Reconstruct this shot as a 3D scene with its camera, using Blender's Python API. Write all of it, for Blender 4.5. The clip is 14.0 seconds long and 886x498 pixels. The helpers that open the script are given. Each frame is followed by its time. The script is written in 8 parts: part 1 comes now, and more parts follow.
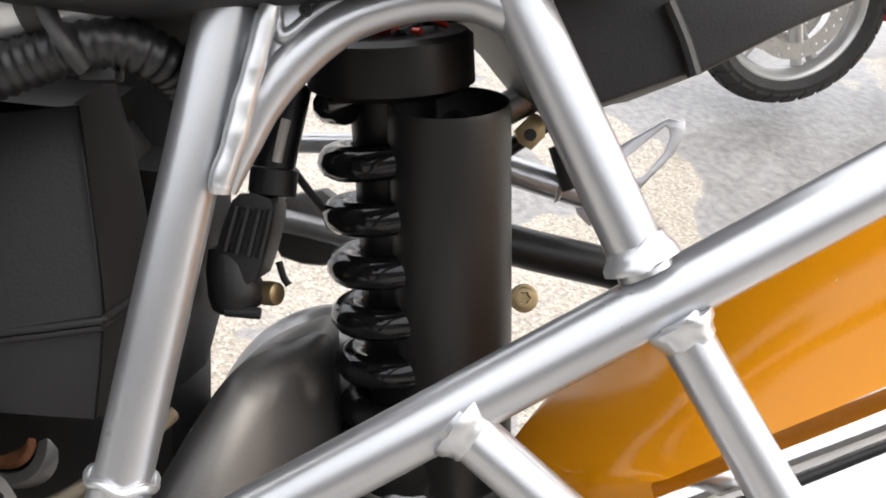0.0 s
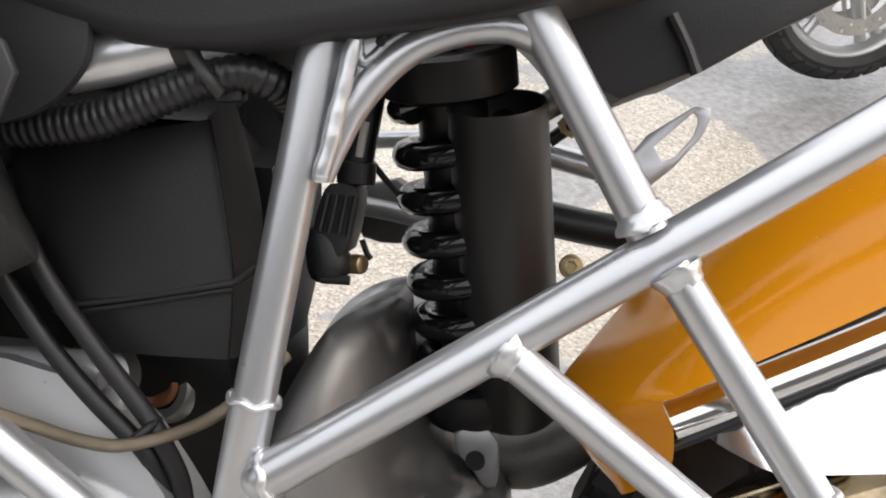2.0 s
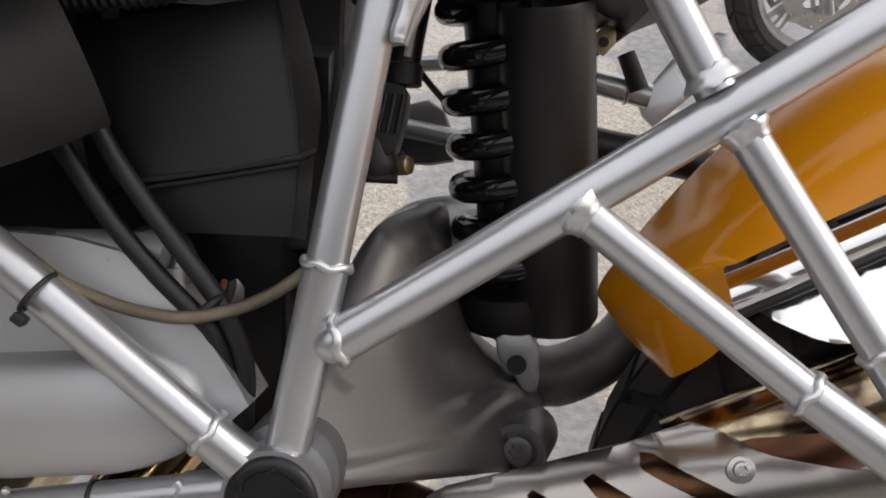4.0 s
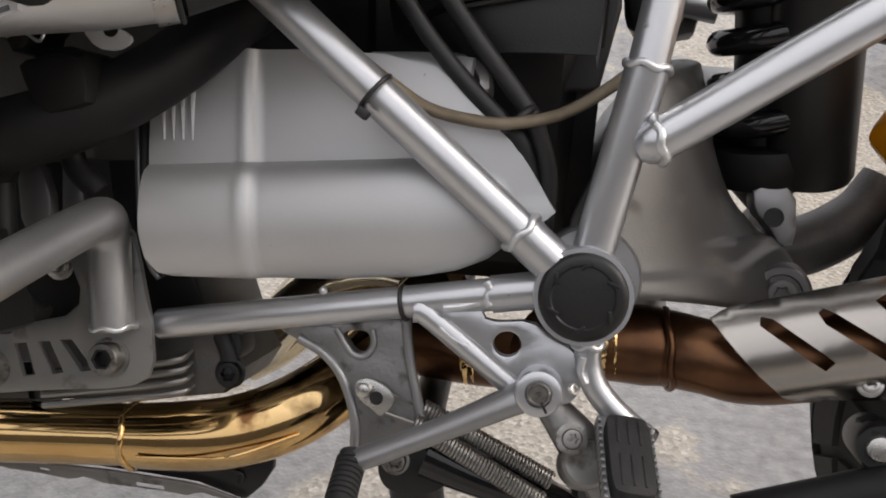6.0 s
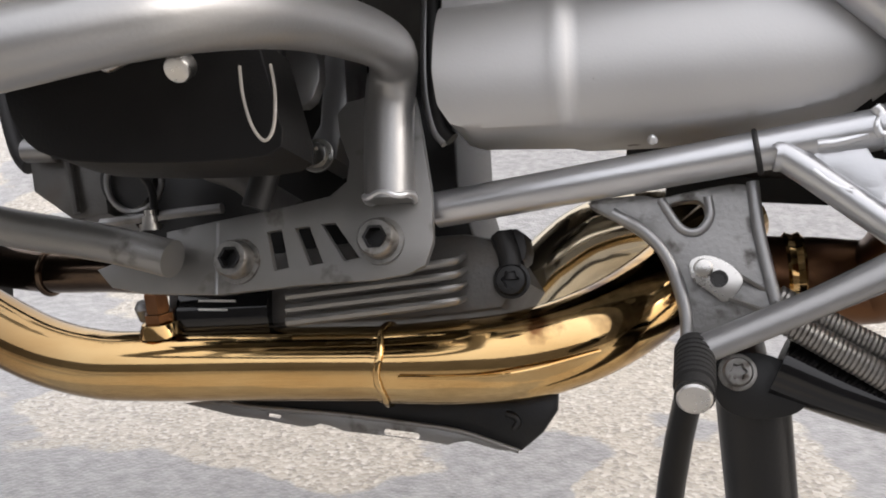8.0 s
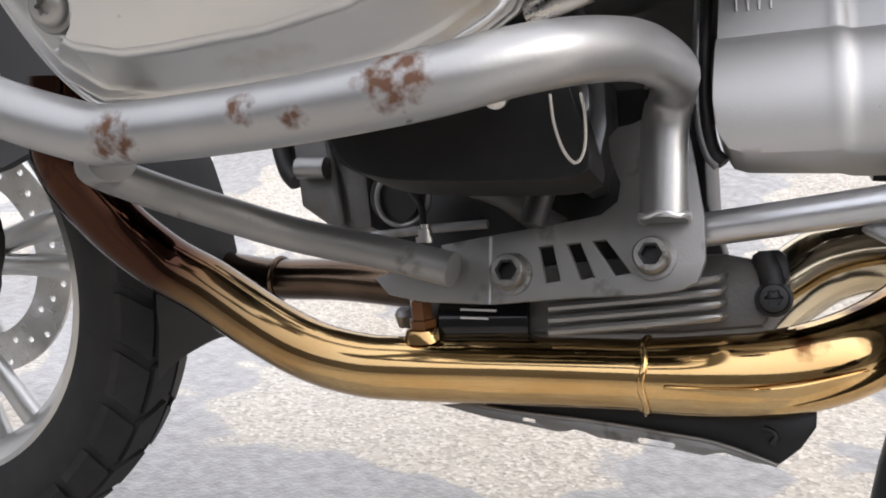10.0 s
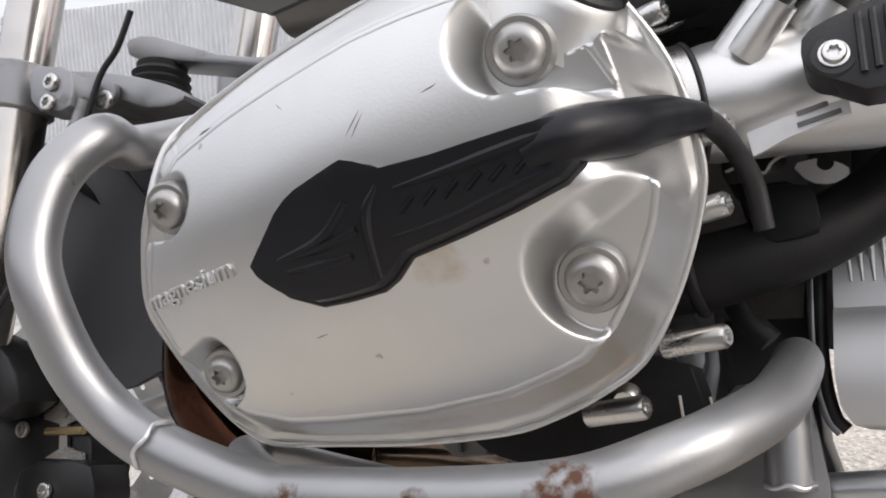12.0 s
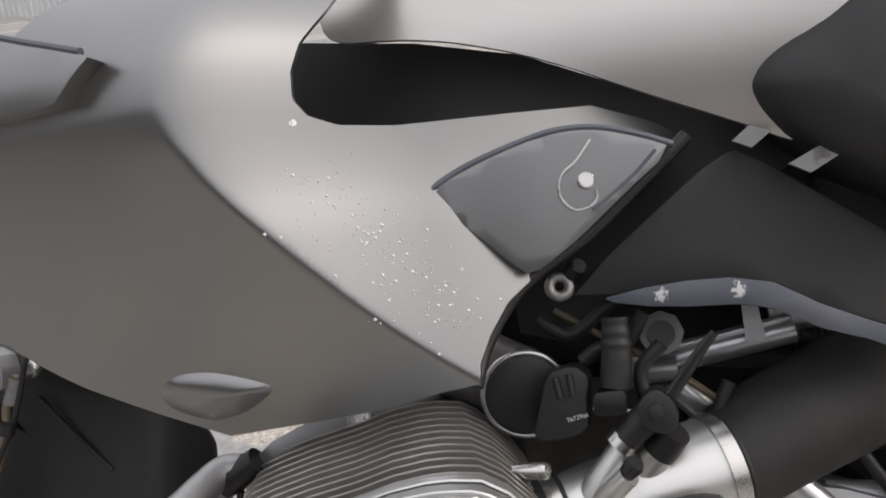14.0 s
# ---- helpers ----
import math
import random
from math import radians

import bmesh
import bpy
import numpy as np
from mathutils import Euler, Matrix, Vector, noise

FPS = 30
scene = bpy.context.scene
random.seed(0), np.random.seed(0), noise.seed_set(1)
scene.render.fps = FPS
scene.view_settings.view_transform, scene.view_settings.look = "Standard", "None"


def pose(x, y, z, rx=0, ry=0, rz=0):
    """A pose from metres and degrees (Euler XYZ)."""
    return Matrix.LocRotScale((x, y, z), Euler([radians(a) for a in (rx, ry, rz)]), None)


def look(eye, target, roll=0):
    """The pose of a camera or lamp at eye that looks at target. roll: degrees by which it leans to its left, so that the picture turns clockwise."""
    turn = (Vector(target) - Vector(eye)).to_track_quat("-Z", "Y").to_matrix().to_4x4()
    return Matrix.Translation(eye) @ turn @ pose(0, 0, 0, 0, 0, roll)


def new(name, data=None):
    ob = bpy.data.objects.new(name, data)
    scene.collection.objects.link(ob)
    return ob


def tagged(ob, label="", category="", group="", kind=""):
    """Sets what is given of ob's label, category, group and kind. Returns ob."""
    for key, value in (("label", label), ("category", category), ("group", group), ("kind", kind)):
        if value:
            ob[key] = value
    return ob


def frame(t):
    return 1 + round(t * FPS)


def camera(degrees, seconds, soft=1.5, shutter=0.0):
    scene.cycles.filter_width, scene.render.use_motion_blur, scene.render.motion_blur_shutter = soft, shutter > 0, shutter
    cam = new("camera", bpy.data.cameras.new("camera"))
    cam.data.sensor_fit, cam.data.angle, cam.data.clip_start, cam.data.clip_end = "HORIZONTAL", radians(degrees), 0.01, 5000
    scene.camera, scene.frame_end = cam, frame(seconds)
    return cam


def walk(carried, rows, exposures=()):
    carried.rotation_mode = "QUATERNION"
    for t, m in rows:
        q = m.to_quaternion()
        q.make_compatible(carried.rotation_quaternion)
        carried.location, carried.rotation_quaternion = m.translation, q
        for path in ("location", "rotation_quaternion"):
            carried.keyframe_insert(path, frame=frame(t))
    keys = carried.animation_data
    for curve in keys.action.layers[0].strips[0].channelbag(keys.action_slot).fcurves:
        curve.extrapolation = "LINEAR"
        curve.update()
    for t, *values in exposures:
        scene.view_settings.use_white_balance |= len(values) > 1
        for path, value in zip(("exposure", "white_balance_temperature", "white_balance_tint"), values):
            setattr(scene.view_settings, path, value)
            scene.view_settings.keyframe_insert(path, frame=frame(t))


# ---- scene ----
import functools

cam = camera(53.3, 14.0, soft=1.9)
METRES, EYE, TILT, LEAN, TURN = 1.55, 0.955, -25.0, -6.0, 0.0
ROWS = [
    (0.0, 0.0, 0.0, 0.0, 0.0, 0.0, -0.0),
    (0.5, -0.0217, -0.0206, -0.0177, -0.89, 2.77, 1.27),
    (1.0, -0.0012, -0.0228, -0.0273, 2.09, 3.55, 1.23),
    (1.5, 0.0021, -0.0462, -0.0197, 4.9, 0.1, 0.7),
    (2.0, 0.0092, -0.0735, -0.0069, 4.77, -0.59, 1.65),
    (2.2, 0.012, -0.0821, -0.0055, 5.4, -0.9, 2.6),
    (4.3, -0.0387, -0.0858, -0.0865, 1.79, 0.77, 2.22),
    (4.5, -0.0411, -0.0903, -0.1038, 1.65, 0.8, 2.82),
    (5.0, -0.0589, -0.0971, -0.1247, 2.3, -0.29, 2.57),
    (5.5, -0.0916, -0.1036, -0.132, 5.15, 0.56, 1.49),
    (6.0, -0.1214, -0.1075, -0.1372, 8.04, 0.41, 0.53),
    (6.5, -0.1435, -0.1101, -0.1539, 9.18, -0.18, 0.27),
    (7.0, -0.1709, -0.0695, -0.1962, 10.26, 5.92, -0.03),
    (7.5, -0.1936, -0.0291, -0.2537, 12.2, 10.64, 0.07),
    (8.0, -0.2233, -0.0388, -0.2606, 14.74, 12.62, -0.68),
    (8.5, -0.2429, -0.0518, -0.2682, 16.43, 12.89, -2.09),
    (9.0, -0.26, -0.0574, -0.2723, 17.75, 12.76, -2.58),
    (9.2, -0.2653, -0.0596, -0.2737, 18.66, 13.06, -2.98),
    (11.3, -0.2867, -0.1167, -0.2453, 24.65, 14.41, -3.64),
    (11.5, -0.2889, -0.1113, -0.2351, 25.08, 15.1, -3.72),
    (12.0, -0.2928, -0.1318, -0.1835, 25.56, 16.27, -2.9),
    (12.5, -0.2918, -0.1681, -0.1219, 26.35, 14.9, -2.73),
    (13.0, -0.2737, -0.1957, -0.0556, 23.89, 12.59, -1.39),
    (13.5, -0.2576, -0.2181, -0.0142, 19.03, 8.73, 1.13),
    (14.0, -0.2802, -0.2872, 0.0433, 15.1, 6.51, 3.6),
]
walk(cam, [(t, pose(0, 0, EYE, TILT, LEAN, TURN) @ pose(METRES * x, METRES * y, METRES * z, 90 + pitch, roll, yaw)) for t, x, y, z, yaw, pitch, roll in ROWS],
     [(0.0, 0.95, 6450, 10), (0.5, 0.82, 6450, 10), (2.0, 0.72, 6450, 10), (4.5, 0.05, 6500, 11), (5.5, 0.4, 6500, 12), (6.5, 0.02, 6600, 12), (7.5, 0.32, 6500, 12), (9.0, 0.88, 6350, 12), (11.5, 0.58, 6150, 12), (12.0, 0.5, 6280, 12), (12.5, 0.0, 6200, 12), (13.0, -0.2, 6200, 12), (14.0, 0.15, 6450, 12)])

# ---- light ----
world = bpy.data.worlds.new("overcast_sky")
scene.world = world
world.use_nodes = True
wn, wl = world.node_tree.nodes, world.node_tree.links
sky = wn.new("ShaderNodeTexSky")
sky.sky_type = "NISHITA"
sky.sun_disc = False
sky.sun_elevation, sky.sun_rotation = radians(36), radians(97)
sky.air_density, sky.dust_density, sky.ozone_density = 1.0, 6.0, 0.6
grey = wn.new("ShaderNodeMix")
grey.data_type = "RGBA"
grey.inputs[0].default_value = 0.75
wl.new(sky.outputs[0], grey.inputs[6])
# the cloud cover is brightest overhead
height, cloud = wn.new("ShaderNodeTexGradient"), wn.new("ShaderNodeMix")
height.texture_mapping.rotation = (0, radians(90), 0)
cloud.data_type = "RGBA"
cloud.inputs[6].default_value, cloud.inputs[7].default_value = (5.32, 5.25, 5.28, 1), (12.5, 12.3, 12.35, 1)
wl.new(height.outputs[1], cloud.inputs[0])
wl.new(cloud.outputs[2], grey.inputs[7])
wl.new(grey.outputs[2], wn["Background"].inputs[0])
wn["Background"].inputs[1].default_value = 0.13
sun_data = bpy.data.lights.new("sun", "SUN")
sun_data.energy, sun_data.angle, sun_data.color = 0.65, radians(30), (1.0, 0.97, 0.93)
sun = new("sun", sun_data)
sun.matrix_world = look((8.0, -1.0, 5.9), (0, 0, 0))

# ---- materials ----


def surf(name, a, b, rough=(0.4, 0.5), metal=0.0, scale=12.0, fine=300.0, bump=0.05, coat=0.0, stretch=(1, 1, 1), spec=0.5):
    """A surface whose colour wanders between a and b, with fine grain in its gloss and relief."""
    m = bpy.data.materials.new(name)
    m.use_nodes = True
    n, l = m.node_tree.nodes, m.node_tree.links
    p = n["Principled BSDF"]
    tc, mp = n.new("ShaderNodeTexCoord"), n.new("ShaderNodeMapping")
    mp.inputs["Scale"].default_value = stretch
    l.new(tc.outputs["Object"], mp.inputs[0])
    big, small = n.new("ShaderNodeTexNoise"), n.new("ShaderNodeTexNoise")
    big.inputs["Scale"].default_value, big.inputs["Detail"].default_value = scale, 6
    small.inputs["Scale"].default_value, small.inputs["Detail"].default_value = fine, 3
    for t in (big, small):
        l.new(mp.outputs[0], t.inputs["Vector"])
    ramp = n.new("ShaderNodeValToRGB")
    ramp.color_ramp.elements[0].position, ramp.color_ramp.elements[1].position = 0.32, 0.68
    ramp.color_ramp.elements[0].color, ramp.color_ramp.elements[1].color = (*a, 1), (*b, 1)
    l.new(big.outputs[0], ramp.inputs[0])
    l.new(ramp.outputs[0], p.inputs["Base Color"])
    mr = n.new("ShaderNodeMapRange")
    mr.inputs[3].default_value, mr.inputs[4].default_value = rough
    add = n.new("ShaderNodeMath")
    add.operation = "MULTIPLY_ADD"
    add.inputs[1].default_value, add.inputs[2].default_value = 0.5, 0.0
    l.new(small.outputs[0], add.inputs[0])
    half = n.new("ShaderNodeMath")
    half.operation = "MULTIPLY_ADD"
    half.inputs[1].default_value = 0.5
    l.new(big.outputs[0], half.inputs[0])
    l.new(add.outputs[0], half.inputs[2])
    l.new(half.outputs[0], mr.inputs[0])
    l.new(mr.outputs[0], p.inputs["Roughness"])
    p.inputs["Metallic"].default_value = metal
    p.inputs["Specular IOR Level"].default_value = spec
    p.inputs["Coat Weight"].default_value = coat
    p.inputs["Coat Roughness"].default_value = 0.08
    if bump:
        bp = n.new("ShaderNodeBump")
        bp.inputs["Strength"].default_value, bp.inputs["Distance"].default_value = bump, 0.002
        l.new(small.outputs[0], bp.inputs["Height"])
        l.new(bp.outputs[0], p.inputs["Normal"])
    return m


def stained(m, colour, scale, low, high, rough=0.8):
    """Lays blotches of another colour (rust, grime, chips) over a surface."""
    n, l = m.node_tree.nodes, m.node_tree.links
    p = n["Principled BSDF"]
    tc, t, r, mix = n.new("ShaderNodeTexCoord"), n.new("ShaderNodeTexNoise"), n.new("ShaderNodeMapRange"), n.new("ShaderNodeMix")
    t.inputs["Scale"].default_value, t.inputs["Detail"].default_value = scale, 8
    l.new(tc.outputs["Object"], t.inputs["Vector"])
    l.new(t.outputs[0], r.inputs[0])
    r.inputs[1].default_value, r.inputs[2].default_value = low, high
    mix.data_type = "RGBA"
    l.new(r.outputs[0], mix.inputs[0])
    l.new(p.inputs["Base Color"].links[0].from_socket, mix.inputs[6])
    mix.inputs[7].default_value = (*colour, 1)
    l.new(mix.outputs[2], p.inputs["Base Color"])
    if rough is not None:
        mr = n.new("ShaderNodeMix")
        l.new(r.outputs[0], mr.inputs[0])
        l.new(p.inputs["Roughness"].links[0].from_socket, mr.inputs[2])
        mr.inputs[3].default_value = rough
        l.new(mr.outputs[0], p.inputs["Roughness"])
    return m


M_FRAME = stained(surf("silver_frame_paint", (0.52, 0.53, 0.55), (0.58, 0.59, 0.61), (0.25, 0.33), 0.8, 9, 700, 0.04, coat=0.15), (0.25, 0.22, 0.2), 60, 0.74, 0.8)
M_WELD = surf("weld_bead_paint", (0.62, 0.63, 0.65), (0.70, 0.71, 0.72), (0.24, 0.34), 0.75, 60, 200, 0.12)
M_PLUG = surf("black_plug_plastic", (0.0055, 0.0055, 0.0075), (0.009, 0.009, 0.0115), (0.30, 0.40), 0, 14, 500, 0.03, spec=0.3)
M_BOLT = surf("dull_bolt_steel", (0.34, 0.335, 0.32), (0.42, 0.41, 0.395), (0.36, 0.46), 0.95, 60, 300, 0.0)
M_DUCT = surf("grey_satin_duct", (0.17, 0.163, 0.156), (0.21, 0.202, 0.194), (0.34, 0.42), 0.5, 10, 500, 0.03)
M_BAR = stained(surf("crash_bar_paint", (0.30, 0.302, 0.305), (0.38, 0.382, 0.385), (0.3, 0.42), 0.74, 8, 500, 0.05), (0.16, 0.15, 0.14), 45, 0.70, 0.76)
# M_BAR's paint with shade put into its colour, plus grime blotches
M_BARDIM = stained(surf("crash_bar_paint_dimmed", (0.22, 0.217, 0.213), (0.29, 0.286, 0.28), (0.36, 0.5), 0.7, 14, 500, 0.08), (0.11, 0.10, 0.09), 35, 0.62, 0.74)
M_SKID = stained(surf("scuffed_skid_plate", (0.17, 0.165, 0.16), (0.25, 0.243, 0.235), (0.34, 0.5), 0.8, 22, 500, 0.1, stretch=(0.3, 1, 1)), (0.09, 0.08, 0.07), 40, 0.58, 0.72)
M_UNDER = surf("matt_black_underside", (0.005, 0.005, 0.0053), (0.011, 0.0105, 0.0105), (0.5, 0.65), 0, 22, 600, 0.12, spec=0.25)
M_SWING = stained(surf("swing_arm_casting", (0.112, 0.110, 0.108), (0.145, 0.142, 0.139), (0.36, 0.46), 0.72, 12, 500, 0.06), (0.17, 0.155, 0.14), 30, 0.60, 0.74)
M_FARPIPE = surf("sooty_brown_pipe", (0.05, 0.035, 0.026), (0.12, 0.085, 0.06), (0.10, 0.22), 1.0, 16, 500, 0.03)
M_PLATEBOLT = stained(surf("tarnished_bolt_steel", (0.20, 0.193, 0.183), (0.32, 0.31, 0.295), (0.3, 0.45), 0.95, 90, 300, 0.05), (0.10, 0.08, 0.065), 120, 0.55, 0.7)
M_CAST = stained(surf("cast_aluminium", (0.27, 0.27, 0.273), (0.34, 0.34, 0.343), (0.32, 0.42), 0.75, 9, 500, 0.05), (0.2, 0.19, 0.18), 22, 0.62, 0.75)
M_HINGE = stained(surf("footrest_casting", (0.19, 0.187, 0.183), (0.25, 0.247, 0.242), (0.34, 0.46), 0.75, 14, 500, 0.08), (0.09, 0.08, 0.07), 45, 0.58, 0.74)
M_BRACKET = stained(surf("stand_bracket_casting", (0.24, 0.238, 0.236), (0.31, 0.308, 0.305), (0.34, 0.44), 0.75, 16, 400, 0.18), (0.08, 0.072, 0.065), 55, 0.56, 0.70)
M_GEARCOVER = stained(surf("gearbox_cover_paint", (0.50, 0.503, 0.507), (0.55, 0.553, 0.557), (0.42, 0.50), 0.6, 8, 600, 0.05), (0.24, 0.23, 0.22), 70, 0.73, 0.77)
M_ENGINE = stained(surf("engine_casting", (0.09, 0.087, 0.084), (0.16, 0.156, 0.152), (0.45, 0.6), 0.6, 20, 400, 0.2), (0.15, 0.13, 0.11), 18, 0.55, 0.75)
M_MAG = stained(surf("magnesium_cover_paint", (0.60, 0.60, 0.59), (0.68, 0.68, 0.67), (0.30, 0.40), 0.88, 9, 700, 0.05), (0.3, 0.26, 0.22), 50, 0.72, 0.78)
M_FIN = surf("cylinder_fins", (0.52, 0.50, 0.475), (0.62, 0.60, 0.57), (0.32, 0.44), 0.8, 25, 500, 0.12)
M_STEEL = surf("bright_steel", (0.55, 0.54, 0.52), (0.64, 0.63, 0.61), (0.24, 0.32), 1.0, 40, 500, 0.0)
M_CHROME = surf("polished_chrome", (0.80, 0.80, 0.80), (0.86, 0.86, 0.86), (0.04, 0.12), 1.0, 10, 500, 0.01)
M_COPPER = surf("copper_brown_pipe", (0.30, 0.13, 0.05), (0.42, 0.22, 0.09), (0.12, 0.22), 1.0, 12, 600, 0.02)
M_GOLD = surf("heat_gold_pipe", (0.56, 0.35, 0.14), (0.74, 0.53, 0.26), (0.05, 0.10), 1.0, 9, 600, 0.01, stretch=(1, 3, 3))
M_PALEGOLD = surf("pale_gold_pipe", (0.62, 0.52, 0.36), (0.74, 0.66, 0.50), (0.08, 0.16), 1.0, 9, 600, 0.01)
M_BURNT = stained(surf("burnt_pipe", (0.085, 0.038, 0.02), (0.19, 0.095, 0.045), (0.25, 0.4), 0.9, 16, 400, 0.06), (0.10, 0.05, 0.03), 30, 0.5, 0.7, None)
M_LINKGOLD = stained(surf("blotched_gold_pipe", (0.42, 0.33, 0.21), (0.58, 0.48, 0.32), (0.10, 0.2), 1.0, 20, 500, 0.02, stretch=(0.4, 1, 1)), (0.07, 0.045, 0.03), 26, 0.46, 0.64, None)
M_SUMP = surf("sump_casting", (0.24, 0.236, 0.23), (0.31, 0.305, 0.295), (0.35, 0.5), 0.75, 25, 500, 0.12)
M_SHIELD = surf("brushed_stainless_shield", (0.33, 0.31, 0.288), (0.44, 0.42, 0.392), (0.22, 0.30), 1.0, 7, 900, 0.01, stretch=(0.25, 1, 1))
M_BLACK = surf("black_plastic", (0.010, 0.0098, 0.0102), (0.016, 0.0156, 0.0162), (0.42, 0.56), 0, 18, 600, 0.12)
M_GLOSS = surf("gloss_black_paint", (0.006, 0.006, 0.007), (0.010, 0.010, 0.011), (0.05, 0.12), 0, 10, 400, 0.01)
M_CONDUIT = surf("black_conduit_plastic", (0.012, 0.012, 0.013), (0.018, 0.018, 0.019), (0.32, 0.42), 0, 18, 600, 0.03)
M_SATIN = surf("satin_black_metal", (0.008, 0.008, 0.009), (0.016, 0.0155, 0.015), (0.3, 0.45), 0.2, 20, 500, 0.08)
M_GUARD = surf("shock_guard_plastic", (0.012, 0.0115, 0.0115), (0.017, 0.0165, 0.016), (0.38, 0.46), 0, 14, 800, 0.03)
M_RUBBER = stained(surf("worn_rubber", (0.010, 0.010, 0.010), (0.02, 0.0195, 0.019), (0.6, 0.8), 0, 30, 500, 0.2), (0.035, 0.033, 0.031), 24, 0.58, 0.8)
M_ORANGE = stained(surf("orange_lacquer", (0.60, 0.225, 0.003), (0.64, 0.245, 0.005), (0.14, 0.2), 0, 6, 500, 0.0, coat=0.0, spec=0.3), (0.75, 0.6, 0.35), 160, 0.745, 0.76, None)
M_PANEL = stained(surf("matt_grey_panel_paint", (0.262, 0.264, 0.264), (0.290, 0.292, 0.292), (0.28, 0.33), 0.94, 6, 900, 0.004), (0.25, 0.24, 0.23), 140, 0.76, 0.79)
M_TANK = surf("silver_tank_paint", (0.50, 0.488, 0.47), (0.55, 0.538, 0.52), (0.3, 0.36), 0.8, 6, 900, 0.02)
M_LIP = stained(surf("blue_grey_lip", (0.07, 0.077, 0.097), (0.11, 0.117, 0.137), (0.35, 0.5), 0.3, 14, 500, 0.06), (0.45, 0.45, 0.45), 60, 0.66, 0.7)
M_SEAT = surf("black_seat_vinyl", (0.011, 0.011, 0.012), (0.016, 0.016, 0.0172), (0.5, 0.62), 0, 8, 900, 0.15)
M_BRASS = surf("braided_brake_line", (0.19, 0.155, 0.11), (0.28, 0.235, 0.175), (0.3, 0.45), 0.8, 40, 1500, 0.6)
M_BRASSBOLT = surf("dull_brass", (0.35, 0.27, 0.14), (0.45, 0.35, 0.2), (0.35, 0.5), 0.9, 40, 400, 0.1)
M_RED = surf("red_wire", (0.45, 0.025, 0.012), (0.6, 0.04, 0.02), (0.3, 0.4), 0, 30, 500, 0.02)
M_WHITE = surf("white_print", (0.6, 0.6, 0.6), (0.72, 0.72, 0.72), (0.5, 0.6), 0, 50, 400, 0)
M_FORK = surf("brushed_fork_tube", (0.46, 0.44, 0.415), (0.56, 0.54, 0.51), (0.16, 0.26), 1.0, 12, 500, 0.02)
M_RIM = surf("silver_rim", (0.55, 0.55, 0.54), (0.64, 0.64, 0.63), (0.25, 0.35), 0.8, 10, 500, 0.03)
M_RUST = surf("rust_patch", (0.20, 0.07, 0.03), (0.33, 0.14, 0.07), (0.7, 0.9), 0, 90, 500, 0.4)
M_CLEAR = surf("milky_hose", (0.45, 0.42, 0.38), (0.55, 0.52, 0.48), (0.15, 0.25), 0, 30, 300, 0.02)



def region(m, centre, radius, colour, scale=0.0, low=0.4, high=0.6, rough=None):
    """A patch of another colour round one place on a thing; with a scale it is ragged, as rust is."""
    n, l = m.node_tree.nodes, m.node_tree.links
    p = n["Principled BSDF"]
    tc, vm, mr, mix = n.new("ShaderNodeTexCoord"), n.new("ShaderNodeVectorMath"), n.new("ShaderNodeMapRange"), n.new("ShaderNodeMix")
    vm.operation = "DISTANCE"
    l.new(tc.outputs["Object"], vm.inputs[0])
    vm.inputs[1].default_value = centre
    l.new(vm.outputs["Value"], mr.inputs[0])
    mr.inputs[1].default_value, mr.inputs[2].default_value, mr.inputs[3].default_value, mr.inputs[4].default_value = radius * 0.35, radius, 1, 0
    fac = mr.outputs[0]
    if scale:
        t, ad, r2 = n.new("ShaderNodeTexNoise"), n.new("ShaderNodeMath"), n.new("ShaderNodeMapRange")
        t.inputs["Scale"].default_value, t.inputs["Detail"].default_value = scale, 8
        l.new(tc.outputs["Object"], t.inputs["Vector"])
        ad.operation = "MULTIPLY"
        l.new(t.outputs[0], ad.inputs[0])
        l.new(fac, ad.inputs[1])
        l.new(ad.outputs[0], r2.inputs[0])
        r2.inputs[1].default_value, r2.inputs[2].default_value = low, high
        fac = r2.outputs[0]
    mix.data_type = "RGBA"
    l.new(fac, mix.inputs[0])
    l.new(p.inputs["Base Color"].links[0].from_socket, mix.inputs[6])
    mix.inputs[7].default_value = (*colour, 1)
    l.new(mix.outputs[2], p.inputs["Base Color"])
    if rough is not None:
        for name, v in (("Roughness", rough), ("Metallic", 0.0)):
            mx = n.new("ShaderNodeMix")
            l.new(fac, mx.inputs[0])
            if p.inputs[name].is_linked:
                l.new(p.inputs[name].links[0].from_socket, mx.inputs[2])
            else:
                mx.inputs[2].default_value = p.inputs[name].default_value
            mx.inputs[3].default_value = v
            l.new(mx.outputs[0], p.inputs[name])
    return m


# ---- shapes ----


def part(name, bm, material, parent, label="", smooth=38):
    """Links a bmesh as one mesh object under a thing or a part."""
    bmesh.ops.recalc_face_normals(bm, faces=bm.faces)
    me = bpy.data.meshes.new(name)
    for f in bm.faces:
        f.smooth = True
    bm.to_mesh(me)
    bm.free()
    me.set_sharp_from_angle(angle=radians(smooth))
    me.materials.append(material)
    ob = new(name, me)
    ob.parent = parent
    if label:
        tagged(ob, label)
    return ob


def thing(name, label, category, m=None, group=""):
    ob = new(name)
    ob.matrix_world = m or Matrix()
    return tagged(ob, label, category, group)


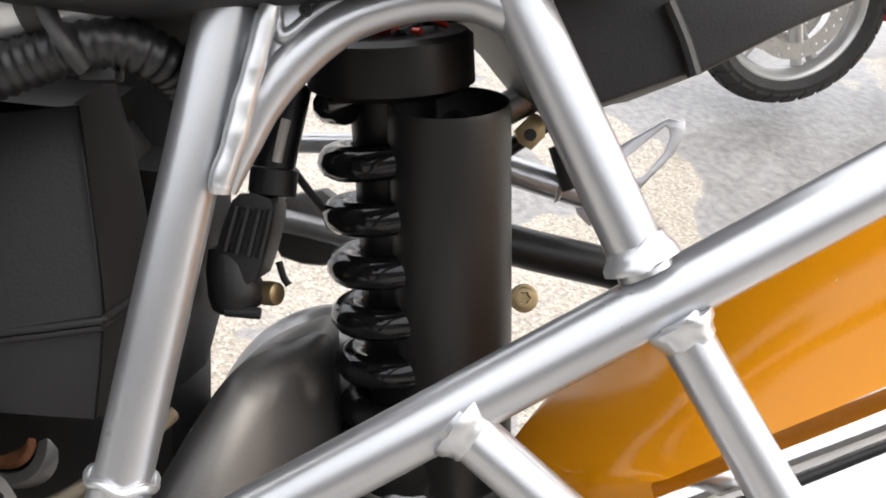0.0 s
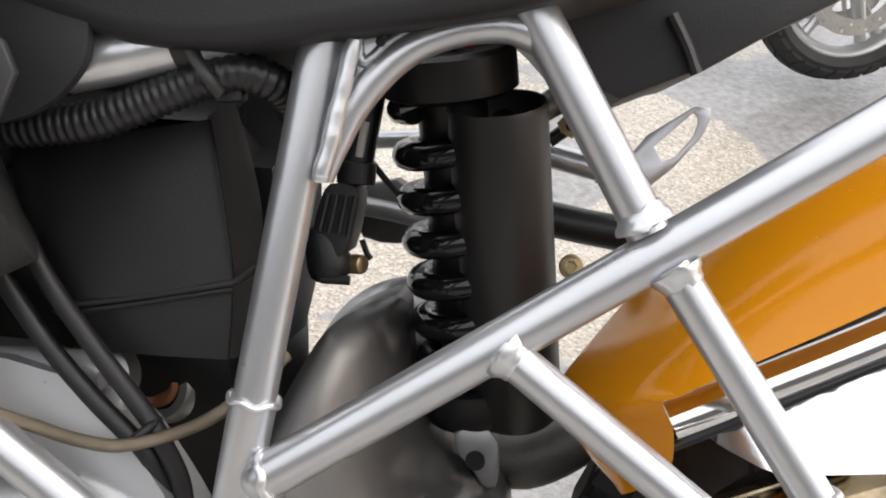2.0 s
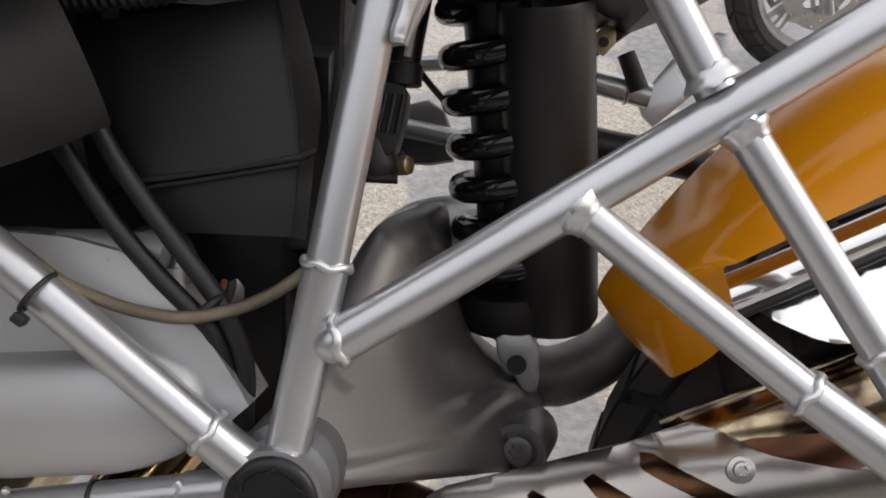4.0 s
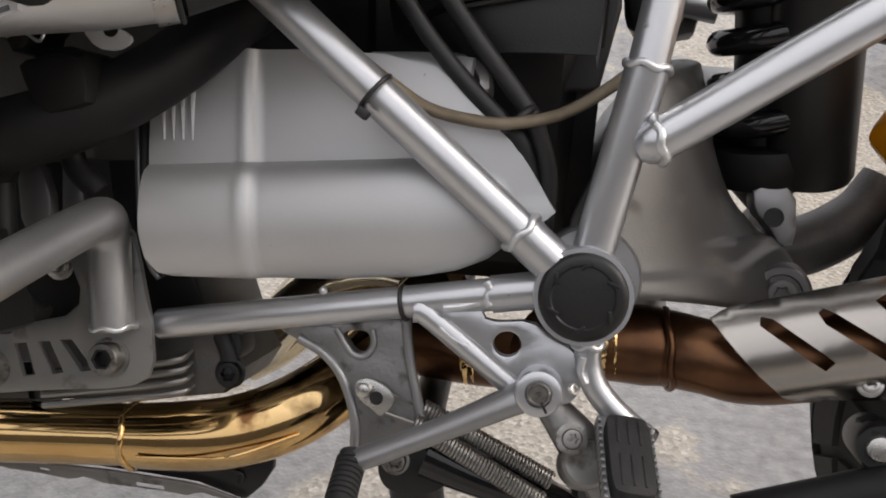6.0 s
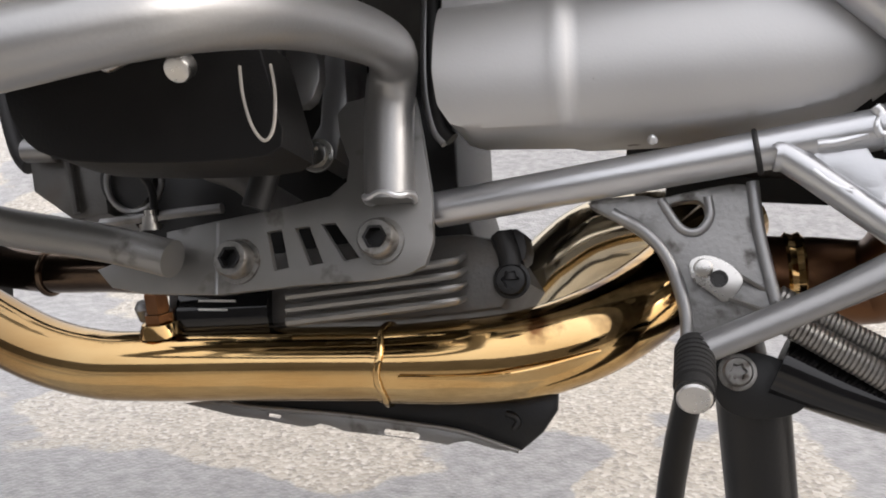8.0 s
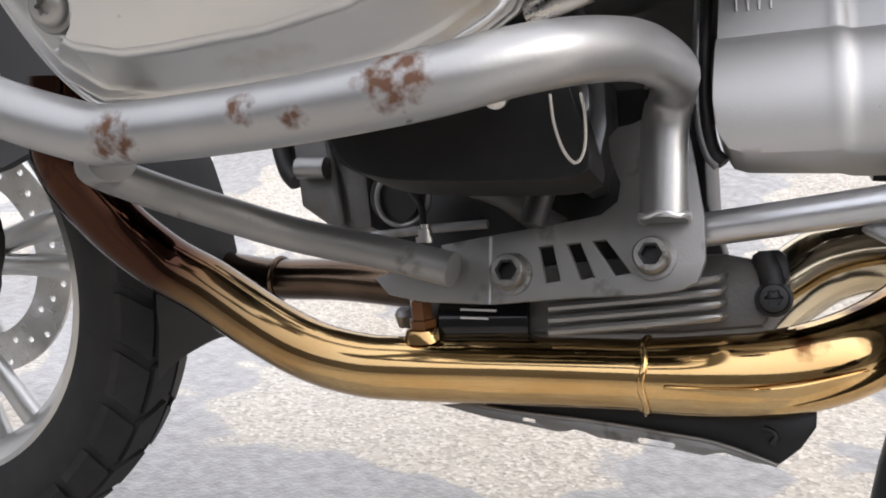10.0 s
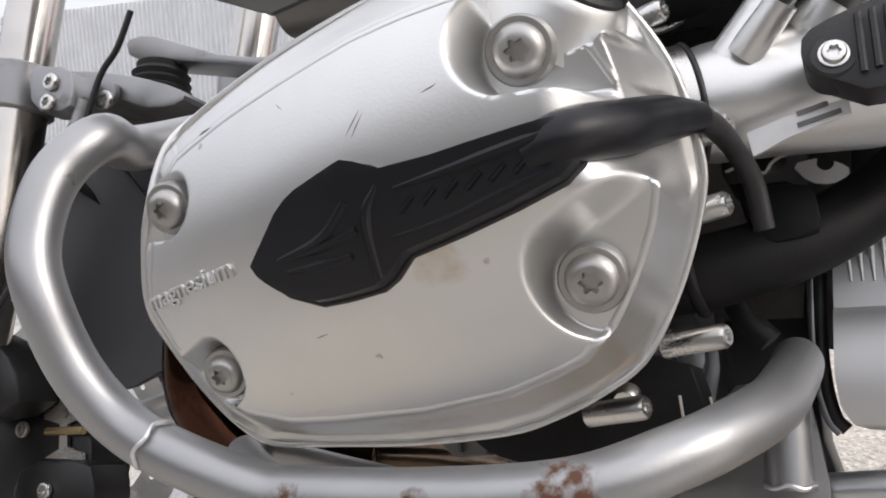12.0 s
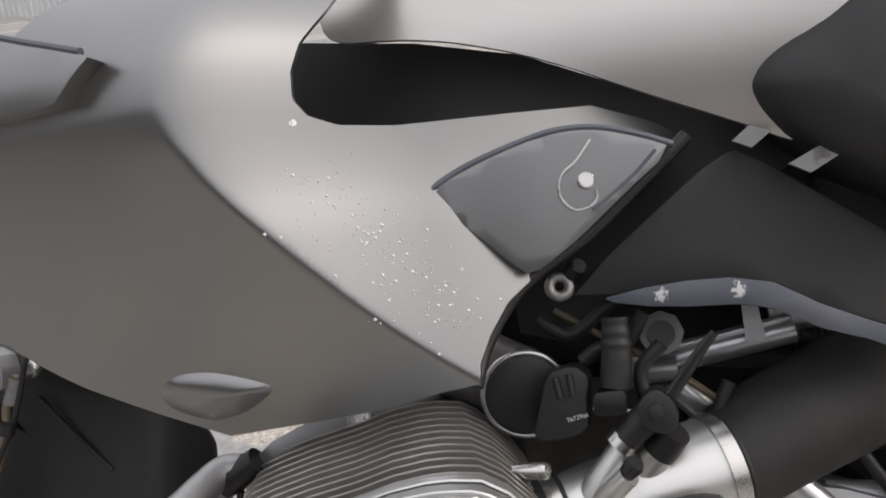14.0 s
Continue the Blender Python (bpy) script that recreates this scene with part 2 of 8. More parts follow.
def spline(points, sub=6, closed=False):
    """A smooth line through the points."""
    p = [Vector(q) for q in points]
    if len(p) == 2 or sub <= 1:
        return p
    out, n = [], len(p)
    for i in range(n if closed else n - 1):
        if closed:
            a, b, c, d = p[i - 1], p[i], p[(i + 1) % n], p[(i + 2) % n]
        else:
            b, c = p[i], p[i + 1]
            a = p[i - 1] if i else b + (b - c)
            d = p[i + 2] if i + 2 < n else c + (c - b)
        for k in range(sub):
            u = k / sub
            out.append(0.5 * (2 * b + (c - a) * u + (2 * a - 5 * b + 4 * c - d) * u * u + (3 * b - a - 3 * c + d) * u ** 3))
    return out if closed else out + [p[-1]]


def sweep(points, r, seg=20, sub=6, closed=False, bm=None, flat=1.0, wave=None):
    """A round bar along a smooth line; r is one radius, or one for each point. wave(i): a factor on the i-th ring."""
    line = spline(points, sub, closed)
    n = len(line)
    radii = [r] * n
    if isinstance(r, (list, tuple)):
        radii = [float(np.interp(i / max(n - 1, 1) * (len(r) - 1), range(len(r)), r)) for i in range(n)]
    bm = bm or bmesh.new()
    rings, side = [], None
    for i, q in enumerate(line):
        if closed:
            d = line[(i + 1) % n] - line[i - 1]
        else:
            d = line[min(i + 1, n - 1)] - line[max(i - 1, 0)]
        d.normalize()
        if side is None:
            side = d.orthogonal().normalized()
        side = (side - d * side.dot(d)).normalized()
        up = d.cross(side)
        k = radii[i] * (wave(i) if wave else 1)
        rings.append([bm.verts.new(q + side * (k * math.cos(a)) + up * (k * flat * math.sin(a))) for a in (math.tau * j / seg for j in range(seg))])
    for i in range(n if closed else n - 1):
        x, y = rings[i], rings[(i + 1) % n]
        for j in range(seg):
            bm.faces.new((x[j], x[(j + 1) % seg], y[(j + 1) % seg], y[j]))
    if not closed:
        bm.faces.new(rings[0][::-1])
        bm.faces.new(rings[-1])
    return bm


def turned(centre, axis, profile, seg=32, lobes=(), bm=None, lobe=0.16, caps=True):
    """A turned body: profile rows (height along the axis, radius); the rows in lobes are six-lobed, as in a star socket."""
    bm = bm or bmesh.new()
    q = Vector(axis).normalized().to_track_quat("Z", "Y")
    rings = []
    for i, (h, r) in enumerate(profile):
        if r <= 1e-6:
            rings.append([bm.verts.new(Vector(centre) + q @ Vector((0, 0, h)))])
            continue
        ring = []
        for j in range(seg):
            a = math.tau * j / seg
            k = r * (1 + lobe * math.cos(6 * a)) if i in lobes else r
            ring.append(bm.verts.new(Vector(centre) + q @ Vector((k * math.cos(a), k * math.sin(a), h))))
        rings.append(ring)
    for x, y in zip(rings, rings[1:]):
        if len(x) == 1 and len(y) == 1:
            continue
        for j in range(seg):
            k = (j + 1) % seg
            if len(x) == 1:
                bm.faces.new((x[0], y[k], y[j]))
            elif len(y) == 1:
                bm.faces.new((x[j], x[k], y[0]))
            else:
                bm.faces.new((x[j], x[k], y[k], y[j]))
    for end, flip in ((rings[0], True), (rings[-1], False)):
        if caps and len(end) > 1:
            bm.faces.new(end[::-1] if flip else end)
    return bm


def corners(outline, n=2):
    """Rounds the corners of an outline."""
    p = [Vector(q) for q in outline]
    for _ in range(n):
        p = [a.lerp(b, u) for a, b in zip(p, p[1:] + p[:1]) for u in (0.22, 0.78)]
    return [tuple(q) for q in p]


def plate(outline, y0, y1, holes=(), bend=None, cut=0.0, bevel=0.0, segments=2):
    """A sheet with the outline in x and z, from y0 (near) to y1; holes go through; bend(x, z) is added to y."""
    bm = bmesh.new()
    edges = []
    for loop in (outline, *holes):
        vs = [bm.verts.new((x, y0, z)) for x, z in loop]
        edges += [bm.edges.new((a, b)) for a, b in zip(vs, vs[1:] + vs[:1])]
    bmesh.ops.triangle_fill(bm, edges=edges, use_beauty=True, use_dissolve=False)
    if cut:
        xs, zs = [q[0] for q in outline], [q[1] for q in outline]
        for axis, lo, hi in ((0, min(xs), max(xs)), (2, min(zs), max(zs))):
            k = lo + cut
            while k < hi:
                co, no = Vector((0, 0, 0)), Vector((0, 0, 0))
                co[axis], no[axis] = k, 1
                bmesh.ops.bisect_plane(bm, geom=bm.verts[:] + bm.edges[:] + bm.faces[:], plane_co=co, plane_no=no, dist=1e-6)
                k += cut
        slant = [e for e in bm.edges if len(e.link_faces) == 2 and min(abs(e.verts[0].co.x - e.verts[1].co.x), abs(e.verts[0].co.z - e.verts[1].co.z)) > 1e-6]
        bmesh.ops.dissolve_edges(bm, edges=slant, use_verts=True)
    out = bmesh.ops.extrude_face_region(bm, geom=bm.faces[:])
    bmesh.ops.translate(bm, verts=[v for v in out["geom"] if isinstance(v, bmesh.types.BMVert)], vec=(0, y1 - y0, 0))
    bmesh.ops.recalc_face_normals(bm, faces=bm.faces)
    if bevel:
        sharp = [e for e in bm.edges if len(e.link_faces) == 2 and e.calc_face_angle(0) > 0.9 and all(abs(v.co.y - y0) < 1e-5 for v in e.verts)]
        bmesh.ops.bevel(bm, geom=sharp, offset=bevel, segments=segments, affect="EDGES", profile=0.5, clamp_overlap=True)
    if bend:
        for v in bm.verts:
            v.co.y += bend(v.co.x, v.co.z)
    return bm


def pillow(outline, y_edge, y_front, steps=6, power=0.5, back=0.0, centre=None, bend=None):
    """A domed body: the outline at y_edge swells to y_front in the middle."""
    bm = bmesh.new()
    cx = centre or (sum(q[0] for q in outline) / len(outline), sum(q[1] for q in outline) / len(outline))
    rings = []
    if back:
        rings.append([bm.verts.new((x, y_edge + back, z)) for x, z in outline])
    for i in range(steps):
        u = i / steps
        k = 1 - u
        y = y_edge + (y_front - y_edge) * (1 - (1 - u) ** 2) ** power
        rings.append([bm.verts.new((cx[0] + (x - cx[0]) * k, y, cx[1] + (z - cx[1]) * k)) for x, z in outline])
    for x, y in zip(rings, rings[1:]):
        for j in range(len(x)):
            k = (j + 1) % len(x)
            bm.faces.new((x[j], x[k], y[k], y[j]))
    top = bm.verts.new((cx[0], y_front, cx[1]))
    for j in range(len(rings[-1])):
        bm.faces.new((rings[-1][j], rings[-1][(j + 1) % len(rings[-1])], top))
    bm.faces.new(rings[0][::-1])
    if bend:
        for v in bm.verts:
            v.co.y += bend(v.co.x, v.co.z)
    return bm


def block(lo, hi, bevel=0.003, m=None):
    bm = bmesh.new()
    bmesh.ops.create_cube(bm, size=1)
    for v in bm.verts:
        v.co = Vector([a + (b - a) * (c + 0.5) for a, b, c in zip(lo, hi, v.co)])
    if bevel:
        bmesh.ops.bevel(bm, geom=bm.edges[:], offset=bevel, segments=2, affect="EDGES", profile=0.5)
    if m:
        bm.transform(m)
    return bm


def bead(centre, axis, radius, r, rough=0.25, squash=1.0):
    """A wavy weld bead round a tube."""
    q = Vector(axis).normalized().to_track_quat("Z", "Y")
    ring = [Vector(centre) + q @ Vector((radius * math.cos(a), radius * math.sin(a), (0.0012 if rough else 0.0) * math.sin(5 * a))) for a in (math.tau * i / 40 for i in range(40))]
    return sweep(ring, r, 10, 1, True, wave=lambda i: 1 + rough * 0.4 * math.sin(i * 2.4) * math.cos(i * 0.7))


def bead_line(points, r):
    return sweep(points, r, 10, 8, wave=lambda i: 1 + 0.03 * math.sin(i * 0.9) + 0.04 * math.sin(i * 0.37))


def screw(centre, axis, r, parent, material=None, name="bolt", socket=True, washer=0.0, height=0.6, label=""):
    """A round-headed screw with a star socket, with a washer if wanted."""
    h = r * height
    prof = [(0, r * 1.0), (h * 0.7, r), (h * 0.95, r * 0.9), (h, r * 0.8)]
    lob = ()
    if socket:
        prof += [(h, r * 0.52), (h * 0.25, r * 0.46), (h * 0.25, 0)]
        lob = (4, 5)
    else:
        prof += [(h, 0)]
    b = turned(centre, axis, prof, 30, lob)
    if washer:
        turned(centre, axis, [(-0.001, washer), (h * 0.16, washer), (h * 0.22, washer * 0.94), (h * 0.22, r * 0.9)], 30, (), b)
    return part(name, b, material or M_STEEL, parent, label)


def loft(rows, sub=6, thick=0.002, smooth_rows=True):
    """A sheet through rows of places; each row has the same number."""
    grid = [spline(r, sub) for r in rows]
    if smooth_rows:
        cols = [spline([r[j] for r in grid], sub) for j in range(len(grid[0]))]
        grid = [[c[i] for c in cols] for i in range(len(cols[0]))]
    bm = bmesh.new()
    vs = [[bm.verts.new(q) for q in r] for r in grid]
    for a, b in zip(vs, vs[1:]):
        for j in range(len(a) - 1):
            bm.faces.new((a[j], a[j + 1], b[j + 1], b[j]))
    bmesh.ops.recalc_face_normals(bm, faces=bm.faces)
    if sum(f.normal.y * f.calc_area() for f in bm.faces) > 0:
        bmesh.ops.reverse_faces(bm, faces=bm.faces[:])
    if thick:
        out = bmesh.ops.extrude_face_region(bm, geom=bm.faces[:])
        bmesh.ops.translate(bm, verts=[v for v in out["geom"] if isinstance(v, bmesh.types.BMVert)], vec=(0, thick, 0))
    return bm


def collar(centre, axis, r, grow=1.32, length=0.011):
    """A fused weld collar where one tube meets another; it runs out along the axis."""
    rows = [(0.0, grow * 1.02), (0.18, grow), (0.36, grow * 0.96), (0.55, 1.14), (0.75, 1.06), (0.92, 1.03), (1.0, 0.95)]
    bm = turned(centre, axis, [(h * length, k * r) for h, k in rows], 36)
    c, a = Vector(centre), Vector(axis).normalized()
    for v in bm.verts:
        d = v.co - c
        s = d.dot(a)
        o = d - a * s
        ang = math.atan2(o.z, o.x)
        v.co += a * (0.0016 * math.sin(3 * ang + 1) + 0.0008 * math.sin(11 * ang)) + o * (0.016 * math.sin(9 * ang + s * 900))
    return bm


def mix3(a, b, u):
    return tuple(Vector(a).lerp(Vector(b), u))

def loop_near(loop, x, z):
    """Distance to a closed line, the nearest place on it, and how far along it that is."""
    best = (9.0, 0, 0, 0)
    for i, (ax, az) in enumerate(loop):
        bx, bz = loop[(i + 1) % len(loop)]
        dx, dz = bx - ax, bz - az
        u = min(max(((x - ax) * dx + (z - az) * dz) / (dx * dx + dz * dz), 0), 1)
        e = math.hypot(x - ax - dx * u, z - az - dz * u)
        if e < best[0]:
            best = (e, ax + dx * u, az + dz * u, i + u)
    return best


def inside(loop, x, z):
    odd = False
    for (ax, az), (bx, bz) in zip(loop, loop[1:] + loop[:1]):
        if (az > z) != (bz > z) and x < ax + (z - az) / (bz - az) * (bx - ax):
            odd = not odd
    return odd


def step(d, a, b):
    u = min(max((d - a) / (b - a), 0), 1)
    return u * u * (3 - 2 * u)


# ---- ground and surroundings ----
M_GROUND = surf("patched_concrete", (0.40, 0.355, 0.285), (0.53, 0.48, 0.40), (0.26, 0.52), 0, 3.0, 60, 0.5)


def aggregate(m, scale, amount, mortar):
    """Stones of many tones in the surface, and grey mortar repairs with ragged edges."""
    n, l = m.node_tree.nodes, m.node_tree.links
    p = n["Principled BSDF"]
    tc, vo, ramp, mix = n.new("ShaderNodeTexCoord"), n.new("ShaderNodeTexVoronoi"), n.new("ShaderNodeValToRGB"), n.new("ShaderNodeMix")
    vo.inputs["Scale"].default_value = scale
    l.new(tc.outputs["Object"], vo.inputs["Vector"])
    sep = n.new("ShaderNodeSeparateColor")
    l.new(vo.outputs["Color"], sep.inputs[0])
    els = ramp.color_ramp.elements
    els[0].color, els[1].color = (0.11, 0.095, 0.08, 1), (0.68, 0.645, 0.59, 1)
    for pos, c in ((0.3, (0.31, 0.275, 0.225, 1)), (0.6, (0.40, 0.36, 0.30, 1)), (0.85, (0.50, 0.46, 0.395, 1))):
        els.new(pos).color = c
    l.new(sep.outputs[0], ramp.inputs[0])
    mix.data_type = "RGBA"
    mix.inputs[0].default_value = amount
    base = p.inputs["Base Color"].links[0].from_socket
    l.new(base, mix.inputs[6])
    l.new(ramp.outputs[0], mix.inputs[7])
    t, r, rep = n.new("ShaderNodeTexNoise"), n.new("ShaderNodeMapRange"), n.new("ShaderNodeMix")
    t.inputs["Scale"].default_value, t.inputs["Detail"].default_value = 1.25, 9
    l.new(tc.outputs["Object"], t.inputs["Vector"])
    l.new(t.outputs[0], r.inputs[0])
    r.inputs[1].default_value, r.inputs[2].default_value = 0.497, 0.507
    fine = n.new("ShaderNodeTexNoise")
    fine.inputs["Scale"].default_value, fine.inputs["Detail"].default_value = 40, 8
    l.new(tc.outputs["Object"], fine.inputs["Vector"])
    fr = n.new("ShaderNodeValToRGB")
    fr.color_ramp.elements[0].position, fr.color_ramp.elements[1].position = 0.3, 0.7
    fr.color_ramp.elements[0].color = tuple(0.7 * c for c in mortar) + (1,)
    fr.color_ramp.elements[1].color = tuple(1.25 * c for c in mortar) + (1,)
    l.new(fine.outputs[0], fr.inputs[0])
    rep.data_type = "RGBA"
    l.new(r.outputs[0], rep.inputs[0])
    l.new(mix.outputs[2], rep.inputs[6])
    l.new(fr.outputs[0], rep.inputs[7])
    l.new(rep.outputs[2], p.inputs["Base Color"])
    bp = n.new("ShaderNodeBump")
    bp.inputs["Strength"].default_value, bp.inputs["Distance"].default_value = 0.5, 0.004
    hm = n.new("ShaderNodeMath")
    hm.operation = "ADD"
    l.new(vo.outputs["Distance"], hm.inputs[0])
    l.new(fine.outputs[0], hm.inputs[1])
    l.new(hm.outputs[0], bp.inputs["Height"])
    l.new(bp.outputs[0], p.inputs["Normal"])


aggregate(M_GROUND, 150, 0.58, (0.27, 0.263, 0.257))


def wet_film(m, scale, low, high, amount):
    """A film of rain water that lies in patches."""
    n, l = m.node_tree.nodes, m.node_tree.links
    p = n["Principled BSDF"]
    tc, t, r = n.new("ShaderNodeTexCoord"), n.new("ShaderNodeTexNoise"), n.new("ShaderNodeMapRange")
    t.inputs["Scale"].default_value, t.inputs["Detail"].default_value = scale, 7
    l.new(tc.outputs["Object"], t.inputs["Vector"])
    l.new(t.outputs[0], r.inputs[0])
    r.inputs[1].default_value, r.inputs[2].default_value, r.inputs[3].default_value, r.inputs[4].default_value = low, high, 0.15, amount
    l.new(r.outputs[0], p.inputs["Coat Weight"])
    p.inputs["Coat Roughness"].default_value, p.inputs["Coat IOR"].default_value = 0.16, 1.38


wet_film(M_GROUND, 1.6, 0.42, 0.60, 1.0)
bm = bmesh.new()
xs = sorted(set([round(-3.0 + 0.1 * i, 3) for i in range(61)] + [-300, -100, -40, -15, -6, 6, 15, 40, 100, 300]))
ys = sorted(set([round(-2.0 + 0.1 * i, 3) for i in range(81)] + [-300, -100, -40, -15, -6, -3, 8, 15, 40, 100, 300]))


def ground_height(x, y):
    u = min(max((y - 1.3) / 2.2, 0), 1)
    return 0.38 * u * u * (3 - 2 * u) + 0.006 * noise.noise((x * 2, y * 2, 0))


rows = [[bm.verts.new((x, y, ground_height(x, y))) for x in xs] for y in ys]
for a, b in zip(rows, rows[1:]):
    for i in range(len(xs) - 1):
        bm.faces.new((a[i], a[i + 1], b[i + 1], b[i]))
tagged(part("ground", bm, M_GROUND, None), "worn patched concrete yard with pale aggregate and grey mortar repairs", "ground", kind="structure")

M_SHEET = surf("pale_corrugated_sheet", (0.62, 0.64, 0.66), (0.70, 0.72, 0.74), (0.4, 0.55), 0.2, 2, 80, 0.05)
bm = bmesh.new()
pitch = 0.12
for i in range(240):
    x = -24 + i * pitch
    for x0, x1, d0, d1 in ((0, 0.05, 0, 0), (0.05, 0.065, 0, 0.03), (0.065, 0.105, 0.03, 0.03), (0.105, pitch, 0.03, 0)):
        vs = [bm.verts.new(q) for q in ((x + x0, 14 + d0, 0.36), (x + x1, 14 + d1, 0.36), (x + x1, 14 + d1, 3.2), (x + x0, 14 + d0, 3.2))]
        bm.faces.new(vs)
        vs = [bm.verts.new(q) for q in ((x + x0, 14.1 + d0, 0.36), (x + x1, 14.1 + d1, 0.36), (x + x1, 14.1 + d1, 3.2), (x + x0, 14.1 + d0, 3.2))]
        bm.faces.new(vs[::-1])
tagged(part("wall_yard", bm, M_SHEET, None), "pale grey corrugated metal fence beyond the yard", "fence", kind="structure")

# unseen dark walls, added to block low sky light and darken reflections
M_BLOCKER = surf("dark_blocker", (0.10, 0.095, 0.09), (0.15, 0.145, 0.14), (0.7, 0.85), 0, 1.5, 40, 0.3)
bm = block((-20, -6.4, -0.05), (24, -6.0, 2.9), 0.0)
tagged(part("wall_blocker_low", bm, M_BLOCKER, None), "unseen low dark wall, added to darken reflections", "wall", kind="structure")
# second unseen wall, added for darker reflections towards the front
bm = block((-20.4, -6.4, -0.05), (-20.0, 9.0, 5.5), 0.0)
tagged(part("wall_blocker_end", bm, M_BLOCKER, None), "unseen dark end wall, added to darken reflections", "wall", kind="structure")

# ---- the motorcycle: its parts are laid out along its side frame, which leans inwards ----
BIKE = pose(0, 0, EYE, TILT, LEAN, 0) @ pose(0, 0, 0, -5, 0, 0).inverted() @ pose(0, 0, -0.70)
LOCAL = BIKE.inverted()
bike = thing("motorcycle", "silver tube-framed boxer motorcycle with orange rear guard on its stand", "motorcycle", BIKE)


def wl(x, y, z):
    """A place in the world, seen from the motorcycle."""
    return tuple(LOCAL @ Vector((x, y, z)))


def tube(name, points, r, material=None, sub=8, seg=24, label="", parent=None):
    return part(name, sweep(points, r, seg, sub), material or M_FRAME, parent or bike, label)


# side frame
UP_TOP, UP_RING, UP_END = (-0.0884, 0.372, 0.7707), (-0.1388, 0.372, 0.5676), (-0.1739, 0.392, 0.4464)
UP_TOP = mix3(UP_RING, UP_TOP, 1.25)
upright = tube("upright_tube", [UP_TOP, UP_RING], 0.0126)
lower_up = tube("upright_sleeve", [UP_RING, UP_END], 0.0137)
part("weld_bead", bead(UP_RING, Vector(UP_TOP) - Vector(UP_RING), 0.0138, 0.0024), M_WELD, lower_up)
A0, A1 = (-0.1438, 0.37, 0.5171), (0.1782, 0.366, 0.6946)
A1 = mix3(A0, A1, 1.35)
AD = (Vector(A1) - Vector(A0)).normalized()
diagonal = tube("diagonal_tube", [tuple(Vector(A0) + AD * k) for k in (-0.002, 0.001, 0.005, 0.010, 0.016)] + [A1], [0.006, 0.0098, 0.0122, 0.0134, 0.0138, 0.0138], None, 1)
part("weld_bead", bead(Vector(A0) + AD * 0.013, AD + Vector((0.55, 0, -0.15)), 0.0140, 0.0030, 0.2), M_WELD, diagonal)
E1, E0 = (0.0837, 0.368, 0.6612), (0.0369, 0.37, 0.759)
E0 = mix3(E1, E0, 1.35)
E1 = mix3(E1, E0, -0.025)
strut_e = tube("seat_strut", [E0, E1], 0.0122)
part("weld_bead", collar(mix3(E1, E0, 0.028), Vector(E0) - Vector(E1) + Vector((0.01, 0, 0.03)), 0.0124), M_WELD, strut_e)
D0, D1 = (0.0965, 0.364, 0.6397), (0.1704, 0.356, 0.5106)
D2 = mix3(D0, D1, 1.25)
strut_d = tube("rear_strut", [D0, D1], 0.0112)
tube("rear_strut_sleeve", [D1, D2], 0.0124)
part("weld_bead", collar(mix3(D0, D1, 0.012), Vector(D1) - Vector(D0) + Vector((0.01, 0, -0.01)), 0.0116), M_WELD, strut_d)
part("weld_bead", bead(D1, Vector(D1) - Vector(D0), 0.0122, 0.0022), M_WELD, strut_d)
C0, C1, C2 = (0.0033, 0.364, 0.5972), (0.1268, 0.35, 0.4899), (0.1792, 0.345, 0.4485)
strut_c = tube("lower_strut", [C0, C1], 0.0114)
tube("lower_strut_sleeve", [C1, C2], 0.0128)
part("weld_bead", collar(mix3(C0, C1, 0.02), Vector(C1) - Vector(C0) + Vector((0.01, 0, -0.01)), 0.0118), M_WELD, strut_c)
part("weld_bead", bead(C1, Vector(C1) - Vector(C0), 0.0126, 0.0024), M_WELD, strut_c)
F0, F1, F2 = (-0.371, 0.362, 0.6212), (-0.2173, 0.38, 0.4678), (-0.1853, 0.386, 0.435)
F0 = mix3(F1, F0, 1.5)
strut_f = tube("front_diagonal_tube", [F0, F1], 0.0132)
tube("front_diagonal_sleeve", [F1, F2], 0.0142)
part("weld_bead", bead(F1, Vector(F1) - Vector(F0), 0.0140, 0.0026), M_WELD, strut_f)
part("cable_tie", bead((-0.3067, 0.364, 0.5577), Vector(F1) - Vector(F0), 0.0138, 0.0016, 0), M_BLACK, strut_f, "black plastic cable tie")
part("tie_lock", block((-0.004, -0.004, -0.003), (0.004, 0.004, 0.003), 0.001, Matrix.Translation((-0.3121, 0.352, 0.5441)) @ pose(0, 0, 0, 0, 40, 0)), M_BLACK, strut_f, "black cable tie lock")
G0, G1, G2 = (-0.4852, 0.424, 0.4007), (-0.2378, 0.398, 0.4254), (-0.1958, 0.392, 0.4298)
rail = tube("lower_rail", [G0, mix3(G0, G1, 0.5), G1], 0.0112)
tube("lower_rail_sleeve", [G1, G2], 0.0126)
part("weld_bead", bead_line([(-0.2411, 0.389, 0.4351), (-0.2386, 0.389, 0.4303), (-0.2409, 0.389, 0.4247), (-0.2387, 0.389, 0.4191)], 0.003), M_WELD, rail)
part("rubber_band", bead((-0.2987, 0.404, 0.4189), Vector(G1) - Vector(G0), 0.0116, 0.0016, 0), M_BLACK, rail, "black rubber band round the rail")
part("weld_bead", turned((-0.3539, 0.398, 0.4283), (0, -1, 0.3), [(0, 0.003), (0.003, 0.002), (0.005, 0)], 10), M_WELD, rail)

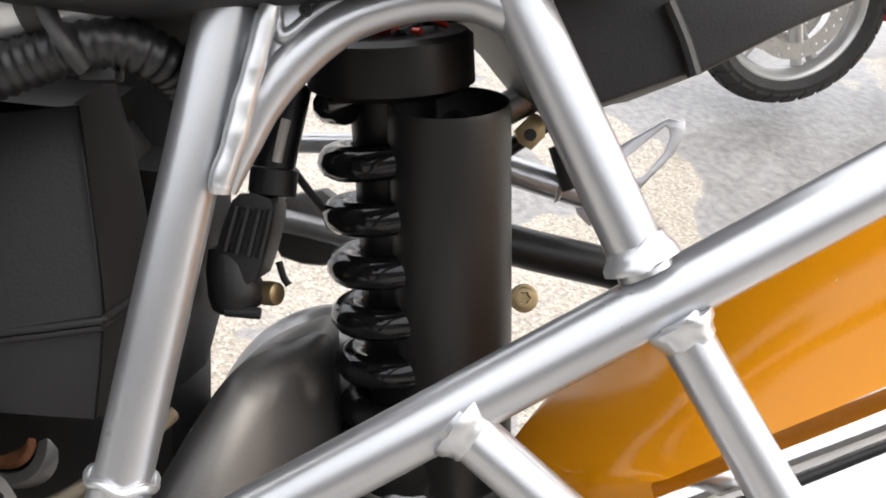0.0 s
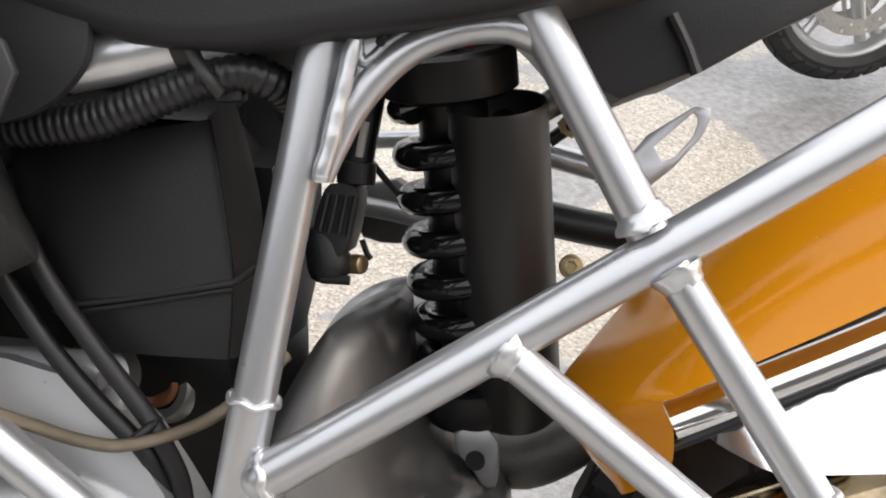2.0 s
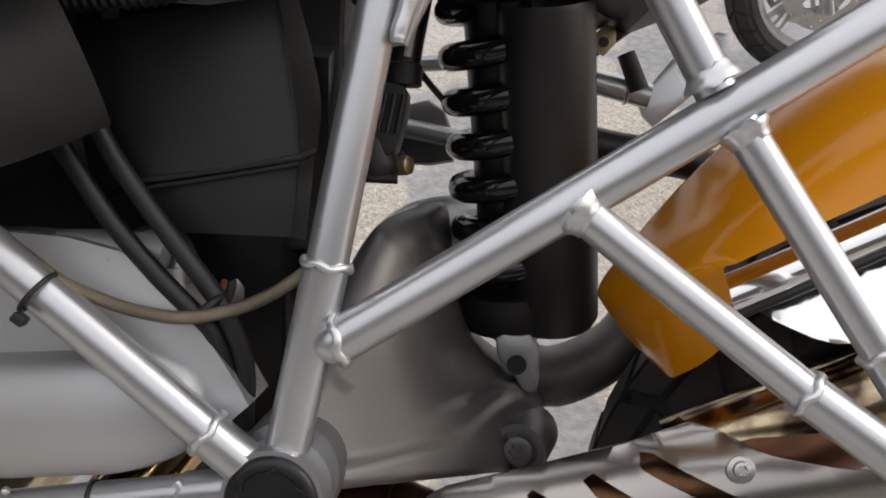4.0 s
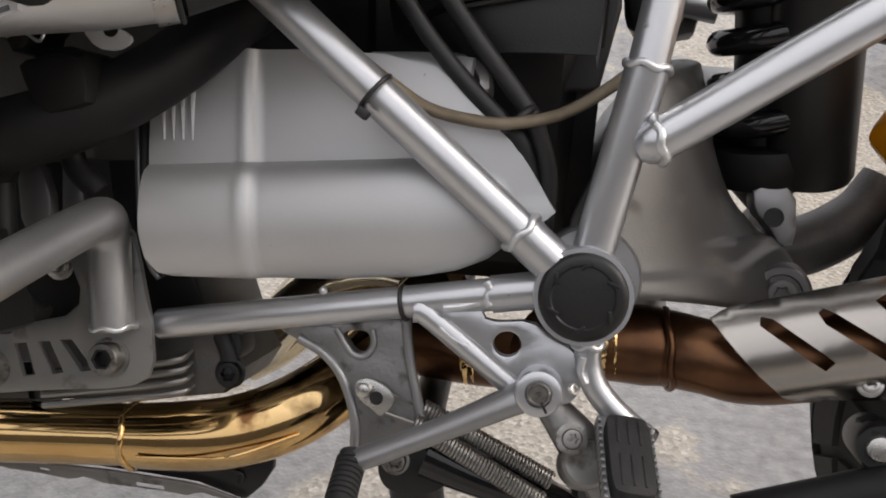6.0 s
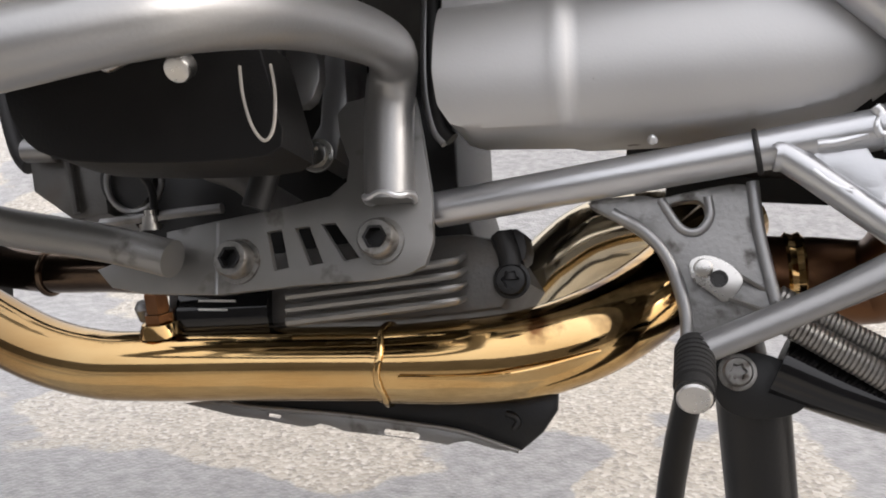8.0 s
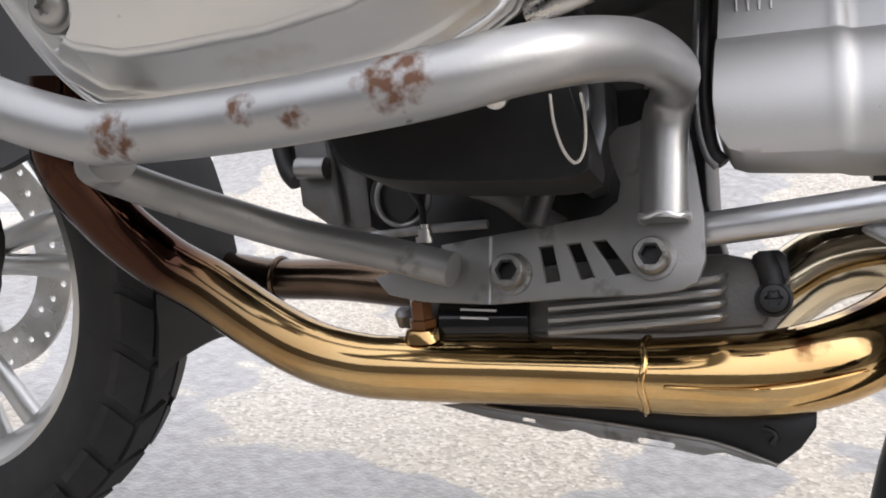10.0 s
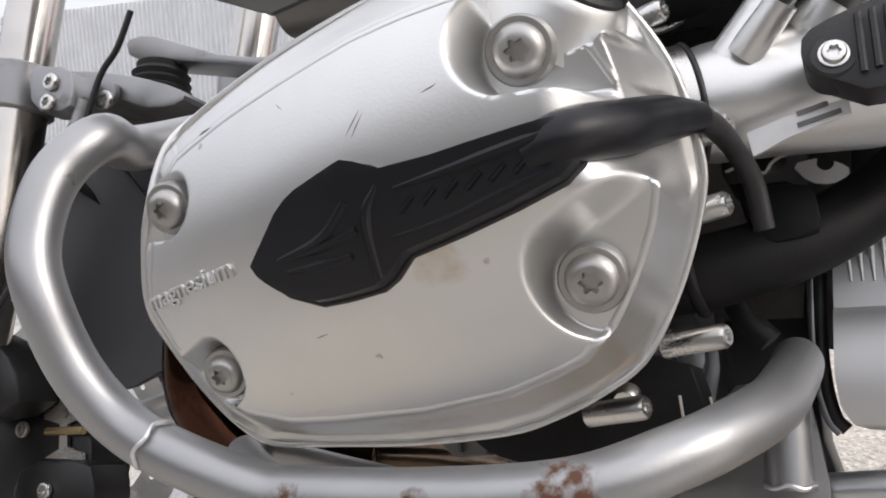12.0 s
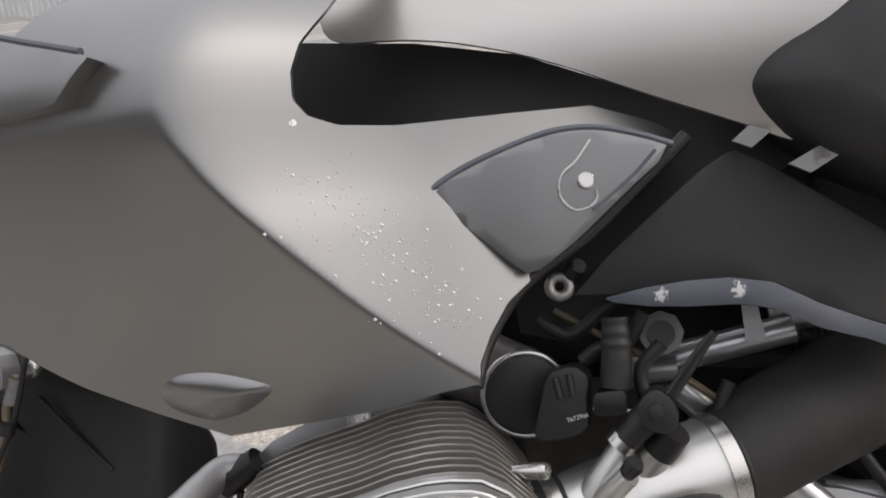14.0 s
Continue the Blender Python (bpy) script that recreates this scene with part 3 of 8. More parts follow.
# pivot boss with its black cap
CAP = (-0.1788, 0.376, 0.4267)
boss = part("pivot_boss", turned((CAP[0], 0.372, CAP[2]), (0, 1, 0), [(0, 0.0285), (0, 0.0312), (0.003, 0.0318), (0.055, 0.0318)], 48), M_FRAME, bike)
cap_bm = turned((CAP[0], 0.374, CAP[2]), (0, -1, 0), [(-0.004, 0.0284), (0.003, 0.0284), (0.0052, 0.0272), (0.0066, 0.024), (0.0066, 0.0205), (0.0056, 0.0195), (0.0062, 0.012), (0.0064, 0)], 48)
cap = part("pivot_cap", cap_bm, M_SATIN, boss, "round black plastic pivot cap")
for k in range(6):
    a = math.tau * k / 6 + 0.4
    part("notch_rib", block((-0.004, -0.0008, -0.0012), (0.004, 0.0012, 0.0012), 0.0004, Matrix.Translation((CAP[0] + 0.0205 * math.cos(a), 0.3670, CAP[2] + 0.0205 * math.sin(a))) @ Euler((0, -a + 0.9, 0)).to_matrix().to_4x4()), M_SATIN, boss)
part("bearing_collar", turned((CAP[0] + 0.004, 0.40, CAP[2] + 0.008), (0, 1, 0), [(0, 0.033), (0.006, 0.035), (0.05, 0.035)], 40), M_CAST, bike)

# gusset and arch over the shock absorber
part("gusset_plate", plate([(-0.0773, 0.7828), (0, 0.7797), (0.011, 0.7684), (-0.0002, 0.7645), (-0.0056, 0.7712), (-0.0247, 0.7676), (-0.0429, 0.76), (-0.0591, 0.7472), (-0.073, 0.7303), (-0.0831, 0.7109), (-0.0901, 0.6917), (-0.0953, 0.6912), (-0.0894, 0.7133), (-0.0847, 0.7329)], 0.3695, 0.376, bevel=0.001), M_FRAME, bike)
part("pressed_ridge", sweep([(-0.0687, 0.37, 0.7792), (-0.0686, 0.37, 0.7627), (-0.0676, 0.37, 0.7577), (-0.0654, 0.37, 0.7554), (-0.0608, 0.37, 0.7575), (-0.0516, 0.37, 0.7649), (-0.0362, 0.37, 0.7731), (-0.0194, 0.37, 0.7778)], 0.0036, 10, 6), M_FRAME, bike)
arch = tube("arch_tube", [(-0.0906, 0.372, 0.6917), (-0.0831, 0.372, 0.7114), (-0.073, 0.372, 0.7309), (-0.0591, 0.372, 0.7472), (-0.0429, 0.372, 0.76), (-0.0247, 0.372, 0.7676), (-0.0056, 0.372, 0.7712), (0.0138, 0.372, 0.771), (0.0303, 0.372, 0.7655)], [0.004, 0.007, 0.0085, 0.009, 0.009, 0.009, 0.009, 0.0095, 0.011])
part("weld_bead", bead_line([(-0.0694, 0.362, 0.7666), (-0.0756, 0.362, 0.7451), (-0.0806, 0.362, 0.7288), (-0.085, 0.362, 0.7124), (-0.0906, 0.362, 0.6973), (-0.0914, 0.362, 0.6908)], [0.0042, 0.0046, 0.0050, 0.0050, 0.0054, 0.004]), M_WELD, upright)
part("plate_hole_rim", turned((-0.0558, 0.366, 0.7655), (0, -1, 0), [(0, 0.0028), (0.001, 0.0028), (0.001, 0.0018), (-0.001, 0.0016), (-0.001, 0)], 16), M_BLACK, arch)

# footrest bracket below the pivot
HOLE = (-0.2286, 0.3925)
circle = [(HOLE[0] + 0.0092 * math.cos(math.tau * i / 20), HOLE[1] + 0.0085 * math.sin(math.tau * i / 20)) for i in range(20)]
part("bracket_plate", plate(corners([(-0.2725, 0.416), (-0.2462, 0.4179), (-0.2418, 0.4072), (-0.2116, 0.4083), (-0.1994, 0.3958), (-0.185, 0.3892), (-0.1772, 0.3709), (-0.1857, 0.3531), (-0.203, 0.3499), (-0.2227, 0.3639), (-0.249, 0.3888), (-0.2694, 0.4072)], 1), 0.394, 0.402, [circle], bevel=0.0012), M_FRAME, bike)
h_tube = tube("bracket_brace", [(-0.29, 0.398, 0.4146), (-0.2802, 0.398, 0.4104), (-0.2252, 0.398, 0.3632)], 0.0084)
part("weld_bead", bead_line([(-0.27, 0.391, 0.4174), (-0.2589, 0.391, 0.4181), (-0.2457, 0.391, 0.4209)], 0.0028), M_WELD, h_tube)
part("weld_bead", bead_line([(-0.2731, 0.392, 0.4043), (-0.2644, 0.392, 0.3965), (-0.2547, 0.392, 0.3912)], 0.0026), M_WELD, h_tube)
j_tube = tube("footrest_tube", [(-0.1758, 0.396, 0.3976), (-0.1754, 0.396, 0.3788), (-0.1697, 0.396, 0.3616), (-0.155, 0.396, 0.344), (-0.1379, 0.396, 0.3301)], [0.0098, 0.0085, 0.0088, 0.0088, 0.0086])
part("weld_bead", bead((-0.1757, 0.396, 0.3916), (0, 0, 1), 0.0096, 0.0024), M_WELD, j_tube)
part("weld_bead", bead_line([(-0.1791, 0.386, 0.3853), (-0.1807, 0.386, 0.3761), (-0.1775, 0.386, 0.3685)], 0.0024), M_WELD, j_tube)
part("end_plug", turned((-0.1379, 0.396, 0.3301), Vector((-0.13, 0.396, 0.3233)) - Vector((-0.1379, 0.396, 0.3301)), [(0, 0.0086), (0.003, 0.0086), (0.0042, 0.006), (0.0042, 0)], 24), M_BLACK, j_tube, "black rubber end plug")

# gear lever
PIV = (-0.2077, 0.382, 0.3635)
lever = part("gear_lever", sweep([(PIV[0], 0.388, PIV[2]), (-0.2287, 0.386, 0.355), (-0.2737, 0.388, 0.3355), (-0.3345, 0.392, 0.3112)], [0.0125, 0.0105, 0.0086, 0.0086], 18, 8, flat=0.8), M_CAST, bike)
part("lever_hub", turned((PIV[0], 0.402, PIV[2]), (0, -1, 0), [(0, 0.0158), (0.024, 0.0158), (0.0265, 0.0148), (0.0275, 0.0128), (0.0275, 0.0088), (0.0255, 0.0082)], 40), M_FRAME, lever)
gear_pts = turned((PIV[0], 0.378, PIV[2]), (0, -1, 0), [(0, 0.0078), (0.0035, 0.0078), (0.0042, 0.0072), (0.0042, 0.0064), (0.0030, 0.0056), (0.0030, 0.0018), (0.0020, 0.0012), (0.0020, 0)], 56)
for v in gear_pts.verts:
    d = Vector((v.co.x - PIV[0], 0, v.co.z - PIV[2]))
    if d.length > 0.0074:
        a = round((math.atan2(d.z, d.x) % math.tau) / math.tau * 56)
        v.co += d.normalized() * (0.0005 if a % 2 else -0.0004)
part("splined_shaft", gear_pts, M_PLATEBOLT, lever, "splined steel shaft end")
part("clamp_slot", block((-0.0008, -0.0004, -0.004), (0.0008, 0.0004, 0.004), 0.0002, Matrix.Translation((-0.2044, 0.3735, 0.3551)) @ pose(0, 0, 0, 0, -25, 0)), M_BLACK, lever)
screw((-0.1861, 0.385, 0.3647), (0.7, -0.6, 0.2), 0.004, lever)
R0, R1 = Vector((-0.3367, 0.398, 0.3134)), Vector((-0.3387, 0.358, 0.2875))
rub = turned(R0, R1 - R0, [(0, 0.0095)] + [(k * 0.0042 + d, 0.0106 - e) for k in range(1, 9) for d, e in ((0, 0.0014), (0.0006, 0), (0.0032, 0), (0.0038, 0.0014))] + [((R1 - R0).length - 0.002, 0.0100), ((R1 - R0).length - 0.001, 0.007)], 24)
part("lever_rubber", rub, M_RUBBER, lever, "ribbed black rubber toe peg")
part("peg_end", turned(R1 - (R1 - R0).normalized() * 0.002, R1 - R0, [(0, 0.0088), (0.0022, 0.0088), (0.0032, 0.0076), (0.0034, 0)], 28), M_STEEL, lever, "worn bright metal end disc")

# footrest
P0, P1 = Vector((-0.1534, 0.385, 0.3464)), Vector((-0.1515, 0.325, 0.3137))
peg_dir = (P1 - P0).normalized()
peg_up = Vector((0.25, -0.75, 0.9))
peg_up = (peg_up - peg_dir * peg_up.dot(peg_dir)).normalized()
peg_m = Matrix((peg_dir.cross(peg_up), peg_up, peg_dir)).transposed().to_4x4()
peg_m.translation = P0
LEN = (P1 - P0).length
foot = part("footrest", block((-0.0165, -0.015, -0.006), (0.0165, -0.004, LEN + 0.010), 0.003, peg_m), M_HINGE, bike)
tooth = None
for side in (-1, 1):
    for k in range(12):
        m = peg_m @ Matrix.Translation((side * 0.0165, 0, 0.004 + k * LEN / 12))
        if tooth is None:
            tooth = part("tooth", block((-0.0012, -0.006, 0), (0.0012, 0.0015, LEN / 24), 0.0004), M_CAST, foot)
            tooth.matrix_basis = m
        else:
            again = new("tooth", tooth.data)
            again.parent, again.matrix_basis = foot, m
pad = [(-0.012, 0.004), (0.012, 0.004), (0.0135, 0.012), (0.0135, LEN - 0.008), (0.011, LEN), (-0.011, LEN), (-0.0135, LEN - 0.008), (-0.0135, 0.012)]
bm = plate(corners(pad, 2), -0.004, 0.006, bevel=0.002)
bm.transform(peg_m @ Matrix(((1, 0, 0, 0), (0, -1, 0, 0.002), (0, 0, 1, 0), (0, 0, 0, 1))))
rubber = part("footrest_rubber", bm, M_RUBBER, foot, "worn black rubber pad with grooves")
for gx in (-0.007, 0.0, 0.007):
    for z0, z1 in ((0.008, LEN * 0.42), (LEN * 0.55, LEN - 0.006)):
        part("groove", block((gx - 0.0008, 0.0058, z0), (gx + 0.0008, 0.0066, z1), 0.0003, peg_m), M_BLACK, rubber)
part("end_tread", sweep([tuple(peg_m @ Vector((x, 0.001 + 0.0025 * (i % 2), LEN + 0.009))) for i, x in enumerate(np.linspace(-0.016, 0.016, 9))], 0.003, 8, 3), M_HINGE, foot)
hinge = part("footrest_hinge", sweep([(-0.2047, 0.4, 0.3535), (-0.1947, 0.4, 0.3422), (-0.1846, 0.396, 0.33), (-0.1744, 0.396, 0.315), (-0.1633, 0.39, 0.2943)], [0.010, 0.013, 0.0155, 0.016, 0.013], 20, 5, flat=0.75), M_HINGE, bike)
screw((-0.1869, 0.382, 0.3327), (0.2, -1, 0.25), 0.0068, hinge, M_PLATEBOLT, washer=0.0105)
part("hinge_pin", turned((-0.1782, 0.384, 0.3164), (0.3, -1, 0.5), [(-0.012, 0.0165), (0.002, 0.0165), (0.004, 0.0145), (0.004, 0.006), (0.002, 0)], 28), M_HINGE, hinge)

# cast stand bracket under the rail
KH = [(-0.3483, 0.3951), (-0.3375, 0.3975), (-0.3277, 0.3963), (-0.3263, 0.3854), (-0.3322, 0.3788), (-0.3404, 0.3812)]
KO = [(-0.3975, 0.4003), (-0.3614, 0.402), (-0.3523, 0.3987), (-0.3346, 0.4024), (-0.3, 0.4064), (-0.2979, 0.3814), (-0.2937, 0.3408), (-0.2883, 0.3204), (-0.3178, 0.3156), (-0.3378, 0.306), (-0.3444, 0.31), (-0.343, 0.3338), (-0.3515, 0.3647), (-0.362, 0.3778), (-0.3784, 0.3892)]
k_br = part("stand_bracket", plate(corners(KO, 2), 0.419, 0.432, [corners(KH, 2)], bevel=0.002), M_BRACKET, bike)
part("bracket_rib", sweep([(-0.3789, 0.419, 0.3917), (-0.3606, 0.419, 0.38), (-0.3478, 0.419, 0.3625), (-0.3402, 0.419, 0.3352), (-0.3407, 0.419, 0.3117)], 0.0036, 12, 6), M_CAST, k_br)
part("bracket_rib", sweep([(-0.3511, 0.419, 0.3983), (-0.3409, 0.419, 0.3813), (-0.3311, 0.419, 0.3789), (-0.3245, 0.419, 0.3871), (-0.3251, 0.419, 0.3983)], 0.0026, 12, 6), M_CAST, k_br)
part("bracket_rib", sweep([(-0.3008, 0.419, 0.4055), (-0.2985, 0.419, 0.3743), (-0.2915, 0.419, 0.3341), (-0.2885, 0.419, 0.3219)], 0.0036, 12, 6), M_CAST, k_br)
PIN = (-0.3295, 0.412, 0.3568)
part("spring_tab", plate(corners([(-0.3375, 0.362), (-0.3273, 0.3649), (-0.3153, 0.359), (-0.3083, 0.3502), (-0.3124, 0.3429), (-0.3198, 0.3367), (-0.3253, 0.3427), (-0.3365, 0.3506)], 2), 0.411, 0.4135, bevel=0.0005), M_STEEL, k_br, "worn bare steel spring tab")
screw(PIN, (-0.1, -1, 0), 0.0052, k_br, M_STEEL, "pin", socket=False, height=1.4)
part("pin_socket", turned((-0.3218, 0.4105, 0.3508), (0, -1, 0), [(0, 0.0048), (0.001, 0.0048), (0.001, 0.0036), (-0.003, 0.003), (-0.003, 0)], 20), M_BLACK, k_br)


def coil_spring(a, b, r, wire, turns, h0, h1):
    a, b = Vector(a), Vector(b)
    d = (b - a).normalized()
    s = d.orthogonal().normalized()
    u = d.cross(s)
    n = turns * 10
    pts = [a + (b - a) * (i / n) + s * (r * math.cos(math.tau * i / 10)) + u * (r * math.sin(math.tau * i / 10)) for i in range(n + 1)]
    bm = sweep(pts, wire, 6, 1)
    sweep([Vector(h0), a, a + d * 0.004 + u * r], wire * 0.9, 6, 4, bm=bm)
    sweep([b - d * 0.004 - u * r, b, Vector(h1)], wire * 0.9, 6, 4, bm=bm)
    return bm


M_SPRING = surf("spring_steel", (0.26, 0.25, 0.24), (0.36, 0.35, 0.33), (0.3, 0.45), 0.9, 30, 400, 0.1)
part("stand_spring", coil_spring((-0.2903, 0.423, 0.3405), (-0.2012, 0.428, 0.2883), 0.0058, 0.0015, 40, (-0.3135, 0.412, 0.3538), (-0.1843, 0.43, 0.2788)), M_SPRING, bike, "steel stand return spring")
part("stand_spring", coil_spring((-0.2959, 0.415, 0.3317), (-0.2084, 0.42, 0.276), 0.0062, 0.0016, 40, (-0.3174, 0.412, 0.3401), (-0.1897, 0.424, 0.2599)), M_SPRING, bike, "steel stand return spring")

# centre stand
stand = part("stand_body", plate(corners([(-0.3283, 0.3067), (-0.3039, 0.3122), (-0.2805, 0.3027), (-0.2717, 0.2898), (-0.2832, 0.2755), (-0.3086, 0.2725), (-0.326, 0.2806)], 2), 0.432, 0.462, bevel=0.004), M_SATIN, bike)
screw((-0.3136, 0.431, 0.2997), (0.05, -1, 0.1), 0.0082, stand, M_PLATEBOLT, washer=0.0105)
foot_l = (-0.19, 0.235, 0.015)
part("stand_leg", sweep([(-0.3048, 0.455, 0.2897), mix3((-0.3048, 0.455, 0.2897), wl(*foot_l), 0.5), wl(*foot_l)], [0.021, 0.019, 0.017], 20, 4), M_SATIN, stand)
part("stand_leg", sweep([wl(-0.24, 0.60, 0.40), wl(-0.27, 0.62, 0.2), wl(-0.28, 0.63, 0.015)], 0.014, 16, 4), M_SATIN, stand)
part("stand_crossbar", sweep([(-0.3049, 0.47, 0.2908), wl(-0.24, 0.60, 0.40)], 0.014, 16, 1), M_SATIN, stand)
tang = part("stand_tang", sweep([(-0.2909, 0.44, 0.3039), (-0.254, 0.44, 0.2872), (-0.2056, 0.44, 0.2707), (-0.162, 0.44, 0.2586), (-0.104, 0.44, 0.255), (-0.0515, 0.44, 0.2595), (0.0065, 0.44, 0.274)], [0.019, 0.016, 0.014, 0.0125, 0.0125, 0.0125, 0.0125], 20, 6), M_GLOSS, stand)
part("spring_post", turned((-0.183, 0.432, 0.2803), (0.3, -1, 0.2), [(0, 0.005), (0.012, 0.005), (0.014, 0.004), (0.014, 0)], 16), M_SATIN, tang)
part("spring_post", turned((-0.1895, 0.428, 0.2589), (0.3, -1, 0.2), [(0, 0.005), (0.012, 0.005), (0.014, 0.004), (0.014, 0)], 16), M_SATIN, tang)

# exhaust: gold header, burnt collector, heat shield, silencer
GP = [(-0.955, 0.335, 0.520), (-0.958, 0.350, 0.460), (-0.946, 0.392, 0.420), (-0.9194, 0.425, 0.3903), (-0.8818, 0.44, 0.3691), (-0.8363, 0.452, 0.3409), (-0.792, 0.456, 0.3202), (-0.7475, 0.456, 0.3097), (-0.7054, 0.456, 0.3075), (-0.6094, 0.456, 0.3078), (-0.5294, 0.456, 0.3072)]
region(M_GOLD, GP[1], 0.33, (0.05, 0.024, 0.016))
# brown burnt patches; they also paint in the bend's dark engine reflection
region(M_GOLD, (-0.3656, 0.47, 0.3437), 0.085, (0.09, 0.045, 0.022), 26, 0.42, 0.62)
region(M_GOLD, (-0.4235, 0.45, 0.3254), 0.040, (0.16, 0.075, 0.03), 40, 0.50, 0.66)
header = part("header_pipe", sweep(GP, 0.0245, 36, 8), M_GOLD, bike, "polished heat-tinted gold header pipe")
part("header_pipe_bend", sweep([(-0.5311, 0.455, 0.3068), (-0.4842, 0.455, 0.3075), (-0.4417, 0.46, 0.3109), (-0.3999, 0.475, 0.3241), (-0.3637, 0.5, 0.3466), (-0.3307, 0.54, 0.3786), (-0.2996, 0.6, 0.4121)], [0.0252, 0.0272, 0.0285, 0.0285, 0.028, 0.027, 0.026], 36, 8), M_GOLD, header)
part("weld_bead", bead((-0.5261, 0.455, 0.3068), (1, 0, 0), 0.0256, 0.0024, 0.5), M_GOLD, header)
part("seam", sweep([(-0.5124, 0.428, 0.2986), (-0.4667, 0.428, 0.2984), (-0.4331, 0.428, 0.3015), (-0.3905, 0.448, 0.3128)], 0.0012, 8, 6), M_GOLD, header)
SENS = (-0.6906, 0.45, 0.3293)
part("sensor_boss", turned(SENS, (0, -0.35, 0.94), [(0, 0.0155), (0.004, 0.0145), (0.009, 0.0125), (0.010, 0.0105)], 28), M_GOLD, header)
lam = part("lambda_sensor", turned(Vector(SENS) + Vector((0, -0.0035, 0.0094)), (0, -0.35, 0.94), [(0, 0.0105), (0.006, 0.0105), (0.006, 0.0085), (0.012, 0.0085), (0.020, 0.0085), (0.022, 0.006)], 6), M_BURNT, header, "rusty hexagonal sensor body")
part("sensor_cap", turned(Vector(SENS) + Vector((-0.0245, 0.02, 0.012)), (0, -0.5, 0.9), [(0, 0.006), (0.010, 0.0075), (0.014, 0.005), (0.014, 0)], 16), M_CAST, header)
far_pipe = part("far_header_pipe", sweep([(-1.158, 0.68, 0.4327), (-1.064, 0.68, 0.4223), (-0.9751, 0.68, 0.4087), (-0.8852, 0.68, 0.4054), (-0.775, 0.68, 0.3925), (-0.6786, 0.68, 0.374)], 0.0225, 28, 6), M_FARPIPE, bike, "dark far-side header pipe")
part("pipe_clamp", bead((-0.9665, 0.68, 0.4079), (1, 0, -0.1), 0.0230, 0.0035, 0), M_FARPIPE, far_pipe)
part("far_header_elbow", sweep([(-0.4978, 0.62, 0.3368), (-0.4652, 0.62, 0.3555), (-0.4353, 0.62, 0.3854), (-0.4016, 0.62, 0.4065), (-0.3585, 0.62, 0.4124), (-0.3136, 0.62, 0.3982)], [0.026, 0.028, 0.031, 0.032, 0.031, 0.03], 32, 8), M_PALEGOLD, far_pipe, "pale gold far-side elbow")
col = part("collector", sweep([(-0.2155, 0.475, 0.3815), (-0.1817, 0.475, 0.3801), (-0.1565, 0.475, 0.3791), (-0.1315, 0.475, 0.3768), (-0.1148, 0.475, 0.3745), (-0.09, 0.462, 0.371), (-0.0617, 0.462, 0.3657), (-0.0292, 0.464, 0.3720), (0.0184, 0.466, 0.3840), (0.0717, 0.468, 0.3960), (0.1355, 0.468, 0.4170), (0.2109, 0.47, 0.4420)], [0.026, 0.027, 0.029, 0.030, 0.0285, 0.027, 0.0285, 0.034, 0.036, 0.036, 0.034, 0.030], 32, 6), M_BURNT, bike, "brown heat-discoloured exhaust collector")
part("collector_front", sweep([(-0.3596, 0.53, 0.3725), (-0.3061, 0.53, 0.3657), (-0.2582, 0.53, 0.36), (-0.2154, 0.53, 0.3584), (-0.1986, 0.475, 0.3808)], [0.022, 0.026, 0.028, 0.028, 0.027], 28, 6), M_BURNT, col)
part("front_band", turned((-0.2746, 0.53, 0.3622), (1, 0, 0.02), [(0, 0.0275), (0.002, 0.0295), (0.006, 0.028), (0.010, 0.0295), (0.012, 0.0275)], 36), M_GOLD, col)
part("clamp_band", bead((-0.1168, 0.472, 0.3748), (1, 0, 0.05), 0.0290, 0.0025, 0.05), M_BURNT, col)
part("gold_band", turned((-0.1683, 0.475, 0.3796), (1, 0, 0), [(0, 0.0285), (0.002, 0.0296), (0.006, 0.0286), (0.011, 0.0286), (0.013, 0.0296), (0.015, 0.0285)], 36), M_GOLD, col)

part("link_pipe", sweep([(0.085, 0.475, 0.410), (0.1014, 0.474, 0.4169), (0.1695, 0.472, 0.4420), (0.2249, 0.470, 0.4640), (0.30, 0.470, 0.500)], 0.0330, 32, 6), M_LINKGOLD, col, "pale gold link pipe with dark blotches")

SO = [(-0.0929, 0.4044), (-0.0812, 0.4109), (-0.0545, 0.4159), (0.0023, 0.4265), (0.0398, 0.434), (0.0697, 0.444), (0.0864, 0.4489), (0.1066, 0.4417), (0.1322, 0.4311), (0.1754, 0.4236), (0.209, 0.4222), (0.22, 0.4067), (0.1945, 0.3964), (0.1502, 0.3753), (0.113, 0.3595), (0.0566, 0.3469), (0.0075, 0.3449), (-0.0343, 0.3457), (-0.0437, 0.3488), (-0.064, 0.3683), (-0.0814, 0.3884)]


def slot(a, b, w):
    a, b = Vector(a), Vector(b)
    d = (b - a).normalized()
    s = Vector((-d.y, d.x))
    pts = [a + (s * math.cos(t) - d * math.sin(t)) * w for t in np.linspace(0, math.pi, 7)]
    return [tuple(q) for q in pts + [b + (-s * math.cos(t) + d * math.sin(t)) * w for t in np.linspace(0, math.pi, 7)]]


AX0, AX1 = (-0.0521, 0.3795), (0.1504, 0.4096)
AXD = (Vector(AX1) - Vector(AX0)).normalized()


def shield_bend(x, z):
    d = (Vector((x, z)) - Vector(AX0)).dot(Vector((-AXD.y, AXD.x)))
    return 0.040 - math.sqrt(max(0.040 ** 2 - min(abs(d), 0.0385) ** 2, 0)) - 0.004


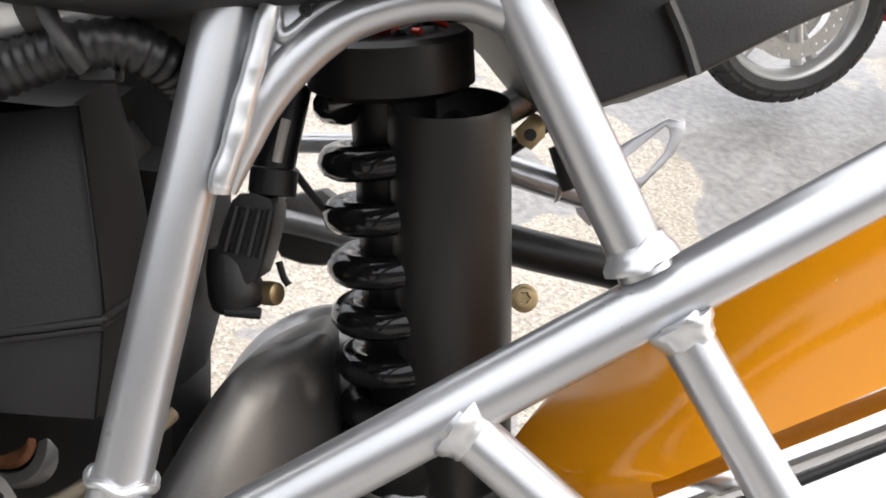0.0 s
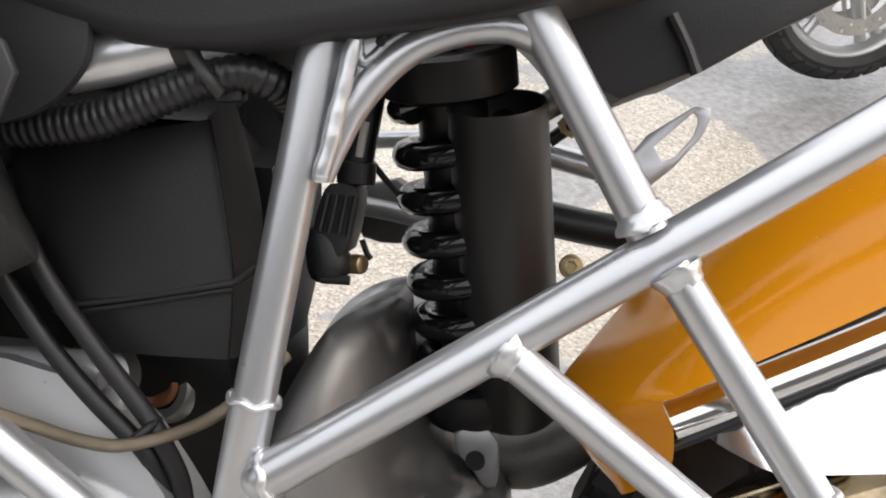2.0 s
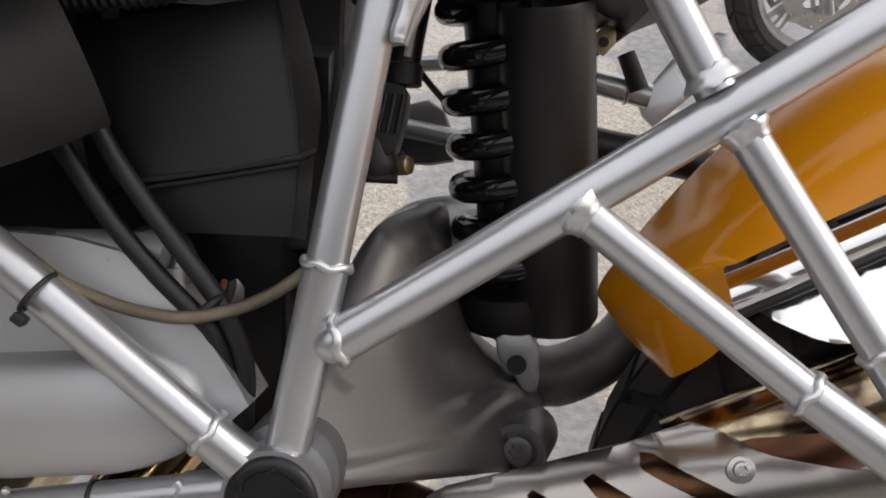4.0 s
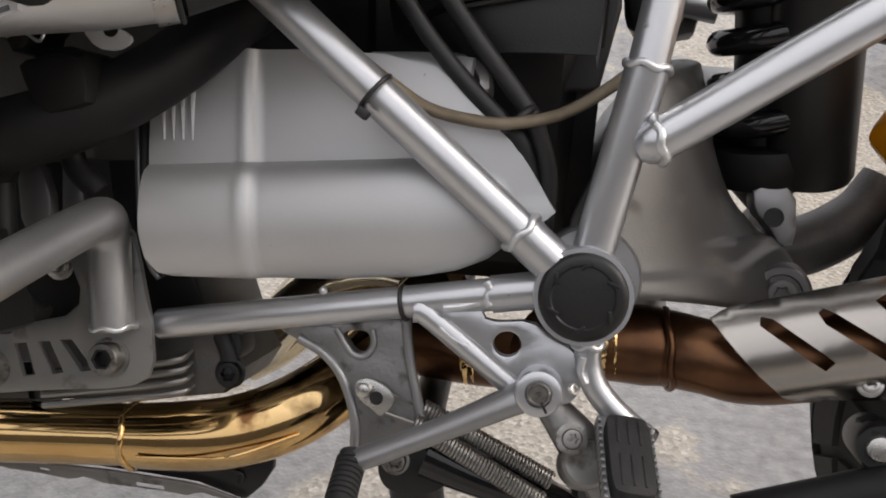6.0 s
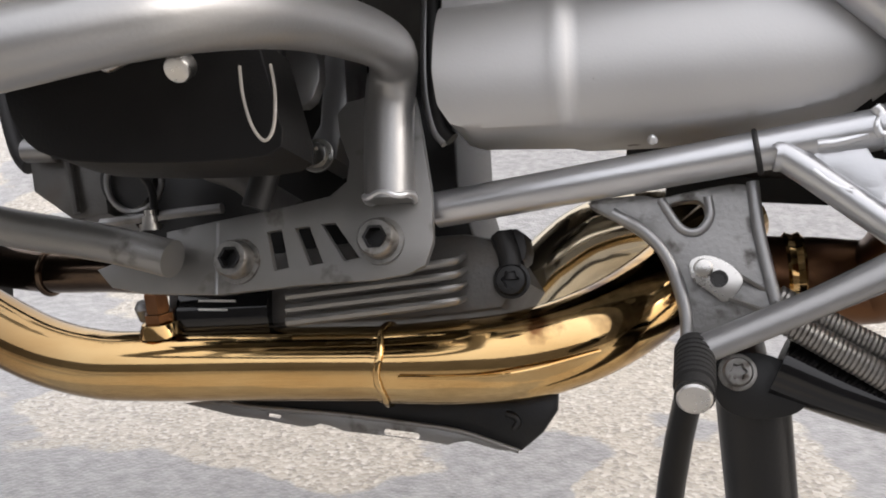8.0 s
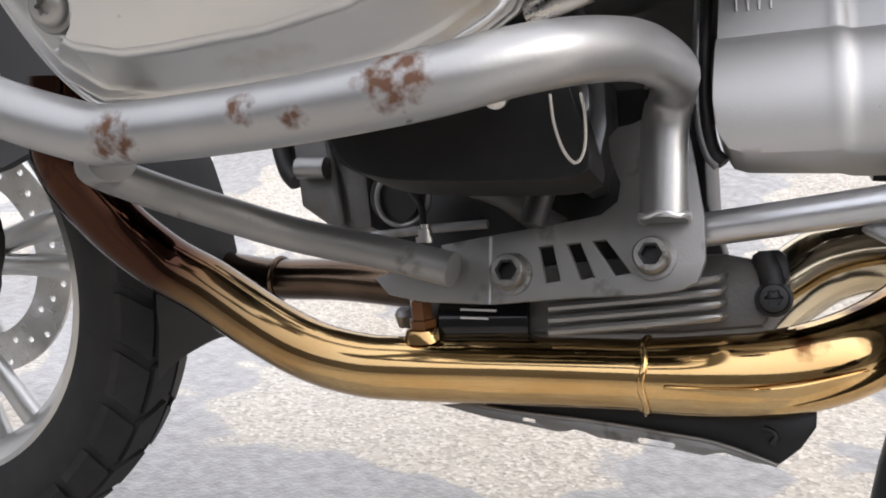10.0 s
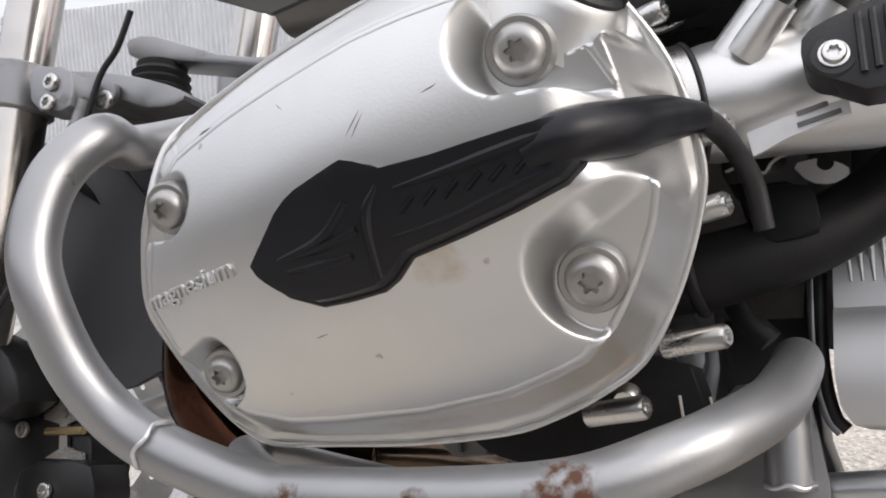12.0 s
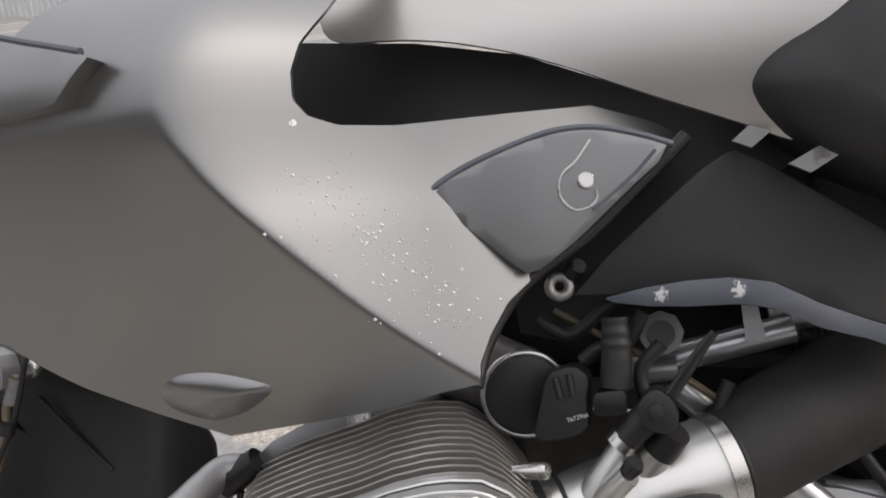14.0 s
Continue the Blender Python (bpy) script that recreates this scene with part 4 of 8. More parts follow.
shield = part("heat_shield", plate(SO, 0.418, 0.4195, [slot((-0.058, 0.403), (-0.0193, 0.3751), 0.0044), slot((-0.0201, 0.4072), (0.025, 0.3784), 0.0048), slot((0.017, 0.416), (0.0731, 0.3853), 0.0052), slot((0.0545, 0.4269), (0.1226, 0.3944), 0.0056)], shield_bend, 0.008), M_SHIELD, bike, "brushed stainless heat shield with four slanted slots", 60)
for q in ((0.1109, 0.416, 0.4247), (0.0105, 0.428, 0.3602)):
    screw(q, (0, -1, 0.15), 0.0058, shield, M_STEEL, washer=0.0088)
SIL = [(0.0994, 0.5184), (0.1694, 0.5451), (0.2307, 0.5725), (0.3346, 0.6239), (0.3949, 0.6483), (0.4136, 0.5693), (0.3381, 0.5163), (0.1861, 0.5037), (0.1763, 0.5017), (0.1618, 0.5049), (0.1377, 0.5163), (0.1185, 0.5303)]
SIL0 = Vector((0.1026, 0.5117))
SILD = (Vector((0.2388, 0.5677)) - SIL0).normalized()


def silencer_bend(x, z):
    d = (Vector((x, z)) - SIL0).dot(Vector((SILD.y, -SILD.x)))
    return -0.62 * min(max(d, 0.0), 0.085) + 6.0 * max(0.0, d - 0.06) ** 2


silencer = part("silencer", plate(SIL, 0.442, 0.50, (), silencer_bend, 0.012, bevel=0.004, segments=3), M_CHROME, bike, "polished chrome silencer can", 50)
MOULD = [(0.1069, 0.435, 0.5326), (0.1737, 0.435, 0.5587), (0.2366, 0.435, 0.5843), (0.3434, 0.435, 0.6303)]
part("silencer_moulding", sweep(MOULD, 0.0135, 28, 4), M_CHROME, silencer, "polished chrome moulding")
part("silencer_seam", sweep([(0.1028, 0.428, 0.5172), (0.1717, 0.428, 0.5446), (0.234, 0.428, 0.5706), (0.3395, 0.428, 0.6194)], 0.0034, 10, 1), M_SATIN, silencer, "dark seam")
for q in ((0.1149, 0.424, 0.5366), (0.1194, 0.424, 0.5376)):
    part("rivet", turned(q, (-0.2, -1, 0.6), [(0, 0.0028), (0.0012, 0.002), (0.0016, 0)], 14), M_STEEL, silencer)

# orange rear guard, a sheet that rolls over at its outer edge
OUTER = [(0.0781, 0.5, 0.4715), (0.0555, 0.505, 0.4953), (0.0406, 0.515, 0.5183), (0.0378, 0.52, 0.5272), (0.0447, 0.522, 0.5399), (0.0637, 0.525, 0.5625), (0.1009, 0.53, 0.602), (0.1501, 0.532, 0.6451), (0.2038, 0.532, 0.6801), (0.2757, 0.532, 0.7156), (0.38, 0.532, 0.769)]
INNER = [(0.0805, 0.465, 0.4739), (0.094, 0.445, 0.4871), (0.1048, 0.425, 0.5057), (0.105, 0.412, 0.5332), (0.0969, 0.4, 0.5542), (0.1039, 0.4, 0.5573), (0.118, 0.4, 0.5635), (0.1529, 0.4, 0.579), (0.1971, 0.4, 0.598), (0.2628, 0.4, 0.6285), (0.3267, 0.4, 0.6619)]
rows = []
for u in (0.0, 0.25, 0.5, 0.75, 0.9, 0.96, 1.0):
    row = []
    for a, b in zip(INNER, OUTER):
        q = Vector(a).lerp(Vector(b), u)
        q.y = a[1] + (b[1] - a[1]) * (0.30 * u + 0.70 * u ** 5)
        row.append(q)
    rows.append(row)
rows.append([Vector(b) + Vector((0.001, 0.004, 0.0)) for b in OUTER])
rows.append([Vector(b) + Vector((0.003, 0.010, -0.002)) for b in OUTER])
orange = part("rear_guard", loft(rows, 3, 0.0025), M_ORANGE, bike, "glossy orange lacquered rear guard", 60)

# shock absorber
SH0, SH1 = Vector((-0.0316, 0.525, 0.782)), Vector((-0.0212, 0.605, 0.5018))
sd = (SH1 - SH0)
sl = sd.length
shock = part("shock_body", turned(SH0, sd, [(0.003, 0.0), (0.003, 0.030), (0.000, 0.034), (0.000, 0.046), (0.003, 0.0495), (0.030, 0.050), (0.034, 0.044), (0.037, 0.026), (sl - 0.03, 0.026), (sl - 0.028, 0.046), (sl - 0.012, 0.050), (sl + 0.004, 0.046), (sl + 0.01, 0.03), (sl + 0.03, 0.014)], 40), M_SATIN, bike)
q = sd.normalized()
s1 = q.orthogonal().normalized()
u1 = q.cross(s1)
N = int(22 * 6.6)
helix = [SH0 + q * (0.038 + (sl - 0.066) * i / N) + s1 * (0.0375 * math.cos(math.tau * i / 22)) + u1 * (0.0375 * math.sin(math.tau * i / 22)) for i in range(N + 1)]
part("coil_spring", sweep(helix, 0.0108, 14, 1), M_GLOSS, shock, "gloss black coil spring")
g0, g1 = Vector((0.0032, 0.505, 0.7386)), Vector((0.0095, 0.59, 0.5021))
gl = (g1 - g0).length
part("shock_guard", turned(g0, g1 - g0, [(0.10, 0.030), (0.004, 0.0325), (0.0, 0.0335), (-0.001, 0.0345), (0.003, 0.0355), (gl * 0.5, 0.0365), (gl, 0.0370), (gl + 0.006, 0.034)], 48), M_GUARD, shock, "matt black shock guard sleeve")
part("shock_lug", plate(corners([(-0.0392, 0.4918), (-0.0044, 0.4902), (-0.0051, 0.4434), (-0.0177, 0.4416), (-0.0265, 0.4585), (-0.0377, 0.4707)], 1), 0.56, 0.59, bevel=0.003), M_CAST, shock)
part("lug_hole", turned((-0.0231, 0.5585, 0.4658), (0, -1, 0), [(0, 0.008), (0.0012, 0.008), (0.0012, 0.0065), (-0.004, 0.006), (-0.004, 0)], 20), M_SATIN, shock)
for k in range(16):
    a0 = random.uniform(0, math.tau)
    pts = []
    for i in range(5):
        w = (i - 2) / 2
        d = random.uniform(-0.012, 0.012)
        pts.append(SH0 + s1 * (0.034 * w * math.cos(a0) - d * math.sin(a0)) + u1 * (0.034 * w * math.sin(a0) + d * math.cos(a0)) - q * random.uniform(0.001, 0.010))
    part("wire", sweep(pts, 0.0019, 8, 6), M_RED if k % 3 else M_BLACK, shock, "red insulated wire" if k % 3 else "")

# swing arm castings behind the frame
SWO = [(-0.1258, 0.5831), (-0.1056, 0.5928), (-0.0759, 0.5973), (-0.0725, 0.5688), (-0.0717, 0.5324), (-0.0631, 0.4967), (-0.0518, 0.4761), (-0.0348, 0.46), (-0.0142, 0.4434), (-0.0001, 0.4234), (0.0047, 0.4022), (-0.0051, 0.3905), (-0.0246, 0.3897), (-0.0596, 0.4017), (-0.1131, 0.4152), (-0.1522, 0.4206), (-0.1899, 0.4363), (-0.1895, 0.4649), (-0.1679, 0.5051), (-0.1463, 0.5486)]


def swing_bend(x, z):
    """The casting runs in towards the wheel; a flange stands proud along its foot."""
    foot = float(np.interp(x, (-0.148, -0.0859, -0.0622, -0.0423, -0.0271), (0.437, 0.4345, 0.4354, 0.444, 0.448)))
    y = 0.4206 + 0.70 * (x + 0.1435) + 3.2 * max(0.0, x + 0.1435) ** 2 + 0.35 * (z - 0.44)
    round_off = max(0.0, x + 0.120 + 0.30 * (z - 0.50)) if z > 0.45 else 0.0
    u = min(max((foot - z) / 0.006, 0), 1)
    e = loop_near(SWO, x, z)[0]
    r = 0.006 + 0.024 * step(z, 0.43, 0.49)
    edge = min(max(0.0, 1 - e / r), 0.98)
    return y + 5.0 * round_off ** 2 - 0.006 * u * u * (3 - 2 * u) + r * (1 - math.sqrt(1 - edge ** 2))


swing = part("swing_arm", plate(corners(SWO, 2), 0.0, 0.07, (), swing_bend, 0.003, 0.002, 2), M_SWING, bike, "grey cast swing arm housing", 50)
SB2 = Vector((-0.0257, 0.518, 0.4089))
part("arm_boss", turned(SB2, (-0.2, -1, 0.05), [(-0.06, 0.024), (0.0, 0.0225), (0.003, 0.0205), (0.003, 0.0155), (-0.003, 0.0145), (-0.003, 0)], 32), M_SWING, swing)
screw(SB2 + Vector((0, -0.001, 0)), (-0.2, -1, 0.05), 0.0110, swing, M_ENGINE, height=0.35)
part("shaft_tube", sweep([(-0.025, 0.66, 0.5462), (-0.063, 0.66, 0.5502), (-0.0943, 0.66, 0.5475), (-0.1176, 0.66, 0.5262), (-0.1323, 0.66, 0.4879), (-0.1411, 0.66, 0.4383), (-0.1478, 0.66, 0.3779)], [0.048, 0.05, 0.05, 0.05, 0.05, 0.05, 0.05], 32, 8), M_CAST, swing)
part("torque_arm", sweep([(-0.0314, 0.66, 0.4457), (0.0156, 0.66, 0.4329), (0.0687, 0.66, 0.457), (0.0956, 0.66, 0.4925)], [0.026, 0.028, 0.026, 0.022], 20, 6), M_ENGINE, bike)

# ---- engine, crash bars, cylinder ----
GEAR = [(-0.4676, 0.5918), (-0.4705, 0.5729), (-0.4749, 0.4728), (-0.4728, 0.4531), (-0.4666, 0.4432), (-0.4576, 0.4404), (-0.3975, 0.4375), (-0.3493, 0.4364), (-0.2916, 0.4375), (-0.2615, 0.4417), (-0.2411, 0.449), (-0.2301, 0.457), (-0.2137, 0.4648), (-0.1958, 0.4791), (-0.2115, 0.508), (-0.2293, 0.5373), (-0.253, 0.5602), (-0.2726, 0.5768), (-0.308, 0.5871), (-0.3532, 0.5922), (-0.4312, 0.5953)]
gz = 0.5068


def gear_bend(x, z):
    """A turned front, a seam, and a half-round bulge that runs out to the rear."""
    u = min(max((x + 0.402) / 0.007, 0), 1)
    y = 0.006 * u * u * (3 - 2 * u) - 0.0010 * math.exp(-((x + 0.4045) / 0.0032) ** 2) + 1.3 * max(0, z - gz) ** 2
    t = min(max((x + 0.300) / 0.072, 0), 1)
    k = math.sqrt(max(1 - t * t, 0))
    d = (z - 0.4765) / (0.0392 * (0.25 + 0.75 * k))
    if abs(d) < 1:
        y -= (0.019 * k + 0.001) * (1 - d * d) ** (0.42 if d > 0 else 0.6) * (1.0 if x > -0.40 else 0.85)
    elif d < 0:
        y += 0.02 * min(-1 - d, 1.0) ** 2
    return y


gear = part("gearbox_cover", plate(GEAR, 0.392, 0.445, (), gear_bend, 0.0035), M_GEARCOVER, bike, "satin silver cast gearbox cover", 50)
for k in range(4):
    part("cooling_rib", sweep([mix3((-0.4632, 0.397, 0.5726), (-0.4412, 0.397, 0.5717), k / 3), mix3((-0.4613, 0.3925, 0.5337), (-0.441, 0.3925, 0.5331), k / 3)], [0.0028, 0.0026, 0.0008], 8, 1), M_GEARCOVER, gear)
part("gasket", sweep([(-0.4774, 0.405, 0.5906), (-0.4804, 0.405, 0.5519), (-0.4822, 0.405, 0.5006), (-0.4811, 0.405, 0.4687), (-0.4769, 0.405, 0.4477), (-0.4705, 0.405, 0.4396)], 0.0045, 12, 6), M_BLACK, gear, "black rubber gasket strip")
part("rim_strip", sweep([(-0.482, 0.405, 0.5909), (-0.4852, 0.405, 0.5481), (-0.4869, 0.405, 0.5007), (-0.4862, 0.405, 0.4687), (-0.4812, 0.405, 0.4465), (-0.4748, 0.405, 0.4372)], 0.0030, 12, 6), M_CAST, gear)

# dark engine block behind
eng = bmesh.new()
bmesh.ops.create_cube(eng, size=1)
for v in eng.verts:
    v.co = Vector(wl(-0.60 + v.co.x * 0.34, 0.50 + v.co.y * 0.20, 0.645 + v.co.z * 0.27))
bmesh.ops.bevel(eng, geom=eng.edges[:], offset=0.03, segments=4, affect="EDGES")
engine = part("engine_block", eng, M_ENGINE, bike, "grimy grey cast engine block")
top = bmesh.new()
bmesh.ops.create_cube(top, size=1)
for v in top.verts:
    v.co = Vector(wl(-0.47 + v.co.x * 0.40, 0.49 + v.co.y * 0.22, 0.88 + v.co.z * 0.24))
bmesh.ops.bevel(top, geom=top.edges[:], offset=0.03, segments=3, affect="EDGES")
part("airbox", top, M_BLACK, bike, "black plastic airbox")

# near-black block: shade between cover and sump, put into its colour
CC = [(-0.7846, 0.5639), (-0.7715, 0.4712), (-0.7535, 0.4236), (-0.7069, 0.3813), (-0.6908, 0.3373), (-0.6044, 0.3347), (-0.5962, 0.3617), (-0.4768, 0.3913), (-0.4884, 0.4323), (-0.4919, 0.5161), (-0.4957, 0.5858), (-0.7881, 0.6241)]
part("crankcase", plate(CC, 0.49, 0.62, bevel=0.004), M_SATIN, engine, "crankcase block coloured near-black for its shade")

# crash-bar plate
PO = [(-0.7116, 0.37), (-0.6609, 0.386), (-0.6611, 0.3926), (-0.6255, 0.398), (-0.5791, 0.4043), (-0.5488, 0.4095), (-0.5377, 0.4181), (-0.536, 0.4302), (-0.5425, 0.4481), (-0.5441, 0.4614), (-0.5375, 0.4684), (-0.5289, 0.4696), (-0.5033, 0.4804), (-0.4936, 0.4684), (-0.4891, 0.4443), (-0.4833, 0.4062), (-0.4827, 0.378), (-0.4876, 0.3642), (-0.498, 0.3592), (-0.5192, 0.3565), (-0.5705, 0.3547), (-0.6228, 0.3508), (-0.6742, 0.3529), (-0.7, 0.358)]
SL = [[(-0.5904, 0.3891), (-0.5807, 0.3902), (-0.5753, 0.3664), (-0.5848, 0.3648)], [(-0.5712, 0.3906), (-0.5621, 0.3913), (-0.5528, 0.3684), (-0.5613, 0.3672)], [(-0.5538, 0.3921), (-0.5449, 0.3925), (-0.5293, 0.3706), (-0.5388, 0.3691)]]
# dimmed bar paint, for the plate's darker reflections
plate_p = part("crash_bar_plate", plate(PO, 0.404, 0.409, SL, bevel=0.001), M_BARDIM, bike)
part("fold", sweep([(-0.6242, 0.405, 0.3967), (-0.6244, 0.405, 0.3748), (-0.6244, 0.405, 0.3509)], 0.0016, 8, 1), M_BAR, plate_p)
for q in ((-0.5148, 0.404, 0.3798), (-0.6088, 0.404, 0.3712)):
    b = turned(q, (0, -1, 0.08), [(0, 0.0145), (0.002, 0.0145), (0.0024, 0.0118), (0.012, 0.0115), (0.0135, 0.0105), (0.0135, 0.0070), (0.007, 0.0066), (0.007, 0)], 32)
    bolt = part("bolt", b, M_PLATEBOLT, plate_p, "socket-head bolt")
    part("socket", turned(Vector(q) + Vector((0, -0.0137, 0.0011)), (0, -1, 0.08), [(-0.0064, 0.0), (-0.0064, 0.0060), (0.0, 0.0060), (0.0003, 0.0078)], 6, caps=False), M_SATIN, bolt)

# crash bars
BAR = [(-0.5065, 0.393, 0.4025), (-0.506, 0.392, 0.445), (-0.503, 0.388, 0.468), (-0.497, 0.372, 0.481), (-0.4925, 0.335, 0.477), (-0.4935, 0.275, 0.463), (-0.498, 0.225, 0.449), (-0.512, 0.19, 0.437), (-0.5325, 0.165, 0.4255), (-0.572, 0.1445, 0.411), (-0.6381, 0.1435, 0.405), (-0.7097, 0.145, 0.4036), (-0.7395, 0.143, 0.4064), (-0.8069, 0.135, 0.4298), (-0.8382, 0.118, 0.4621), (-0.8525, 0.1, 0.5048), (-0.8592, 0.098, 0.536), (-0.8561, 0.105, 0.5728), (-0.8461, 0.125, 0.5993), (-0.8613, 0.165, 0.6074), (-0.8466, 0.215, 0.6307), (-0.8332, 0.26, 0.6492), (-0.8138, 0.265, 0.651)]
bar = part("crash_bar", sweep(BAR, 0.0143, 28, 8), M_BAR, bike, "scratched silver crash bar with rust patches")
part("weld_bead", bead((-0.7965, 0.1345, 0.4262), (0.8, 0.1, -0.45), 0.0140, 0.0013), M_WELD, bar)
part("clamp_sleeve", sweep([(-0.8313, 0.262, 0.6392), (-0.7967, 0.262, 0.6584)], 0.0132, 24, 1), M_SATIN, bar)
part("clamp_ring", bead((-0.8349, 0.262, 0.6375), (0.8, 0.2, 0.4), 0.0128, 0.0022, 0.1), M_BAR, bar)
part("clamp_screw", turned((-0.8166, 0.262, 0.6288), (0.2, -0.4, -0.8), [(-0.01, 0.0035), (0.004, 0.0035), (0.004, 0.005), (0.009, 0.005), (0.009, 0)], 12), M_SATIN, bar)
strap_o = [(-0.8045, 0.666), (-0.7236, 0.7015), (-0.7027, 0.7067), (-0.6928, 0.698), (-0.6929, 0.6816), (-0.7007, 0.6778), (-0.7668, 0.6554), (-0.7885, 0.6472)]
strap = part("bar_strap", plate(corners(strap_o, 1), 0.268, 0.273, bevel=0.001), M_BAR, bike)
screw((-0.7051, 0.268, 0.691), (0, -1, 0.1), 0.0075, strap, M_STEEL, washer=0.010)
# the dimmed paint holds the lower bar's shade
low_bar = part("lower_crash_bar", sweep([(-0.6445, 0.386, 0.3722), (-0.6915, 0.386, 0.384), (-0.7467, 0.355, 0.3938), (-0.7849, 0.32, 0.4042), (-0.8184, 0.285, 0.4147), (-0.8236, 0.245, 0.419), (-0.7465, 0.175, 0.4017)], 0.0120, 24, 8), M_BARDIM, bike, "silver lower crash bar tube")


part("bar_leg", sweep([(-0.5065, 0.394, 0.402), (-0.5063, 0.393, 0.4395), (-0.5055, 0.392, 0.462), (-0.502, 0.386, 0.475)], 0.0150, 28, 6), M_BAR, bar)
part("weld_bead", bead((-0.5065, 0.395, 0.4039), (0, 0, 1), 0.0150, 0.0020), M_WELD, bar)
for place, size in (((-0.5721, 0.1286, 0.4107), 0.029), ((-0.7084, 0.131, 0.3956), 0.025), ((-0.6158, 0.128, 0.396), 0.014), ((-0.6401, 0.1287, 0.4027), 0.014), ((-0.8275, 0.078, 0.488), 0.016)):
    region(M_BAR, place, size, (0.095, 0.042, 0.021), 170, 0.34, 0.58, 0.75)

# black cylinder underside, ports and casings seen under the cylinder
UN = [(-0.7129, 0.5015), (-0.7079, 0.469), (-0.6994, 0.4455), (-0.69, 0.4311), (-0.677, 0.4217), (-0.6527, 0.4154), (-0.5931, 0.4109), (-0.5441, 0.4103), (-0.5317, 0.4166), (-0.5417, 0.4502), (-0.552, 0.4833)]
under = part("cylinder_underside", plate(corners(UN, 1), 0.305, 0.345, bevel=0.010, segments=4), M_UNDER, bike, "black plastic cover under the cylinder")
screw((-0.5837, 0.292, 0.4591), (0, -0.6, -0.5), 0.0075, under, M_STEEL, socket=False, height=1.2)
part("seal_ring", sweep([(-0.5553, 0.298, 0.4573), (-0.5528, 0.298, 0.4408), (-0.5474, 0.298, 0.425), (-0.5404, 0.298, 0.4172), (-0.5356, 0.298, 0.4241), (-0.5353, 0.298, 0.4424), (-0.538, 0.298, 0.4565)], 0.0009, 8, 6), M_CLEAR, under, "pale sealing edge")
part("front_casing", plate([(-0.8308, 0.5428), (-0.8068, 0.5405), (-0.7741, 0.4727), (-0.7485, 0.4597), (-0.7413, 0.4172), (-0.7706, 0.414), (-0.8077, 0.4383)], 0.455, 0.53, bevel=0.004), M_ENGINE, engine)
part("front_casing_edge", sweep([(-0.7893, 0.45, 0.5074), (-0.7748, 0.45, 0.461), (-0.7638, 0.45, 0.4184)], 0.003, 8, 4), M_ENGINE, engine)
part("front_cover", sweep([(-0.8512, 0.47, 0.5387), (-0.8415, 0.47, 0.504), (-0.8302, 0.47, 0.4745), (-0.8204, 0.47, 0.4636)], 0.010, 12, 4), M_BLACK, engine)
part("casing_boss", sweep([(-0.8057, 0.445, 0.4671), (-0.7793, 0.445, 0.4654)], 0.009, 14, 1), M_CAST, engine)
part("port_ring", bead((-0.7042, 0.43, 0.4345), (0, -1, -0.15), 0.0215, 0.0022, 0.0), M_CAST, engine)
part("port", turned((-0.7123, 0.445, 0.4385), (0, -1, -0.15), [(0, 0.0), (0, 0.020), (0.012, 0.021)], 28), M_BLACK, engine)
part("port_cable", sweep([(-0.6953, 0.425, 0.437), (-0.6868, 0.425, 0.4262), (-0.6838, 0.425, 0.4078)], 0.0028, 8, 6), M_BLACK, engine)
part("drain_stud", turned((-0.6732, 0.405, 0.3948), (0, -0.2, 1), [(0, 0.007), (0.004, 0.007), (0.004, 0.005), (0.009, 0.005), (0.009, 0.0035), (0.013, 0.0035)], 16), M_STEEL, engine)
part("casing_ledge", sweep([(-0.7283, 0.43, 0.4057), (-0.6789, 0.43, 0.4094), (-0.6358, 0.43, 0.4114)], 0.0035, 10, 1), M_CAST, engine)
part("coolant_pipe", sweep([(-0.6475, 0.43, 0.4415), (-0.6238, 0.43, 0.432), (-0.6027, 0.43, 0.417), (-0.5823, 0.43, 0.4043)], 0.010, 14, 6), M_ENGINE, engine)
part("rear_casing", plate([(-0.5699, 0.526), (-0.5554, 0.5245), (-0.5529, 0.4831), (-0.5606, 0.4431), (-0.5728, 0.4399), (-0.5853, 0.4488), (-0.5732, 0.4683)], 0.445, 0.50, bevel=0.003), M_CAST, engine)
screw((-0.5701, 0.435, 0.4439), (0, -1, 0), 0.0085, engine, M_STEEL, washer=0.0115)
for k, (y0, r) in enumerate(((455, 1085), (480, 1090), (505, 1090), (526, 1085))):
    part("sump_fin", sweep([mix3((-0.592, 0.438, 0.3595), (-0.5915, 0.438, 0.3345), k / 3), mix3((-0.489, 0.44, 0.3687), (-0.4891, 0.44, 0.3438), k / 3), mix3((-0.4742, 0.452, 0.3756), (-0.4744, 0.452, 0.3477), k / 3)], [0.0030, 0.0026, 0.0016], 8, 4, flat=1.2), M_SUMP, engine)
part("sump", plate([(-0.6921, 0.3767), (-0.5465, 0.3887), (-0.4751, 0.3901), (-0.4549, 0.3856), (-0.4391, 0.3591), (-0.4519, 0.3408), (-0.5073, 0.3357), (-0.6903, 0.3329)], 0.455, 0.56, bevel=0.004), M_ENGINE, engine)
part("oil_filter", turned((-0.6804, 0.475, 0.3445), (1, 0, 0.02), [(0, 0.0), (0, 0.026), (0.002, 0.028), (0.07, 0.028)], 32), M_GLOSS, engine, "black oil filter canister with white print")
